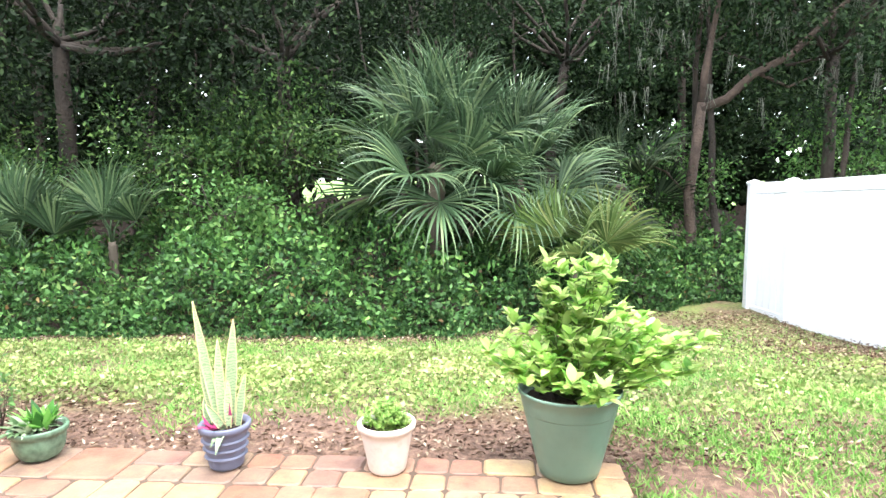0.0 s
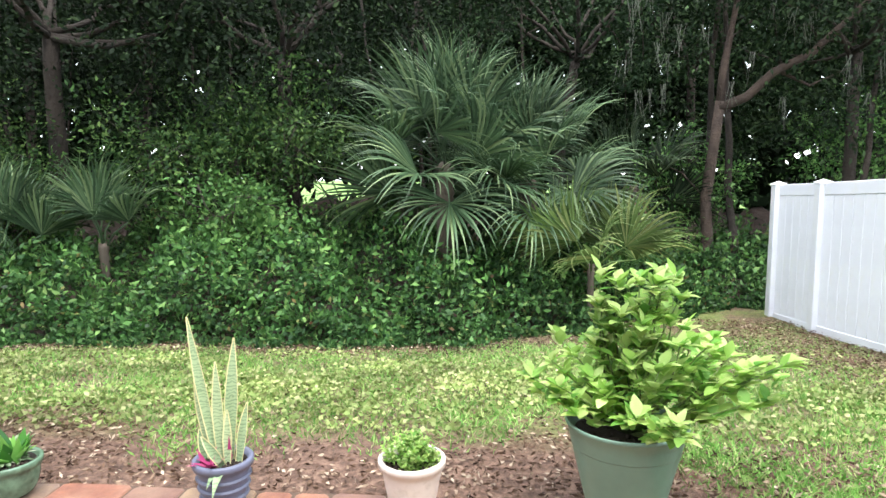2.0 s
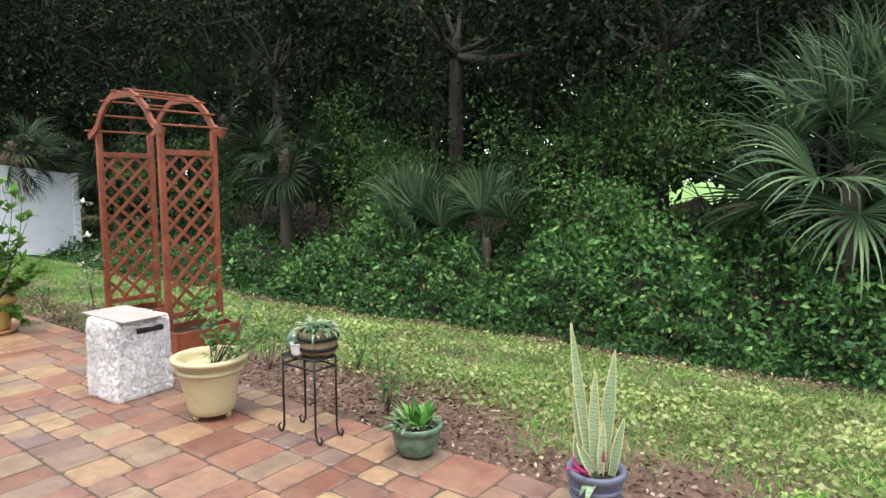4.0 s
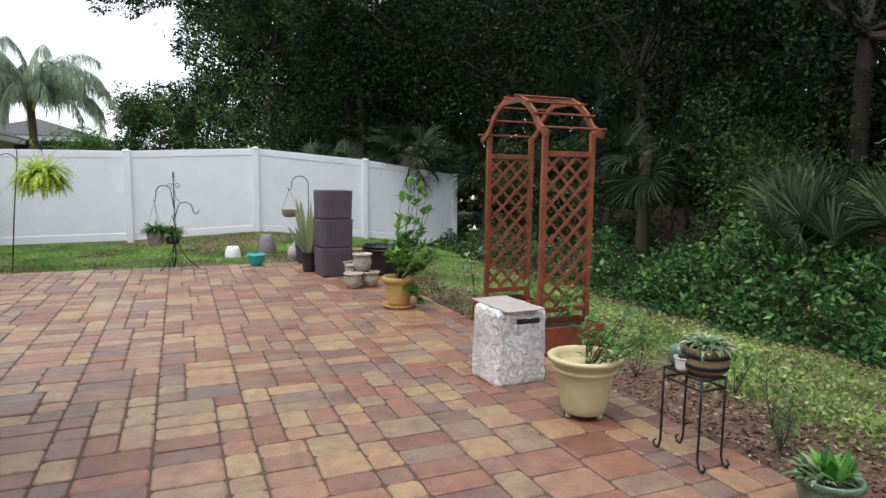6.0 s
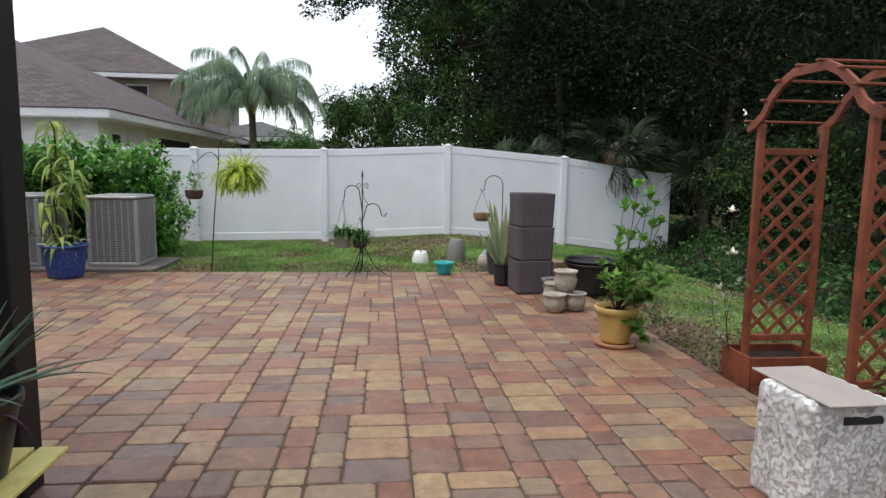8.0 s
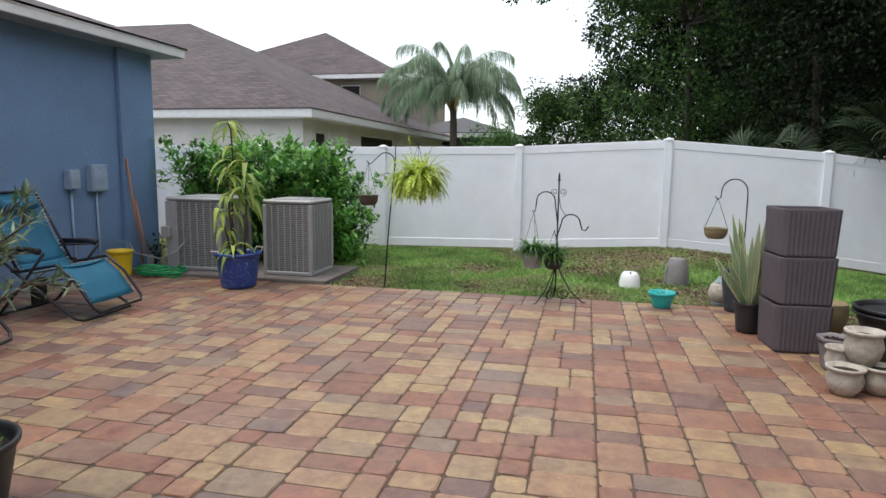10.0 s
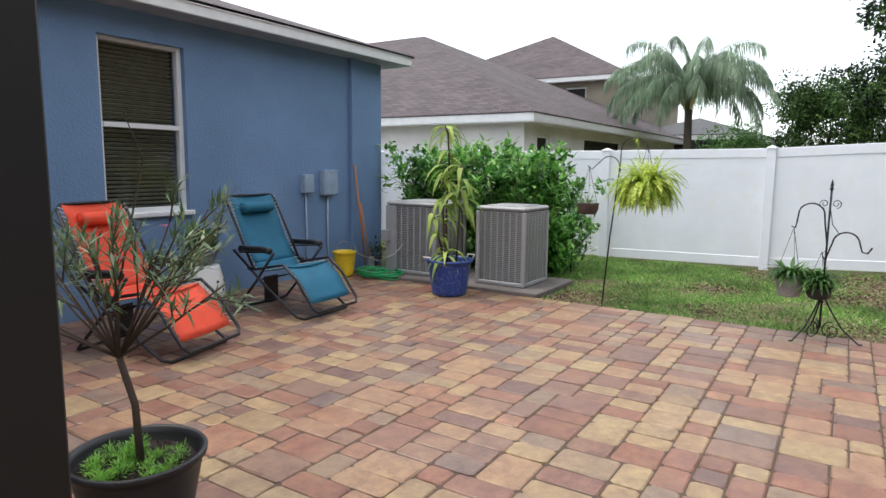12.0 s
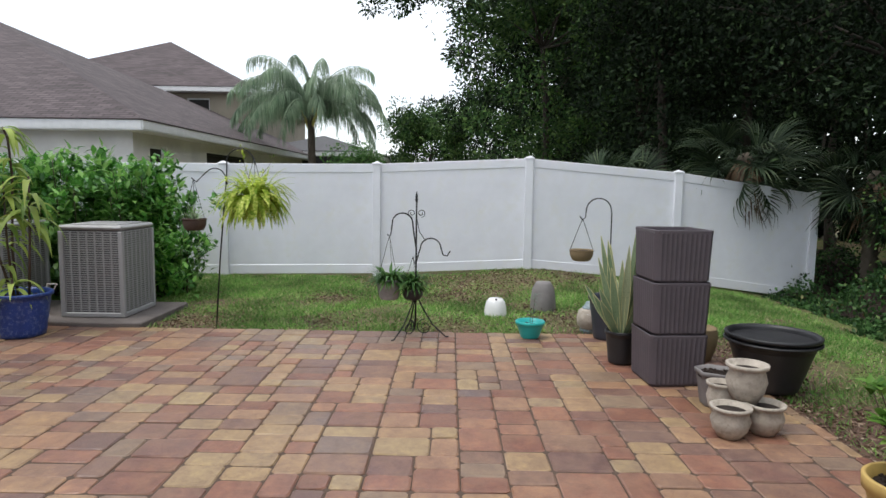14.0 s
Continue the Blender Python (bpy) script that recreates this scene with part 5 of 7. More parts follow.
    part("pale_leaves", spray(random.Random(7), (-0.03, -0.02, 0.14), 0.09, 0.02, 100, 0.085, 0.034, Geo(), 0.6, 0.9), "variegated", t, "pale green rosettes")


def wire_table():
    x0, x1, y0, y1, h = -2.95, -2.7, 2.88, 3.03, 0.44
    t = thing("plant_stand", (x0 + x1) / 2, (y0 + y1) / 2, 0, "square black wrought iron plant stand with curled feet", "plant stand")
    w, d = (x1 - x0) / 2, (y1 - y0) / 2
    for sx in (-1, 1):
        for sy in (-1, 1):
            g = Geo().tube([(sx * w, sy * d, h), (sx * w, sy * d, 0.25), (sx * w, sy * d, 0.05), (sx * (w + 0.015), sy * d, 0.008), (sx * (w + 0.04), sy * d, 0.008), (sx * (w + 0.05), sy * d, 0.03), (sx * (w + 0.035), sy * d, 0.045)], 0.006, 6)
            part("leg", g, "iron", t)
    g = Geo()
    for z in (h, h - 0.05):
        g.tube([(-w, -d, z), (w, -d, z), (w, d, z), (-w, d, z), (-w, -d, z)], 0.006, 6)
    for i in range(1, 10):
        k = -w + 2 * w * i / 10
        g.tube([(k, -d, h), (k, d, h)], 0.0025, 4)
        g.tube([(-w, k * d / w, h), (w, k * d / w, h)], 0.0025, 4)
    part("top", g, "iron", t, "woven wire top")
    t = thing("barrel_pot", -2.79, 2.99, 0.447, "small wooden barrel pot with variegated leaves on the stand", "plant pot")
    part("pot", pot_geo(0.1, 0.085, 0.13, rim=0.004, bulge=0.012, ribs=16, rib=0.012, n=64), "woven", t, "brown staves")
    part("hoop", Geo().lathe([(0.106, 0.03), (0.108, 0.036), (0.108, 0.046), (0.106, 0.05)], 32).lathe([(0.112, 0.085), (0.114, 0.09), (0.114, 0.1), (0.112, 0.105)], 32), "iron", t)
    part("leaves", spray(random.Random(9), (0, 0, 0.11), 0.09, 0.05, 130, 0.075, 0.035, Geo(), 0.7, 1.5), "variegated", t, "pale-edged leaves")
    t = thing("owl_pot", -2.93, 2.95, 0.447, "small glazed green and white owl pot on the stand", "ornament")
    part("body", Geo().lathe([(0.03, 0), (0.045, 0.02), (0.05, 0.05), (0.045, 0.08), (0.035, 0.095), (0.02, 0.11)], 20), "glazed_green", t)
    t = thing("cup_pot", -2.85, 2.9, 0.447, "small white ceramic cup on the stand", "ornament")
    part("cup", pot_geo(0.04, 0.03, 0.07, rim=0.003, lip=0.01), "white_glaze", t)
    part("sprig", spray(random.Random(3), (0, 0, 0.05), 0.02, 0.01, 20, 0.05, 0.018, Geo(), 1.0), "aloe", t)


def cream_pot():
    t = potted("cream_pot", -3.49, 2.79, 0.03, 0.183, 0.125, 0.335, "cream_pot", "wide cream plastic pot with a sparse rose bush", soil=0.72, rim=0.03, lip=0.03, body_label="cream pot with a banded rim")
    for a in (0.5, 2.6, 4.7):
        part("foot", Geo().lathe([(0.016, -0.03), (0.02, 0.0)], 10, c=(0.1 * math.cos(a), 0.1 * math.sin(a), 0)), "cream_pot", t)
    part("band", Geo().lathe([(0.179, 0.245), (0.19, 0.252), (0.192, 0.262), (0.184, 0.27)], 40), "cream_pot", t)
    shrub(t, 12, (0.02, 0, 0.24), [(0.15, 0.05, 0.5), (-0.05, 0.12, 0.62), (0.22, 0.1, 0.6), (0.3, 0.2, 0.52), (0.1, 0.25, 0.66), (0.02, -0.05, 0.5), (0.28, 0.02, 0.44), (0.0, 0.3, 0.6), (0.2, 0.25, 0.45), (-0.08, 0.1, 0.5)], 26, 0.045, 0.03, "bright", 0.005, spread=0.06)


def rough_box():
    """Upended block of white render with a hand slot and a loose board on top."""
    cx, cy, ang = -4.28, 2.72, 3.0
    t = thing("rough_box", cx, cy, 0, "pitted white rendered box with a dark hand slot, on the pavers", "box", rz=ang)
    rng = random.Random(8)
    sx, sy, sz = 0.36, 0.4, 0.505
    n = 34
    v, f, idx = [], [], {}

    def pt(i, j, k):
        if (i, j, k) in idx:
            return idx[(i, j, k)]
        p = Vector(((i / n - 0.5) * sx, (j / n - 0.5) * sy, k / n * sz))
        core = Vector((max(-sx / 2 + 0.035, min(sx / 2 - 0.035, p.x)), max(-sy / 2 + 0.035, min(sy / 2 - 0.035, p.y)), max(0.02, min(sz - 0.035, p.z))))
        d = p - core
        if d.length > 1e-5:
            p = core + d.normalized() * 0.035
        taper = 1.0 - 0.05 * (k / n)
        p = Vector((p.x * taper, p.y * taper, p.z))
        o = noise.noise(p * 22) * 0.006 + noise.noise(p * 60) * 0.008
        if d.length > 1e-5 and k > 0:
            p += d.normalized() * o
        idx[(i, j, k)] = len(v)
        v.append(tuple(p))
        return idx[(i, j, k)]
    for a in range(n):
        for b in range(n):
            for q in (((a, b, 0), (a, b + 1, 0), (a + 1, b + 1, 0), (a + 1, b, 0)), ((a, b, n), (a + 1, b, n), (a + 1, b + 1, n), (a, b + 1, n)),
                      ((a, 0, b), (a + 1, 0, b), (a + 1, 0, b + 1), (a, 0, b + 1)), ((a, n, b), (a, n, b + 1), (a + 1, n, b + 1), (a + 1, n, b)),
                      ((0, a, b), (0, a, b + 1), (0, a + 1, b + 1), (0, a + 1, b)), ((n, a, b), (n, a + 1, b), (n, a + 1, b + 1), (n, a, b + 1))):
                f.append(tuple(pt(*c) for c in q))
    part("body", Geo().add(v, f, True), "rough_white", t, "pitted white rendered body")
    g = Geo()
    # a dark rod set in the face paints the slot's shaded inside
    g.tube([(sx / 2 - 0.014, -0.045, 0.425), (sx / 2 - 0.014, 0.13, 0.425)], 0.0185, 12)
    part("hand_slot", g, "dark", t, "oblong hand slot, its shaded inside painted dark")
    t = thing("lid_board", cx, cy - 0.01, 0.506, "thin weathered grey-brown board lying on the box", "board", rz=ang - 1)
    part("board", Geo().box((-0.02, 0.0, 0.005), (0.5, 0.29, 0.008), ch=0.002), "board", t)


def arbor():
    t = thing("garden_arbor", -5.36, 3.56, -0.05, "red-stained wooden arbor with lattice sides and an arched slatted top", "arbor")
    X, Y, H = 0.485, 0.225, 1.8
    for sx in (-1, 1):
        for sy in (-1, 1):
            part("post", Geo().box((sx * X, sy * Y, H / 2), (0.04, 0.045, H), ch=0.004), "redwood", t)
        for z in (0.35, 1.62):
            part("crossbar", Geo().box((sx * X, 0, z), (0.035, 2 * Y - 0.045, 0.045), ch=0.003), "redwood", t)
        # lattice strips in two layers
        z0, z1, w = 0.37, 1.6, Y - 0.02
        for layer, s in ((0.007, 1), (-0.007, -1)):
            k = z0 - 2 * w
            while k < z1:
                pts = []
                a, b = (-w, k), (w, k + 2 * w)
                if b[1] > z0 and a[1] < z1:
                    if a[1] < z0:
                        a = (a[0] + (z0 - a[1]), z0)
                    if b[1] > z1:
                        b = (b[0] - (b[1] - z1), z1)
                    L = math.hypot(b[0] - a[0], b[1] - a[1])
                    if L > 0.04:
                        m = Euler((radians(45) * s, 0, 0)).to_matrix().to_4x4()
                        part("lattice_strip", Geo().box((sx * X + layer, s * (a[0] + b[0]) / 2, (a[1] + b[1]) / 2), (0.008, L, 0.026), m=m), "redwood", t)
                k += 0.152
    # arched side rails with flared shoulders
    for sy in (-1, 1):
        pts = [(-X - 0.1, H - 0.03), (-X - 0.02, H), (-X + 0.06, H + 0.05), (-X + 0.13, H + 0.15), (-X + 0.24, H + 0.235), (-0.14, H + 0.28), (0.14, H + 0.28), (X - 0.24, H + 0.235), (X - 0.13, H + 0.15), (X - 0.06, H + 0.05), (X + 0.02, H), (X + 0.1, H - 0.03)]
        v, f = [], []
        for i, (x, z) in enumerate(pts):
            d = Vector((pts[min(i + 1, 11)][0] - pts[max(i - 1, 0)][0], 0, pts[min(i + 1, 11)][1] - pts[max(i - 1, 0)][1])).normalized()
            nrm = Vector((-d.z, 0, d.x)) * 0.026
            for a, b in ((1, -1), (1, 1), (-1, 1), (-1, -1)):
                v.append((x + nrm.x * a, sy * (Y + 0.03) + 0.012 * b, z + nrm.z * a))
        for i in range(11):
            for j in range(4):
                f.append((i * 4 + j, i * 4 + (j + 1) % 4, i * 4 + 4 + (j + 1) % 4, i * 4 + 4 + j))
        f += [(3, 2, 1, 0), (44, 45, 46, 47)]
        part("arch_rail", Geo().add(v, f, False), "redwood", t, "curved red-stained rail")
    for x, z in ((-0.57, H + 0.01), (-0.4, H + 0.13), (-0.27, H + 0.235), (-0.08, H + 0.3), (0.1, H + 0.3), (0.27, H + 0.235), (0.4, H + 0.13), (0.57, H + 0.01)):
        part("top_slat", Geo().box((x, 0, z + 0.012), (0.035, 2 * Y + 0.14, 0.014), ch=0.003), "redwood", t)
    for sx in (-1, 1):
        g = Geo()
        w2, d2, hh = 0.17, 0.27, 0.25
        for c, s in (((0, -d2, hh / 2), (2 * w2, 0.02, hh)), ((0, d2, hh / 2), (2 * w2, 0.02, hh)), ((-w2, 0, hh / 2), (0.02, 2 * d2 - 0.02, hh)), ((w2, 0, hh / 2), (0.02, 2 * d2 - 0.02, hh)), ((0, 0, 0.03), (2 * w2 - 0.02, 2 * d2 - 0.02, 0.02))):
            g.box((c[0] + sx * (X + 0.02), c[1], c[2]), s, ch=0.003)
        p = part("planter_box", g, "redwood", t, "red-stained wooden planter box")
        part("soil", Geo().box((sx * (X + 0.02), 0, 0.19), (2 * w2 - 0.03, 2 * d2 - 0.03, 0.02)), "soil", p)
    # climbing plants
    for k, (x, y, z, tips) in enumerate((( -5.9, 3.25, 0.2, [(0.02, -0.05, 0.95), (0.1, 0.05, 0.6), (-0.08, -0.1, 0.35)]), (-4.8, 3.4, 0.22, [(-0.35, 0, 0.62), (0.12, 0.1, 0.3), (0.25, 0.3, 0.5), (0.0, 0.2, 0.22), (0.3, 0.0, 0.2)]))):
        c = thing("climbing_plant", x, y, z, "sparse pale-leaved climber growing up the red arbor" if k == 0 else "low leafy climber spreading from the arbor planter", "climbing plant")
        if k == 0:
            for fx, fz in ((0.03, 0.96), (0.08, 0.68), (-0.05, 0.42)):
                part("flower", spray(random.Random(int(fz * 100)), (fx, -0.07, fz), 0.005, 0.005, 9, 0.055, 0.026, Geo(), 0.6, 0.5), "petal", c, "white flower")
        shrub(c, 30 + k, (0, 0, 0), tips, 18, 0.07, 0.04, "variegated" if k == 0 else "bright", 0.004, spread=0.06)


def fringe_weeds():
    for i, (x, y, s) in enumerate([(-4.0, 3.6, 0.3), (-3.0, 3.75, 0.3), (-2.75, 3.5, 0.2), (-6.1, 3.7, 0.25), (-3.5, 4.0, 0.25), (-7.6, 3.5, 0.2)]):
        t = thing("weed", x, y, float(height(np.array([x]), np.array([y]))[0]), "leggy green weed at the edge of the mulch", "weed", "weeds by the paving")
        shrub(t, 60 + i, (0, 0, 0), dome_tips(60 + i, 6, (0, 0, s), s * 0.7, s * 0.7, s * 0.8, 0), 12, 0.05, 0.022, "bright", 0.003, spread=0.04)


def mustard_pot():
    t = potted("mustard_pot", -6.75, 2.76, 0.03, 0.162, 0.11, 0.3, "mustard_pot", "mustard clay pot on a terracotta saucer with a leafy young tree", soil=0.85, rim=0.014, lip=0.06, body_label="mustard yellow clay pot")
    part("saucer", Geo().lathe([(0.13, -0.03), (0.165, -0.025), (0.175, 0.01), (0.165, 0.01), (0.14, -0.01)], 36), "terracotta", t, "terracotta saucer")
    rosettes(t, 21, (0, 0, 0.25), [(0.02, 0.12, 1.3), (0.05, 0.2, 1.22), (-0.04, 0.3, 1.16), (0.06, 0.16, 1.08), (0, 0.02, 1.12), (0.05, 0.32, 1.0)], 9, 0.1, 0.055, "citrus")
    rosettes(t, 22, (0, 0, 0.25), dome_tips(5, 24, (0.03, 0.12, 0.56), 0.34, 0.36, 0.24, -0.8), 9, 0.085, 0.045, "citrus", name="lower_leaves")
    rosettes(t, 23, (0.1, 0.1, 0.25), [(0.16, 0.12, 0.12), (0.2, 0.02, 0.2), (0.14, 0.2, 0.05)], 9, 0.08, 0.045, "citrus", name="trailing_leaves")


def stacked_planters():
    base_me = None
    for i in range(3):
        t = thing("square_planter", -9.12, 2.6, i * 0.39, "tall ribbed brown-grey square planter in a stack of three", "planter", "stacked planters", rz=4 + 2 * (i % 2))
        g = Geo()
        s = 0.212
        prof = [(s * 0.93, 0.0), (s * 0.98, 0.02), (s * 1.02, 0.3), (s * 1.03, 0.362), (s * 1.04, 0.366), (s * 1.04, 0.385), (s * 1.02, 0.39), (s * 0.99, 0.385), (s * 0.97, 0.3)]
        for r, z in prof:
            for j in range(144):
                side, k = divmod(j, 36)
                u = -1 + 2 * (k + 0.5) / 36
                c = 0.16
                w = 1 + (0.022 if (k % 3 == 0 and 0.01 < z < 0.363) else 0)
                x, y = r * w, r * u
                e = max(0, abs(u) - (1 - c))
                if e:
                    x -= r * (c - math.sqrt(max(0, c * c - e * e)))
                a = side * math.pi / 2
                g.v.append((x * math.cos(a) - y * math.sin(a), x * math.sin(a) + y * math.cos(a), z))
        for q in range(len(prof) - 1):
            for j in range(144):
                g.f.append((q * 144 + j, q * 144 + (j + 1) % 144, (q + 1) * 144 + (j + 1) % 144, (q + 1) * 144 + j))
                g.s.append(False)
        g.f.append(tuple(range(144))[::-1])
        g.s.append(False)
        part("planter", g, "ribbed_pot", t)


def pot_corner():
    # grey hexagonal pot, four-cup planter, tub and basket
    t = potted("grey_pot", -8.53, 2.73, 0, 0.13, 0.095, 0.25, "grey_pot", "grey six-sided pot with bare soil", soil=0.88, n=6, rim=0.012)
    t = thing("strawberry_planter", -8.1, 2.69, 0, "weathered stone planter of four joined cups", "planter")
    for i, (dx, dy, z, r, h) in enumerate(((0.12, -0.1, 0, 0.115, 0.19), (0.06, 0.13, 0, 0.115, 0.19), (-0.12, -0.06, 0.06, 0.085, 0.2), (-0.02, 0.05, 0.17, 0.12, 0.24))):
        prof = [(r * 0.55, z), (r * 0.85, z + h * 0.25), (r, z + h * 0.55), (r * 0.86, z + h * 0.82), (r * 0.9, z + h * 0.88), (r * 1.04, z + h * 0.92), (r * 1.04, z + h), (r * 0.88, z + h), (r * 0.8, z + h * 0.8)]
        c = part("cup", Geo().lathe(prof, 28, c=(dx, dy, 0)), "stone_pot", t, "round stone cup")
        part("soil", Geo().lathe([(r * 0.8, z + h * 0.78), (r * 0.82, z + h * 0.84)], 20, c=(dx, dy, 0)), "soil", c)
    t = thing("black_tub", -8.92, 3.3, 0.0, "large empty black plastic tub on the grass", "tub")
    part("tub", pot_geo(0.31, 0.19, 0.42, rim=0.018, lip=0.03), "black_plastic", t)
    part("rim", Geo().lathe([(0.318, 0.355), (0.333, 0.36), (0.335, 0.372), (0.32, 0.376)], 40), "black_plastic", t)
    t = thing("woven_pot", -9.7, 3.08, 0.0, "round ridged straw-coloured pot", "plant pot")
    g = Geo()
    prof = []
    for i in range(14):
        z = i * 0.02
        r = 0.105 + 0.045 * math.sin(i / 13 * 2.2)
        prof += [(r - 0.006, z), (r, z + 0.01)]
    g.lathe(prof + [(0.13, 0.285), (0.12, 0.26)], 32)
    part("pot", g, "woven", t)
    # snake plant in black pot
    t = potted("black_pot", -9.55, 2.36, 0, 0.125, 0.1, 0.28, "black_plastic", "black nursery pot with a tall striped snake plant", soil=0.9, rim=0.01)
    g, e = Geo(), Geo()
    rng = random.Random(14)
    for i in range(24):
        a = rng.uniform(0, 6.28)
        k = rng.uniform(0.1, 0.45) if i < 15 else rng.uniform(0.6, 1.2)
        L = rng.uniform(0.55, 0.92) if i < 15 else rng.uniform(0.4, 0.6)
        sword(g, e, (0.05 * math.cos(a), 0.05 * math.sin(a), 0.24), (k * math.cos(a), k * math.sin(a), 1.4), (1, 0.4 * math.sin(a * 3), 0.1), L, 0.062)
    part("snake_leaves", g, "snake", t, "banded sword-shaped leaves")
    part("leaf_edging", e, "cream_margin", t, "pale yellow leaf edges")
    t = potted("dark_blue_pot", -10.4, 2.47, 0, 0.19, 0.14, 0.42, "navy_pot", "tall dark blue-grey plastic pot, behind the snake plant", soil=0.6, rim=0.012)
    # owl jar
    t = thing("owl_jar", -10.72, 2.36, -0.03, "speckled stone owl jar with a blue cap and base", "ornament")
    part("body", Geo().lathe([(0.08, 0.04), (0.125, 0.09), (0.135, 0.16), (0.115, 0.24), (0.06, 0.28)], 28), "stone_pot", t, "speckled stone body")
    part("foot", Geo().lathe([(0.07, 0.0), (0.095, 0.02), (0.1, 0.05), (0.09, 0.06)], 24), "speckle", t, "blue glazed base")
    part("cap", Geo().lathe([(0.085, 0.26), (0.08, 0.275), (0.055, 0.3), (0.045, 0.33), (0.02, 0.335)], 24), "speckle", t, "blue glazed cap")
    for s in (-1, 1):
        part("eye", Geo().tube([(0.1, s * 0.035, 0.2), (0.112, s * 0.037, 0.2)], 0.024, 12), "white_glaze", t)
    part("beak", Geo().tube([(0.1, 0, 0.19), (0.125, 0, 0.16)], 0.012, 8, 0.002), "terracotta", t)
    t = potted("turquoise_bowl", -10.37, 1.7, 0, 0.13, 0.085, 0.17, "teal", "small turquoise plastic bowl with bare twigs", soil=0.7, rim=0.012)
    part("twigs", Geo().tube([(0.0, 0, 0.1), (0.02, 0.0, 0.3)], 0.003, 5).tube([(0.03, 0.01, 0.1), (0.02, 0.04, 0.42)], 0.003, 5), "stem", t)
    part("leaves", spray(random.Random(11), (0.02, 0.03, 0.2), 0.01, 0.22, 26, 0.09, 0.012, Geo(), 0.6), "aloe", t, "thin grey-green leaves")
    t = thing("white_upturned_pot", -11.55, 1.45, float(height(np.array([-11.5]), np.array([1.45]))[0]), "chipped white pot lying upside down on the grass", "plant pot")
    part("pot", Geo().lathe([(0.135, 0.0), (0.135, 0.02), (0.125, 0.1), (0.105, 0.17), (0.08, 0.2)], 28), "white_glaze", t)
    part("crack", Geo().box((0.06, 0.0, 0.197), (0.06, 0.02, 0.012)), "dark", t)
    t = thing("grey_urn", -11.88, 2.05, float(height(np.array([-11.9]), np.array([2.0]))[0]), "grey stoneware urn upside down on the grass", "urn")
    part("urn", Geo().lathe([(0.15, 0.0), (0.155, 0.03), (0.15, 0.15), (0.13, 0.27), (0.1, 0.33), (0.09, 0.35)], 30), "grey_pot", t)


def hang_pot(name, x, y, z_hook, z_pot, r, h, mat, label, wires=3, soil=True):
    """A pot or basket hung by thin wires; z_pot is its base."""
    t = thing(name, x, y, z_pot, label, "hanging basket")
    part("basket", pot_geo(r, r * 0.75, h, rim=0.006, lip=0.015, bulge=0.01), mat, t)
    if soil:
        part("soil", soil_geo(r * 0.9, h * 0.85, 3), "soil", t)
    g = Geo()
    for i in range(wires):
        a = 2 * math.pi * i / wires + 0.4
        g.tube([(r * math.cos(a), r * math.sin(a), h - 0.01), (0, 0, z_hook - z_pot)], 0.0025, 4)
    part("hanger", g, "iron", t, "thin wire hanger")
    return t


def arc(c, r, a0, a1, n=12, plane=(1, 0)):
    """Points on an arc in an upright plane whose level axis is plane."""
    return [(c[0] + plane[0] * r * math.cos(a0 + (a1 - a0) * i / n), c[1] + plane[1] * r * math.cos(a0 + (a1 - a0) * i / n), c[2] + r * math.sin(a0 + (a1 - a0) * i / n)) for i in range(n + 1)]


def spiral(c, r, a0, turns, plane=(0, 1), n=22):
    out = []
    for i in range(n + 1):
        t = i / n
        a, k = a0 + turns * 2 * math.pi * t, r * (1 - 0.75 * t)
        out.append((c[0] + plane[0] * k * math.cos(a), c[1] + plane[1] * k * math.cos(a), c[2] + k * math.sin(a)))
    return out


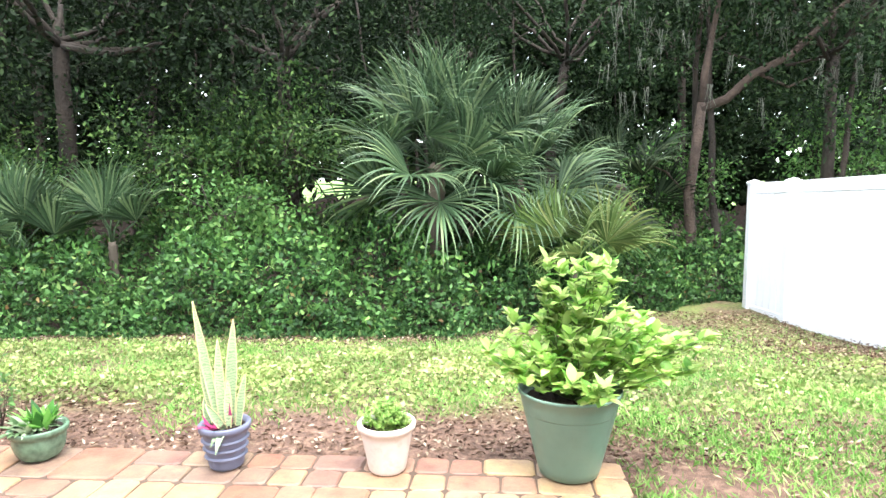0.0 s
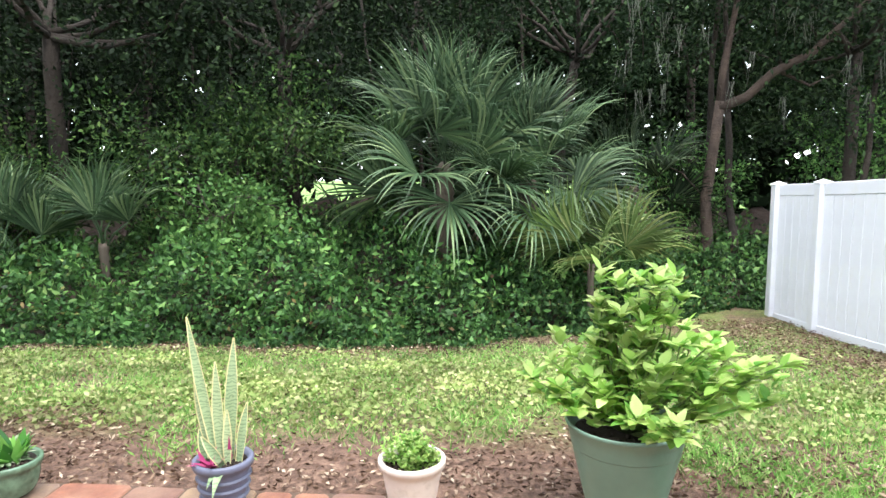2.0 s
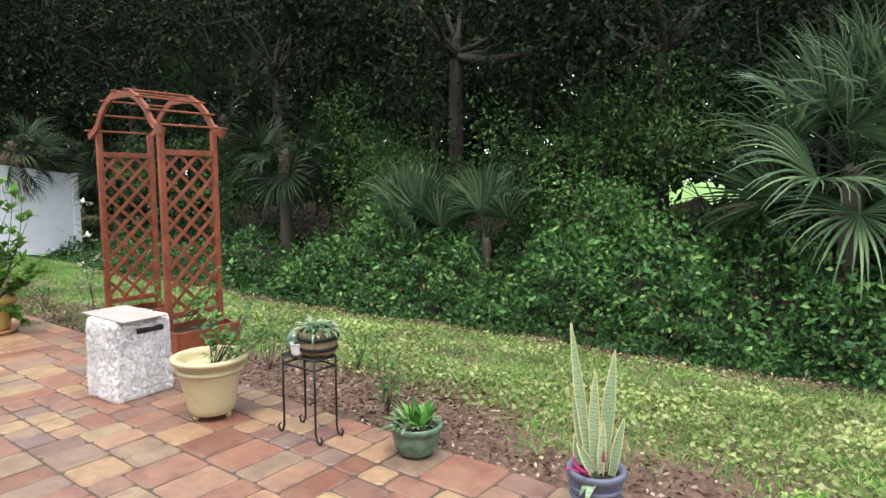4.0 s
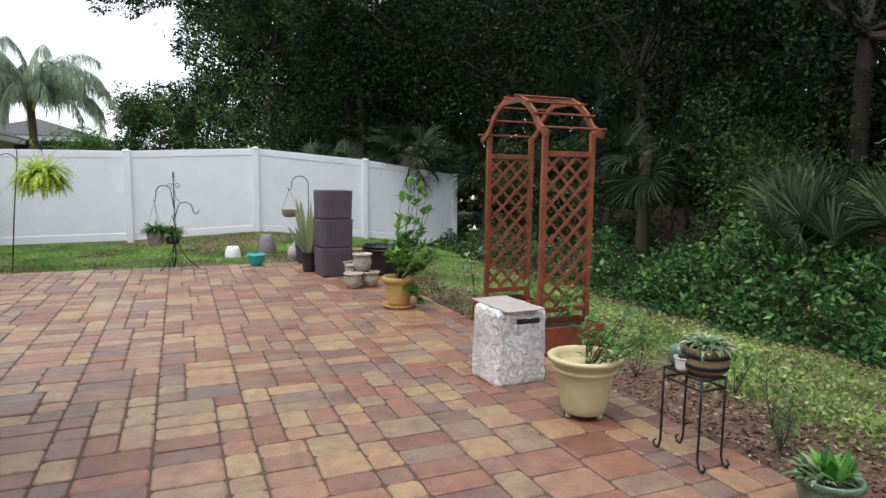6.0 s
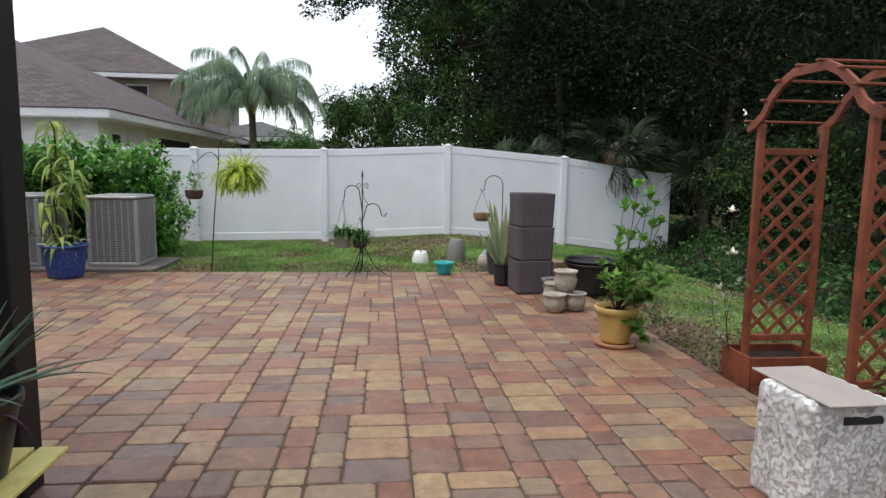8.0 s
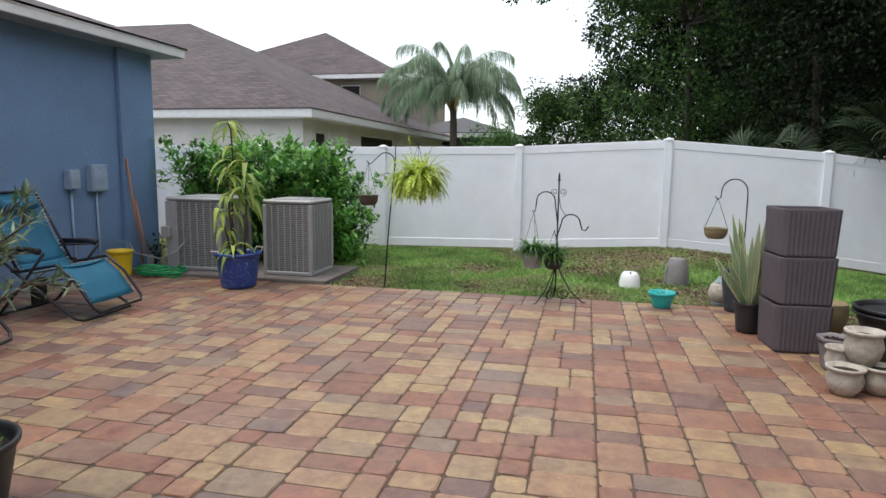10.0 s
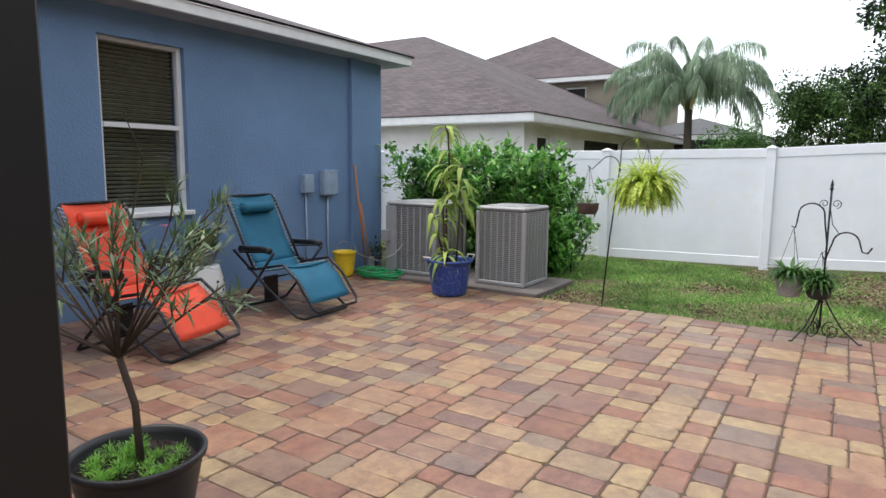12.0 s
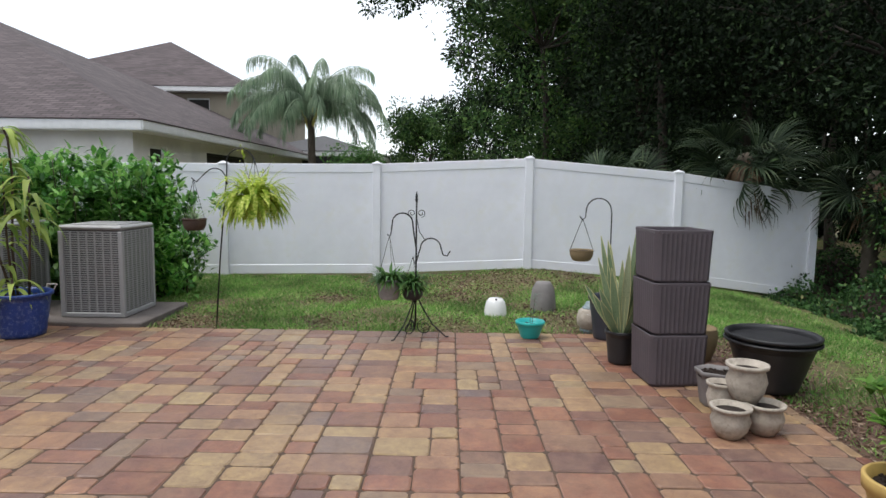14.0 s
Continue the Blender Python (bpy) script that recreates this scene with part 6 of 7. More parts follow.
def tripod_hook():
    x, y = -10.38, 0.58
    t = thing("shepherd_hook", x, y, 0, "black wrought iron plant hook on a scrolled three-legged base", "plant hook")
    part("pole", Geo().tube([(0, 0, 0.1), (0, 0, 1.33)], 0.009, 8), "iron", t)
    part("finial", Geo().lathe([(0.008, 1.31), (0.018, 1.33), (0.008, 1.345), (0.014, 1.36), (0.002, 1.41)], 12), "iron", t)
    for a in (80, 200, 320):
        c, s = math.cos(radians(a)), math.sin(radians(a))
        part("leg", Geo().tube([(0, 0, 0.42), (0.07 * c, 0.07 * s, 0.28), (0.17 * c, 0.17 * s, 0.12), (0.3 * c, 0.3 * s, 0.008), (0.33 * c, 0.33 * s, 0.01)], 0.007, 6), "iron", t)
        part("scroll", Geo().tube(spiral((0.09 * c, 0.09 * s, 0.09), 0.08, 1.5, 1.5, (c, s)), 0.005, 5), "iron", t)
    left = [(0, 0, 0.85), (0, -0.03, 1.05)] + arc((0, -0.135, 1.1), 0.1, 0, math.pi * 0.9, 12, (0, 1)) + [(0, -0.24, 1.04), (0, -0.25, 0.98), (0, -0.28, 0.99)]
    part("arm", Geo().tube(left, 0.007, 6), "iron", t)
    right = [(0, 0, 0.72), (0, 0.03, 0.83)] + arc((0, 0.14, 0.86), 0.1, math.pi, 0.1, 12, (0, 1)) + [(0, 0.26, 0.8), (0, 0.3, 0.79), (0, 0.33, 0.84)]
    part("arm", Geo().tube(right, 0.007, 6), "iron", t)
    for s in (-1, 1):
        part("scroll", Geo().tube(spiral((0, s * 0.045, 1.2), 0.04, -1.5, 1.4 * s), 0.004, 5), "iron", t)
        part("scroll", Geo().tube([(0, 0.005, 1.15), (0, 0.03, 1.02), (0, 0.08, 0.95)] if s > 0 else [(0, 0, 0.8), (0, -0.03, 0.76), (0, 0, 0.7)], 0.004, 5), "iron", t)
    h = hang_pot("hanging_tin", x, y - 0.26, 0.98, 0.36, 0.115, 0.2, "tin", "grey tin pot with leafy trailing plants, hung from the hook")
    part("leaves", spray(random.Random(41), (0, 0, 0.15), 0.09, 0.07, 170, 0.2, 0.034, Geo(), 0.9, 1.5), "bright", h, "trailing green leaves")
    h = hang_pot("hanging_bowl", x, y - 0.03, 0.78, 0.36, 0.1, 0.11, "black_plastic", "dark bowl with bushy green leaves, hung beside the pole")
    part("leaves", spray(random.Random(42), (0, 0, 0.1), 0.09, 0.09, 160, 0.18, 0.034, Geo(), 0.9, 1.4), "bright", h, "bushy green leaves")


def crook_by_pots():
    x, y = -11.1, 2.64
    t = thing("crook_pole", x, y, -0.05, "thin black crook stuck in the lawn behind the pots", "plant hook")
    part("pole", Geo().tube([(0, 0, 0), (0, 0, 1.25)] + arc((0, -0.14, 1.27), 0.135, 0, math.pi, 14, (0, 1)) + [(0, -0.28, 1.2), (0, -0.31, 1.17), (0, -0.34, 1.21)], 0.007, 6), "iron", t)
    h = thing("coir_basket", x, y - 0.31, 0.68, "small round brown coir bowl hanging by thin chains", "hanging basket")
    part("basket", pot_geo(0.125, 0.09, 0.12, rim=0.004, lip=0.012, bulge=0.012), "woven", h, "brown coir lining")
    part("soil", soil_geo(0.11, 0.1, 5), "soil", h)
    part("hanger", Geo().tube([(0, -0.13, 0.1), (0, 0, 0.46)], 0.003, 4).tube([(0, 0.13, 0.1), (0, 0, 0.46)], 0.003, 4), "iron", h)


def fern_pole():
    x, y = -10.7, -1.5
    t = thing("fern_crook", x, y, -0.05, "leaning thin black double crook holding two baskets", "plant hook")
    part("pole", Geo().tube([(0, 0, 0), (0, 0.06, 0.8), (0, 0.14, 1.6)], 0.008, 6), "iron", t)
    part("arm", Geo().tube([(0, 0.13, 1.5)] + arc((0, 0.02, 1.55), 0.11, 0.2, math.pi * 0.75, 10, (0, 1)) + [(0, -0.11, 1.58), (0, -0.17, 1.52), (0, -0.22, 1.56)], 0.006, 6), "iron", t)
    part("arm", Geo().tube([(0, 0.14, 1.5)] + arc((0, 0.28, 1.72), 0.14, math.pi, 0.1, 10, (0, 1)) + [(0, 0.43, 1.7)], 0.006, 6), "iron", t)
    h = hang_pot("small_basket", x, y - 0.2, 1.5, 0.98, 0.115, 0.12, "stem", "small coir basket with a spidery grass plant")
    part("leaves", spray(random.Random(44), (0, 0, 0.1), 0.06, 0.02, 60, 0.17, 0.009, Geo(), 1.2, 1.2), "snake", h, "thin arching leaves")
    part("runners", Geo().tube([(0.05, 0.05, 0.08), (0.1, 0.08, -0.1), (0.09, 0.07, -0.35)], 0.002, 4).tube([(0.02, -0.08, 0.08), (0.05, -0.13, -0.2), (0.05, -0.12, -0.42)], 0.002, 4), "stem", h, "hanging runners")
    for q in ((0.09, 0.07, -0.36), (0.05, -0.12, -0.43), (0.1, 0.08, -0.12), (0.05, -0.1, -0.2)):
        part("plantlet", spray(random.Random(int(q[2] * -100)), q, 0.01, 0.01, 14, 0.09, 0.01, Geo(), 0.2), "vine", h)
    h = hang_pot("hanging_fern", x, y + 0.42, 1.72, 1.2, 0.12, 0.13, "black_plastic", "big yellow-green fern overflowing its dark hanging pot")
    g = Geo()
    rng = random.Random(45)
    for i in range(260):
        a, e = rng.uniform(0, 6.283), rng.uniform(-0.5, 1.4)
        d = Vector((math.cos(a) * math.cos(e), math.sin(a) * math.cos(e), math.sin(e)))
        L = rng.uniform(0.28, 0.46)
        p = Vector((0.09 * math.cos(a), 0.09 * math.sin(a), 0.12))
        droop = rng.uniform(0.06, 0.2)
        for k in range(18):
            side = d.cross(Vector((0, 0, 1)))
            side = side.normalized() if side.length > 0.01 else Vector((1, 0, 0))
            w = 0.024 * math.sin(math.pi * min(1, (k + 1.5) / 19)) + 0.002
            step = d * L / 18
            for s in (-1, 1):
                g.add([p, p + step * 0.2 + side * s * w, p + step * 0.95 + side * s * w * 0.85 - Vector((0, 0, 0.004)), p + step * 0.8], [(0, 1, 2, 3)], True)
            d = (d + Vector((0, 0, -droop))).normalized()
            p = p + step
    part("fronds", g, "fern", h, "feathery yellow-green fronds")
    shrub(h, 46, (0, 0, 0.2), [(0.02, -0.12, 0.62), (0.03, 0.2, 0.5)], 20, 0.05, 0.02, "fern", 0.003, spread=0.03, name="tall_fronds")


def condenser(x, y, w, d, label, side_box=False):
    t = thing("air_conditioner", x, y, 0.05, label, "air conditioner", "condenser units")
    h = 0.93
    part("coil", Geo().box((0, 0, h / 2), (w - 0.06, d - 0.06, h - 0.04)), "ac_dark", t, "dark condenser fins")
    part("top", Geo().box((0, 0, h + 0.005), (w, d, 0.05), ch=0.018).box((0, 0, h + 0.035), (w * 0.75, d * 0.75, 0.012), ch=0.005), "ac_metal", t, "grey steel top")
    part("base_pan", Geo().box((0, 0, 0.025), (w, d, 0.05), ch=0.008), "ac_metal", t)
    for sx in (-1, 1):
        for sy in (-1, 1):
            part("corner_post", Geo().box((sx * (w / 2 - 0.025), sy * (d / 2 - 0.025), h / 2), (0.05, 0.05, h - 0.06), ch=0.008), "ac_metal", t)
            part("foot", Geo().box((sx * (w / 2 - 0.06), sy * (d / 2 - 0.06), -0.0125), (0.06, 0.06, 0.025)), "black_plastic", t)
    louvre = Geo().box((0, 0, 0), (0.01, d - 0.1, 0.011)).mesh("louvre", M["ac_metal"])
    louvre2 = Geo().box((0, 0, 0), (w - 0.1, 0.01, 0.011)).mesh("louvre", M["ac_metal"])
    g = Geo()
    for s in (-1, 1):
        for i in range(1, 7):
            k = -1 + 2 * i / 7
            g.box((s * (w / 2 - 0.014), k * (d / 2 - 0.04), h / 2), (0.008, 0.016, h - 0.08))
            g.box((k * (w / 2 - 0.04), s * (d / 2 - 0.014), h / 2), (0.016, 0.008, h - 0.08))
    part("grille", g, "ac_metal", t, "upright grey grille bars")
    z = 0.07
    while z < h - 0.03:
        for s in (-1, 1):
            o = part("louvre", louvre, None, t)
            o.location = (s * (w / 2 - 0.018), 0, z)
            o = part("louvre", louvre2, None, t)
            o.location = (0, s * (d / 2 - 0.018), z)
        z += 0.0235
    if side_box:
        part("service_panel", Geo().box((w / 2 - 0.012, -d / 2 + 0.08, h / 2), (0.03, 0.17, h - 0.05), ch=0.006), "ac_metal", t, "plain grey service panel")
        part("switch_box", Geo().box((w / 2 + 0.04, -d / 2 + 0.03, 0.5), (0.07, 0.12, 0.15), ch=0.006), "ac_metal", t)
    return t


def ac_corner():
    tagged(new("slab", Geo().box((-11.1, -3.55, -0.005), (1.15, 2.7, 0.1), ch=0.01).mesh("slab", M["concrete"])), "damp concrete slab under the condensers", "slab")
    condenser(-11.08, -2.8, 0.7, 0.67, "grey air conditioning condenser with louvred sides on a slab")
    condenser(-11.15, -4.15, 0.8, 0.8, "older grey condenser with a service panel, beside the wall", True)
    t = thing("hedge", -12.5, -3.35, -0.05, "bushy glossy green hedge behind the condensers", "hedge")
    rng = np.random.default_rng(31)
    s = Geo()
    cs = []
    for i in range(70):
        y = rng.uniform(-2.0, 0.78)
        x = rng.normal() * 0.28
        hh = (1.7 if y < 0.5 else 1.3) * rng.uniform(0.82, 1.06)
        s.tube([(x * 0.5, y, 0), (x, y, hh * 0.5), (x * 1.3, y + rng.normal() * 0.08, hh)], 0.012, 5, 0.004)
        for k in range(8):
            cs.append((x * (0.8 + 0.1 * k) + rng.normal() * 0.14, y + rng.normal() * 0.14, hh * (0.15 + 0.12 * k)))
    part("branching_stem", s, "stem", t)
    g = Geo()
    rg = random.Random(4)
    for c in cs:
        for _ in range(30):
            d = (rg.gauss(0.25, 0.8), rg.gauss(0, 0.8), rg.gauss(0.9, 0.5))
            g.blade((c[0] + rg.gauss(0, 0.07), c[1] + rg.gauss(0, 0.07), c[2] + rg.gauss(0, 0.07)), d, (0, 0, 1), rg.uniform(0.1, 0.16), 0.06, bend=0.6, seg=3, fold=0.3, taper=0.7)
    part("leaves", g, "hedge", t, "glossy pointed leaves")
    # blue bucket with dracaena
    t = potted("blue_bucket", -10.15, -3.15, 0, 0.255, 0.2, 0.42, "blue_bucket", "scuffed blue plastic tub with a leaning dracaena", "tub", soil=0.85, rim=0.02, lip=0.04, body_label="scuffed blue plastic tub")
    for s in (-1, 1):
        a = radians(62)
        c, q = -math.sin(a) * s * 0.3, math.cos(a) * s * 0.3
        part("handle", Geo().tube([(c * 0.9, q * 0.9 - 0.04, 0.39), (c, q - 0.045, 0.45), (c, q + 0.045, 0.45), (c * 0.9, q * 0.9 + 0.04, 0.39)], 0.009, 6), "white_pot", t, "white rope handle")
    g, s = Geo(), Geo()
    rng = random.Random(17)
    canes = [[(-0.05, -0.05, 0.34), (-0.1, -0.12, 0.8), (-0.1, -0.08, 1.5), (-0.02, -0.05, 1.85), (0, -0.08, 1.95)], [(0.05, -0.02, 0.34), (0.02, -0.08, 0.9), (0.0, -0.1, 1.45)], [(0.02, 0.1, 0.34), (0.05, 0.16, 1.0), (0.0, 0.14, 1.5)], [(0, -0.06, 0.34), (0.05, -0.2, 0.95)], [(0.08, 0.0, 0.34), (0.1, 0.0, 0.55)]]
    for k, c in enumerate(canes):
        s.tube(c, 0.014, 6, 0.009)
        for lv in range(22 if k < 3 else 10):
            u = rng.uniform(0.45, 1.0)
            i = min(int(u * (len(c) - 1)), len(c) - 2)
            p = Vector(c[i]).lerp(Vector(c[i + 1]), u * (len(c) - 1) - i)
            a = rng.uniform(0, 6.28)
            g.blade(p, (math.cos(a), math.sin(a), rng.uniform(0.2, 1.2)), (0, 0, 1), rng.uniform(0.28, 0.46), 0.06, bend=rng.uniform(2.0, 3.4), seg=6, fold=0.3)
    part("cane", s, "stem", t, "thin bare canes")
    part("leaves", g, "drac", t, "long drooping yellow-green leaves")


def wall_things():
    y = WY
    for x, z, w, h, lab in ((-10.03, 1.24, 0.16, 0.24, "small grey-blue electrical switch box on the wall"), (-10.44, 1.25, 0.27, 0.34, "grey-blue electrical disconnect box on the wall")):
        t = thing("electrical_box", x, y, z, lab, "electrical box")
        part("case", Geo().box((0, 0.05, 0), (w, 0.1, h), ch=0.008), "grey_box", t)
        part("cover", Geo().box((0, 0.104, -0.01), (w * 0.88, 0.008, h * 0.8), ch=0.002), "grey_box", t)
        part("conduit", Geo().tube([(0, 0.025, -h / 2), (0, 0.025, -z)], 0.014, 8), "grey_box", t, "painted conduit")
        part("hinge", Geo().box((0, 0.11, h / 2 - 0.05), (0.03, 0.01, 0.02)), "ac_metal", t)
    t = thing("broom", -10.95, y + 0.2, 0, "orange wooden-handled tool leaning on the blue wall", "garden tool")
    part("pole", Geo().tube([(0.05, 0.12, 0.0), (0.0, -0.12, 1.5)], 0.014, 8), "wood_handle", t, "orange wooden pole")
    t = thing("shovel", -10.85, y + 0.35, 0, "small dark trowel-headed tool beside the broom", "garden tool")
    part("pole", Geo().tube([(0.0, 0.1, 0.05), (-0.12, -0.18, 0.95)], 0.011, 8), "wood_handle", t)
    part("head", Geo().box((0, 0.11, 0.1), (0.12, 0.02, 0.22), ch=0.006), "ac_metal", t)
    t = thing("yellow_bucket", -10.35, -4.95, 0, "small yellow plastic bucket beside the blue wall", "bucket")
    part("bucket", pot_geo(0.15, 0.12, 0.34, rim=0.008), "yellow_plastic", t)
    part("handle", Geo().tube(arc((0, 0, 0.32), 0.15, 0, math.pi, 12, (0, 1)), 0.004, 5), "ac_metal", t)
    t = thing("garden_hose", -10.55, -4.5, 0.0, "tangled bright green garden hose on the pavers", "hose")
    rng = random.Random(23)
    pts = []
    for i in range(150):
        a = i * 0.33
        r = 0.16 + 0.08 * math.sin(i * 0.21)
        pts.append((r * math.cos(a) + 0.05 * math.sin(i * 0.1), 1.5 * r * math.sin(a), 0.015 + 0.0006 * i + 0.01 * math.sin(i * 1.3)))
    part("hose", Geo().tube(pts, 0.011, 6), "green_hose", t)
    t = thing("grey_hose", -10.75, -4.6, 0.0, "thin pale hose looping from the wall to the condenser", "hose")
    part("hose", Geo().tube([(-0.2, -0.7, 0.35), (0.05, -0.4, 0.25), (0.1, 0.0, 0.2), (0.1, 0.25, 0.3), (-0.1, 0.35, 0.5)], 0.009, 6), "ac_metal", t)
    t = thing("wall_weeds", -11.2, -5.1, 0, "straggly green weeds at the foot of the wall", "weeds")
    shrub(t, 71, (0, 0, 0), dome_tips(71, 16, (0, 0.05, 0.2), 0.3, 0.15, 0.25, 0), 12, 0.06, 0.03, "vine", 0.003)
    # ceramic stool with a pot on it
    t = thing("garden_stool", -7.9, -4.62, 0, "pierced white ceramic garden stool beside the blue wall", "stool")
    part("body", Geo().lathe([(0.14, 0), (0.155, 0.02), (0.19, 0.15), (0.2, 0.25), (0.19, 0.35), (0.155, 0.47), (0.15, 0.49), (0.1, 0.495)], 36), "white_glaze", t)
    for k in range(10):
        for z, r in ((0.16, 0.194), (0.25, 0.202), (0.34, 0.194)):
            a = 2 * math.pi * k / 10 + z * 3
            # each piercing is a dark disc, painted for the shade within
            part("hole", Geo().tube([((r - 0.01) * math.cos(a), (r - 0.01) * math.sin(a), z), ((r + 0.001) * math.cos(a), (r + 0.001) * math.sin(a), z)], 0.014, 10), "dark", t)
    t = potted("bowl_pot", -7.9, -4.62, 0.5, 0.15, 0.09, 0.16, "slate_pot", "dark bowl of broad green leaves on the white stool", soil=0.85, rim=0.01)
    part("leaves", spray(random.Random(51), (0, 0, 0.12), 0.12, 0.12, 130, 0.24, 0.045, Geo(), 1.2, 0.8), "bright", t, "broad bright green leaves")


def recliner(x, y, rz, cloth, label):
    """Zero-gravity chair; it faces along +y of its own frame."""
    t = thing("reclining_chair", x, y, 0, label, "reclining chair", "reclining chairs", rz)
    W = 0.33
    seat = [(-0.08, 0.5), (-0.02, 0.42), (0.38, 0.5)]
    back = [(-0.08, 0.48), (-0.22, 0.72), (-0.42, 1.16)]
    leg = [(0.36, 0.5), (0.53, 0.37), (0.68, 0.17)]

    def panel(name, pts, w, lab, sag=0.02):
        n, m = 8, 6
        v, f = [], []
        P = []
        for i in range(n + 1):
            u = i / n * (len(pts) - 1)
            k = min(int(u), len(pts) - 2)
            P.append(Vector((0, *pts[k])).lerp(Vector((0, *pts[k + 1])), u - k))
        for side in (0, 1):
            for i, p in enumerate(P):
                dd = P[min(i + 1, n)] - P[max(i - 1, 0)]
                nn = Vector((0, -dd.z, dd.y)).normalized()
                for j in range(m + 1):
                    s = -1 + 2 * j / m
                    q = p + Vector((s * w, 0, 0)) - nn * (sag * (1 - s * s) + 0.006 * side)
                    v.append(tuple(q))
        a = (n + 1) * (m + 1)
        for i in range(n):
            for j in range(m):
                q = i * (m + 1) + j
                f.append((q, q + 1, q + m + 2, q + m + 1))
                f.append((a + q + m + 1, a + q + m + 2, a + q + 1, a + q))
        ring = [i * (m + 1) for i in range(n + 1)] + [n * (m + 1) + j for j in range(1, m + 1)] + [i * (m + 1) + m for i in range(n - 1, -1, -1)] + [j for j in range(m - 1, 0, -1)]
        for i in range(len(ring)):
            p, q = ring[i], ring[(i + 1) % len(ring)]
            f.append((p, q, a + q, a + p))
        return part(name, Geo().add(v, f), cloth, t, lab)
    panel("backrest", back[::-1], W - 0.045, "laced mesh backrest")
    panel("seat", seat, W - 0.045, "laced mesh seat")
    panel("leg_rest", leg, W - 0.045, "laced mesh leg rest")
    part("pillow", Geo().tube([(-0.2, -0.335, 1.04), (-0.17, -0.33, 1.04), (0.17, -0.33, 1.04), (0.2, -0.335, 1.04)], 0.055, 14), cloth, t, "padded head pillow")

    def rail(name, pts, r=0.014, lab=""):
        return part(name, Geo().tube(pts, r, 8), "frame_metal", t, lab)
    b = back[-1]
    rail("back_frame", [(-W, -0.05, 0.44), (-W, -0.2, 0.72), (-W, b[0], b[1] - 0.04), (-W + 0.04, b[0] - 0.015, b[1]), (W - 0.04, b[0] - 0.015, b[1]), (W, b[0], b[1] - 0.04), (W, -0.2, 0.72), (W, -0.05, 0.44)])
    rail("leg_frame", [(-W, -0.05, 0.44), (-W, 0.36, 0.52), (-W, 0.54, 0.38), (-W, 0.72, 0.14), (-W + 0.04, 0.75, 0.09), (W - 0.04, 0.75, 0.09), (W, 0.72, 0.14), (W, 0.54, 0.38), (W, 0.36, 0.52), (W, -0.05, 0.44)])
    o = W + 0.025
    rail("front_leg_frame", [(-o, -0.3, 0.62), (-o, 0.1, 0.32), (-o, 0.55, 0.03), (-o + 0.04, 0.6, 0.012), (o - 0.04, 0.6, 0.012), (o, 0.55, 0.03), (o, 0.1, 0.32), (o, -0.3, 0.62)])
    rail("rear_leg_frame", [(-o + 0.01, 0.25, 0.63), (-o + 0.01, 0.0, 0.33), (-o + 0.01, -0.28, 0.03), (-o + 0.05, -0.32, 0.012), (o - 0.05, -0.32, 0.012), (o - 0.01, -0.28, 0.03), (o - 0.01, 0.0, 0.33), (o - 0.01, 0.25, 0.63)])
    rail("crossbar", [(-o, 0.06, 0.35), (o, 0.06, 0.35)], 0.009)
    for s in (-1, 1):
        part("armrest", Geo().tube([(s * (W + 0.035), -0.2, 0.64), (s * (W + 0.035), -0.08, 0.652), (s * (W + 0.035), 0.12, 0.66), (s * (W + 0.035), 0.22, 0.645)], 0.026, 12, 0.032).box((s * (W + 0.035), 0.01, 0.672), (0.062, 0.4, 0.014), ch=0.006), "frame_metal", t, "dark plastic armrest")
        rail("side_tube", [(s * (W + 0.01), -0.24, 0.6), (s * (W + 0.01), 0.2, 0.635)], 0.009)
        part("lock_knob", Geo().tube([(s * (W + 0.02), -0.06, 0.46), (s * (W + 0.055), -0.06, 0.46)], 0.022, 10), "frame_metal", t)
        g = Geo()
        for pts, dz in ((back, 0), (leg, 0), (seat, 0)):
            for (a0, a1), (b0, b1) in zip(pts, pts[1:]):
                k = max(2, int(math.hypot(b0 - a0, b1 - a1) / 0.035))
                for i in range(k):
                    p0, p1 = i / k, (i + 0.5) / k
                    g.tube([(s * (W - 0.045), a0 + (b0 - a0) * p0, a1 + (b1 - a1) * p0), (s * W, a0 + (b0 - a0) * p1, a1 + (b1 - a1) * p1)], 0.003, 4)
        part("lacing", g, "white_pot", t, "pale elastic lacing", kind="stuff")
    part("cup_tray", Geo().box((-0.1, -0.26, 0.17), (0.2, 0.02, 0.26), ch=0.006), "frame_metal", t)
    return t


def chairs():
    recliner(-8.55, -4.22, 2, "teal_cloth", "teal mesh reclining garden chair with a dark tubular frame")
    recliner(-6.9, -4.12, 14, "red_cloth", "orange-red mesh reclining garden chair with a dark tubular frame")


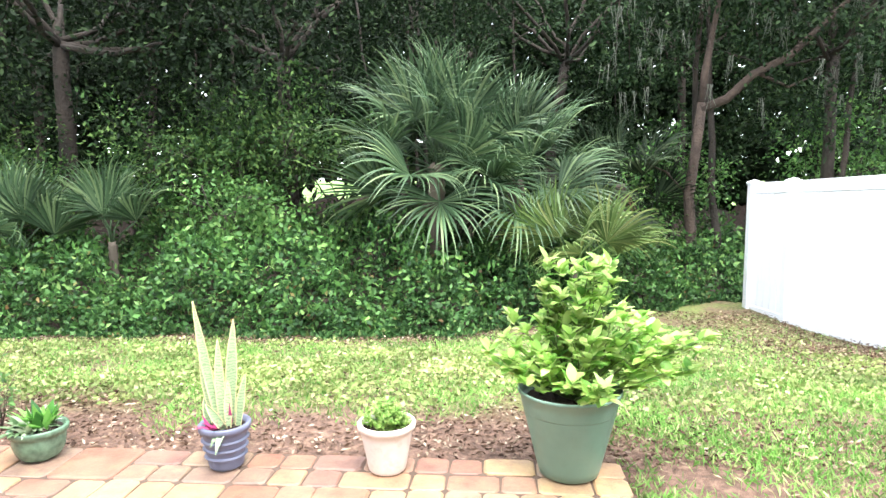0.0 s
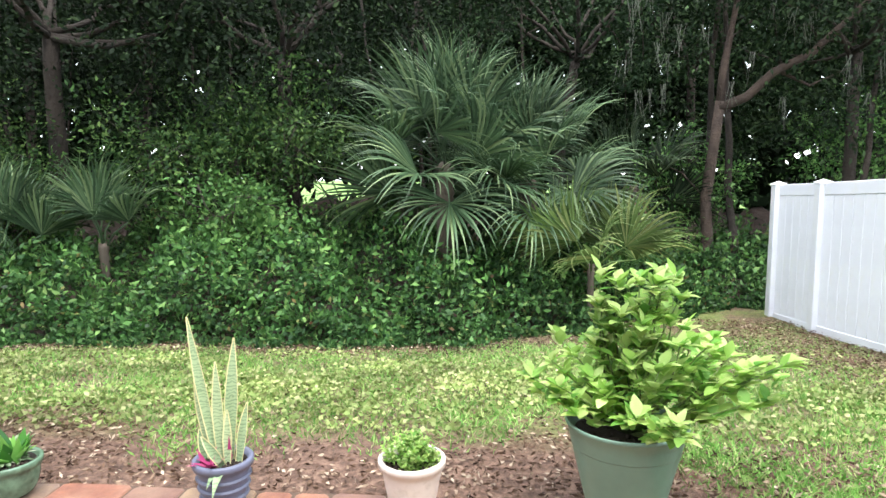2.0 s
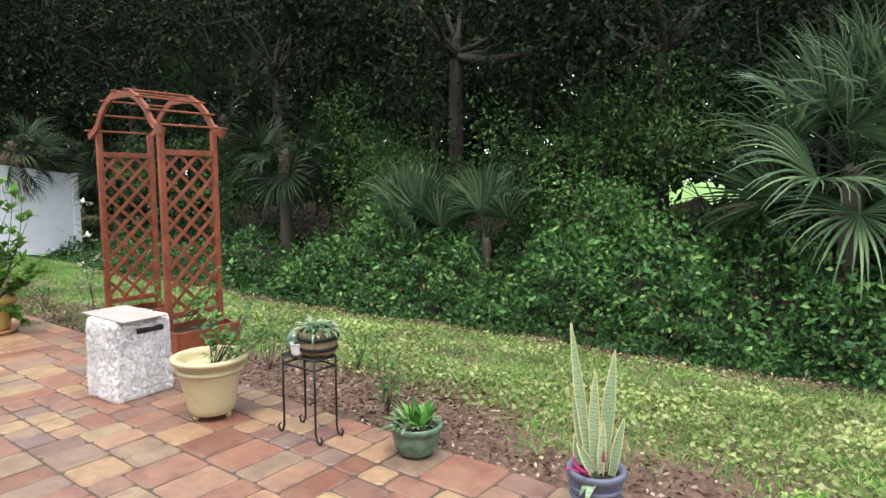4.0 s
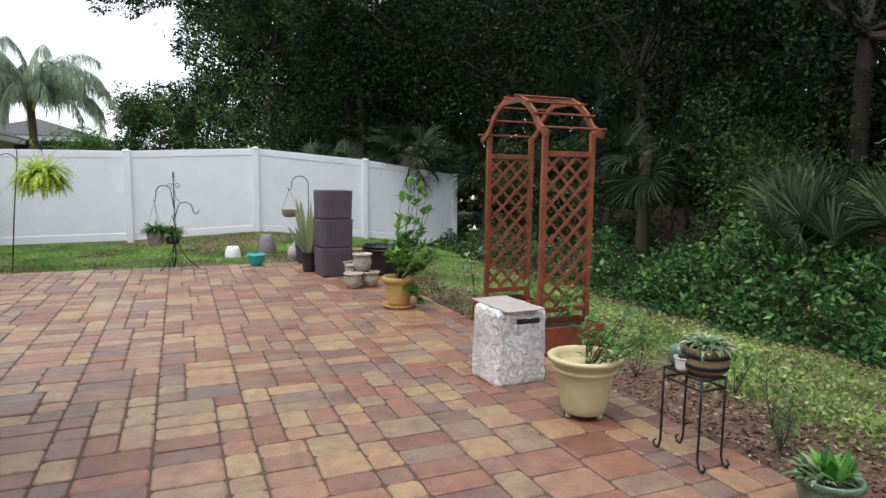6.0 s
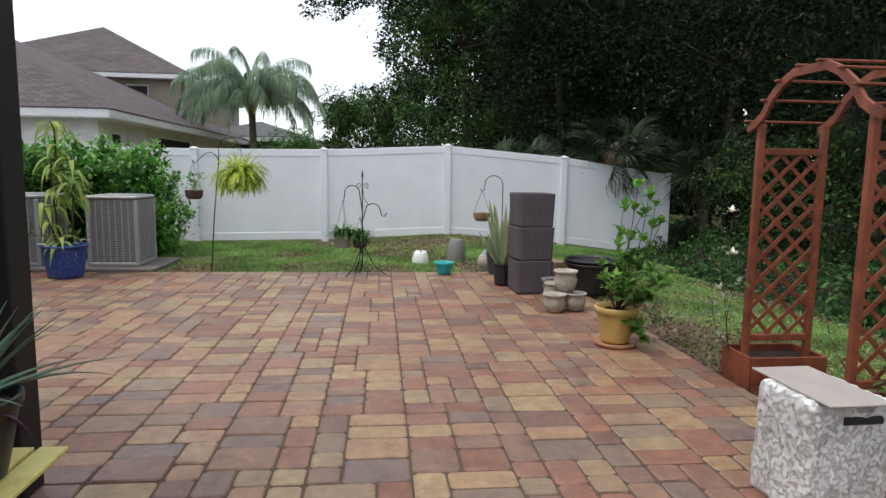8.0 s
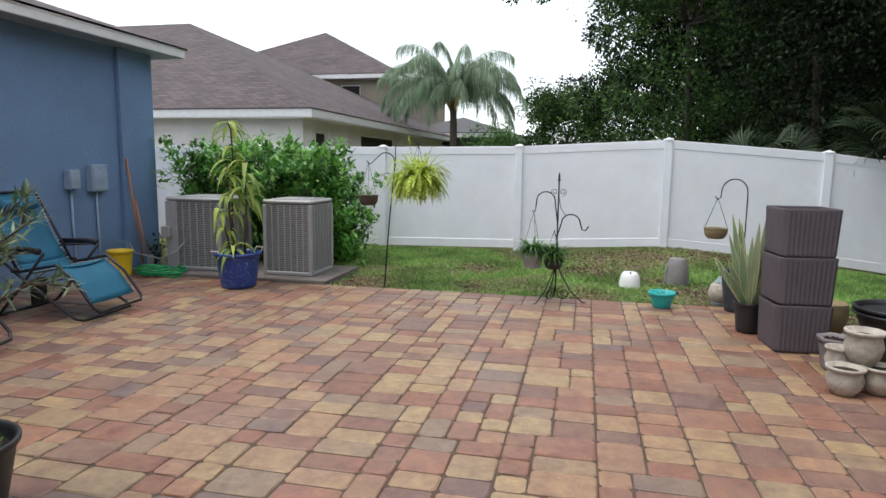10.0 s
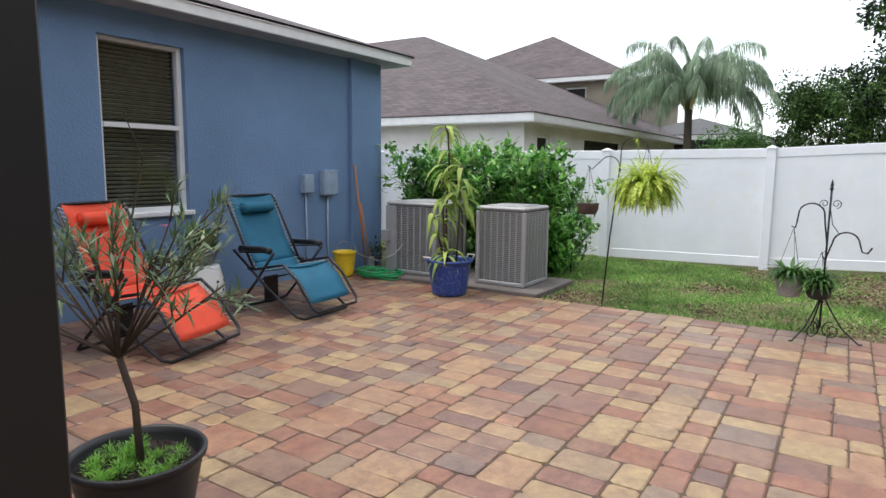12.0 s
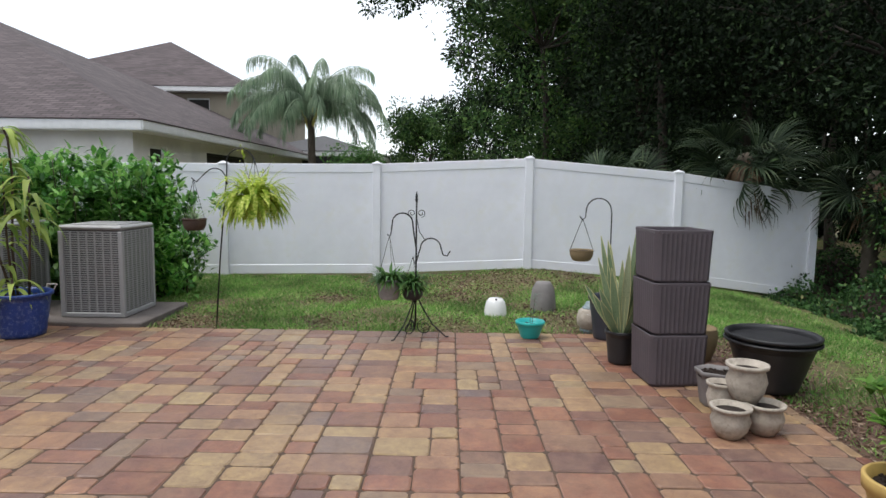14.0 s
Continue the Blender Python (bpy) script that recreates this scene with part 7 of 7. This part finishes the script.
def oleander_pot():
    t = potted("black_tree_pot", -5.35, -1.6, 0, 0.245, 0.18, 0.36, "black_plastic", "large black nursery pot with a small oleander tree", "planter", soil=0.84, rim=0.014, lip=0.03)
    g, s = Geo(), Geo()
    rng = random.Random(77)
    s.tube([(-0.0, 0.02, 0.28), (0.0, 0.0, 0.55), (0.03, -0.04, 0.74)], 0.016, 9, 0.013)
    f0 = Vector((0.03, -0.04, 0.74))
    for i in range(22):
        a = rng.uniform(0, 6.283)
        e = rng.uniform(0.2, 1.4)
        L = rng.uniform(0.36, 0.72)
        d = Vector((math.cos(a) * math.cos(e), math.sin(a) * math.cos(e), math.sin(e)))
        p1 = f0 + d * L * 0.5 + Vector((0, 0, 0.03))
        p2 = f0 + d * L + Vector((0, 0, 0.08))
        s.tube([f0, p1, p2], 0.006, 6, 0.003)
        for _ in range(3):
            d2 = (d + Vector((rng.gauss(0, 0.5), rng.gauss(0, 0.5), rng.gauss(0.3, 0.3)))).normalized()
            q = p1.lerp(p2, rng.random())
            e2 = q + d2 * rng.uniform(0.1, 0.3)
            s.tube([q, e2], 0.004, 4, 0.002)
            for _ in range(18):
                w = q.lerp(e2, rng.uniform(0.3, 1.05))
                g.blade(w, d2 * 0.7 + Vector((rng.gauss(0, 0.6), rng.gauss(0, 0.6), rng.gauss(0.1, 0.5))), (0, 0, 1), rng.uniform(0.055, 0.1), 0.0125, bend=0.15, seg=3, fold=0.3)
    part("branching_stem", s, "stem", t, "dark slender trunk and branches")
    part("leaves", g, "oleander", t, "narrow grey-green leaves")
    cover, rg = Geo(), random.Random(78)
    for _ in range(26):
        a, r = rg.uniform(0, 6.283), 0.17 * math.sqrt(rg.random())
        spray(rg, (r * math.cos(a), r * math.sin(a), 0.3), 0.035, rg.uniform(0.02, 0.06), 90, 0.026, 0.007, cover, 1.2, 0.6, seg=2)
    part("ground_cover", cover, "citrus", t, "bright feathery ground cover")
    part("bare_twig", Geo().tube([(0.04, -0.05, 0.9), (-0.02, 0.02, 1.3), (-0.06, 0.04, 1.5), (0.02, 0.06, 1.68)], 0.005, 5, 0.002), "stem", t, "long bare twig")
    f = Geo()
    for k in range(5):
        f.blade((-0.1, 0.1, 1.25), (math.cos(k * 1.26), math.sin(k * 1.26), 0.5), (0, 0, 1), 0.03, 0.022, bend=0.4, seg=2)
    part("flower", f, "purple", t, "pink flower")


def folding_stool():
    t = thing("folding_table", -3.74, -0.5, 0, "pale yellow folding slatted wooden table", "folding table")
    for i in range(5):
        y = 0.22 - i * 0.11
        part("slat", Geo().box((0, y, 0.45), (0.52, 0.095, 0.018), ch=0.004), "yellow_wood", t)
    for s in (-1, 1):
        part("leg", Geo().tube([(s * 0.2, -0.24, 0.44), (s * 0.2, 0.3, 0.02)], 0.02, 4), "yellow_wood", t, "crossed yellow leg")
        part("leg", Geo().tube([(s * 0.165, 0.2, 0.44), (s * 0.165, -0.3, 0.02)], 0.02, 4), "yellow_wood", t, "crossed yellow leg")
    part("rail", Geo().box((0, 0.27, 0.07), (0.44, 0.03, 0.045), ch=0.004), "yellow_wood", t)
    t = potted("aloe_pot", -3.76, -0.42, 0.46, 0.155, 0.11, 0.26, "black_plastic", "dark plastic pot of aloe with arching spiky leaves", soil=0.88, rim=0.01)
    g = Geo()
    rng = random.Random(91)
    for i in range(26):
        a = i * 2.4
        g.blade((0.03 * math.cos(a), 0.03 * math.sin(a), 0.23), (math.cos(a), math.sin(a), rng.uniform(0.2, 1.6)), (0, 0, 1), rng.uniform(0.26, 0.46), 0.042, bend=rng.uniform(0.2, 0.9), seg=6, fold=0.7, taper=0)
    part("leaves", g, "aloe", t, "grey-green toothed leaves")
    part("purple_leaves", spray(random.Random(92), (0.08, 0.08, 0.22), 0.06, 0.02, 12, 0.16, 0.02, Geo(), 0.2, 2.2), "dark_purple", t, "trailing dark purple leaves")
    t = thing("red_stool", -3.28, -0.35, 0, "red enamelled metal stool with pierced leaf patterns", "stool")
    part("seat", Geo().lathe([(0.12, 0.4), (0.135, 0.405), (0.14, 0.415), (0.12, 0.42), (0.02, 0.42)], 32), "red_metal", t)
    g = Geo()
    for k in range(14):
        a0 = 2 * math.pi * k / 14
        for s in (-1, 1):
            pts = []
            for i in range(17):
                z = 0.02 + 0.38 * i / 16
                r = 0.125 + 0.035 * math.sin(math.pi * i / 16)
                a = a0 + s * 0.22 * math.sin(i * math.pi / 4)
                pts.append((r * math.cos(a), r * math.sin(a), z))
            g.tube(pts, 0.007, 5)
    part("pierced_side", g, "red_metal", t, "pierced red side")
    part("base_ring", Geo().lathe([(0.13, 0), (0.14, 0.0), (0.142, 0.02), (0.13, 0.025)], 32), "red_metal", t)


patio_edge_pots()
wire_table()
cream_pot()
rough_box()
arbor()
fringe_weeds()
mustard_pot()
stacked_planters()
pot_corner()
tripod_hook()
crook_by_pots()
fern_pole()
ac_corner()
wall_things()
chairs()
oleander_pot()
folding_stool()


# ---- pavers ----
def paver_shape(w, d, seed):
    """One tumbled paver with rounded, slightly uneven shoulders; its top is at height 0."""
    rng = random.Random(seed)
    x, y = w / 2 - 0.0018, d / 2 - 0.0018
    j = lambda: rng.uniform(-0.003, 0.003)
    rings = []
    for inset, z in ((0.0, -0.04), (0.0, -0.015), (0.003, -0.005), (0.011, 0.0)):
        ring = []
        c = 0.018
        for px, py in ((-x + c, -y), (x - c, -y), (x, -y + c), (x, y - c), (x - c, y), (-x + c, y), (-x, y - c), (-x, -y + c)):
            ring.append((px - math.copysign(inset, px) + j(), py - math.copysign(inset, py) + j(), z + (j() * 0.4 if z > -0.02 else 0)))
        rings.append(ring)
    v = [p for r in rings for p in r]
    f = [(a * 8 + i, a * 8 + (i + 1) % 8, a * 8 + 8 + (i + 1) % 8, a * 8 + 8 + i) for a in range(3) for i in range(8)] + [tuple(24 + i for i in range(8))]
    return v, f


def pavers():
    rng = random.Random(3)
    u = 0.081
    nx, ny = int((PX1 - PX0) / u), int((PY1 - PY0) / u)
    cells = []

    def row_of_stones(x0, x1, y, w):
        """Stones w wide laid one behind the other from x0 to x1."""
        x = x0
        while x < x1:
            k = rng.choice({2: (2, 2, 3), 3: (2, 2, 2, 3), 4: (2, 2, 3), 5: (3,), 1: (3,)}[w])
            if x1 - x - k < 2:
                k = x1 - x
            cells.append((x, y, k, w))
            x += k
    y = 0
    while y < ny:
        band, x = min(6, ny - y), 0
        while x < nx:
            run = rng.randrange(5, 12)
            if nx - x - run < 5:
                run = nx - x
            widths = rng.choice(((3, 3), (3, 3), (2, 4), (4, 2), (2, 2, 2), (2, 4)))
            yy = y
            for w in widths:
                w = min(w, y + band - yy)
                if w > 0:
                    row_of_stones(x, x + run, yy, w)
                    yy += w
            x += run
        y += band
    shapes, joined_v, joined_f, near = {}, [], [], []
    for cx, cy, w, h in cells:
        y0, y1 = max(cy, 0), min(cy + h, ny)
        if y1 - y0 < 1:
            continue
        ww, hh = w * u, (y1 - y0) * u
        px, py = PX0 + (cx + w / 2) * u, PY0 + (y0 + y1) / 2 * u
        near.append((px, py, ww, hh))
    ux, uy = (PX1 - PX0) / (nx * u), (PY1 - PY0) / (ny * u)
    near = [((px - PX0) * ux + PX0, (py - PY0) * uy + PY0, ww * ux, hh * uy) for px, py, ww, hh in near]
    near.sort(key=lambda c: abs(c[1] - 0.1) + max(0, -7.6 - c[0]) + max(0, c[0] + 5.2))
    for i, (px, py, ww, hh) in enumerate(near):
        key = (round(ww, 4), round(hh, 4), i % 3)
        if key not in shapes:
            v, f = paver_shape(ww, hh, len(shapes))
            me = bpy.data.meshes.new("paver")
            me.from_pydata(v, [], f)
            me.materials.append(M["paver"])
            shapes[key] = (v, f, me)
        v, f, me = shapes[key]
        dz = rng.uniform(-0.005, 0.003)
        if i < 300:
            o = new("paver", me)
            o.parent = bed
            o.location = (px, py, dz)
        else:
            k = len(joined_v)
            joined_v += [(a + px, b + py, c + dz) for a, b, c in v]
            joined_f += [tuple(q + k for q in t) for t in f]
    me = bpy.data.meshes.new("paver_field")
    me.from_pydata(joined_v, [], joined_f)
    me.materials.append(M["paver_stuff"])
    o = tagged(new("paver_field", me), kind="stuff")
    o.parent = bed


pavers()
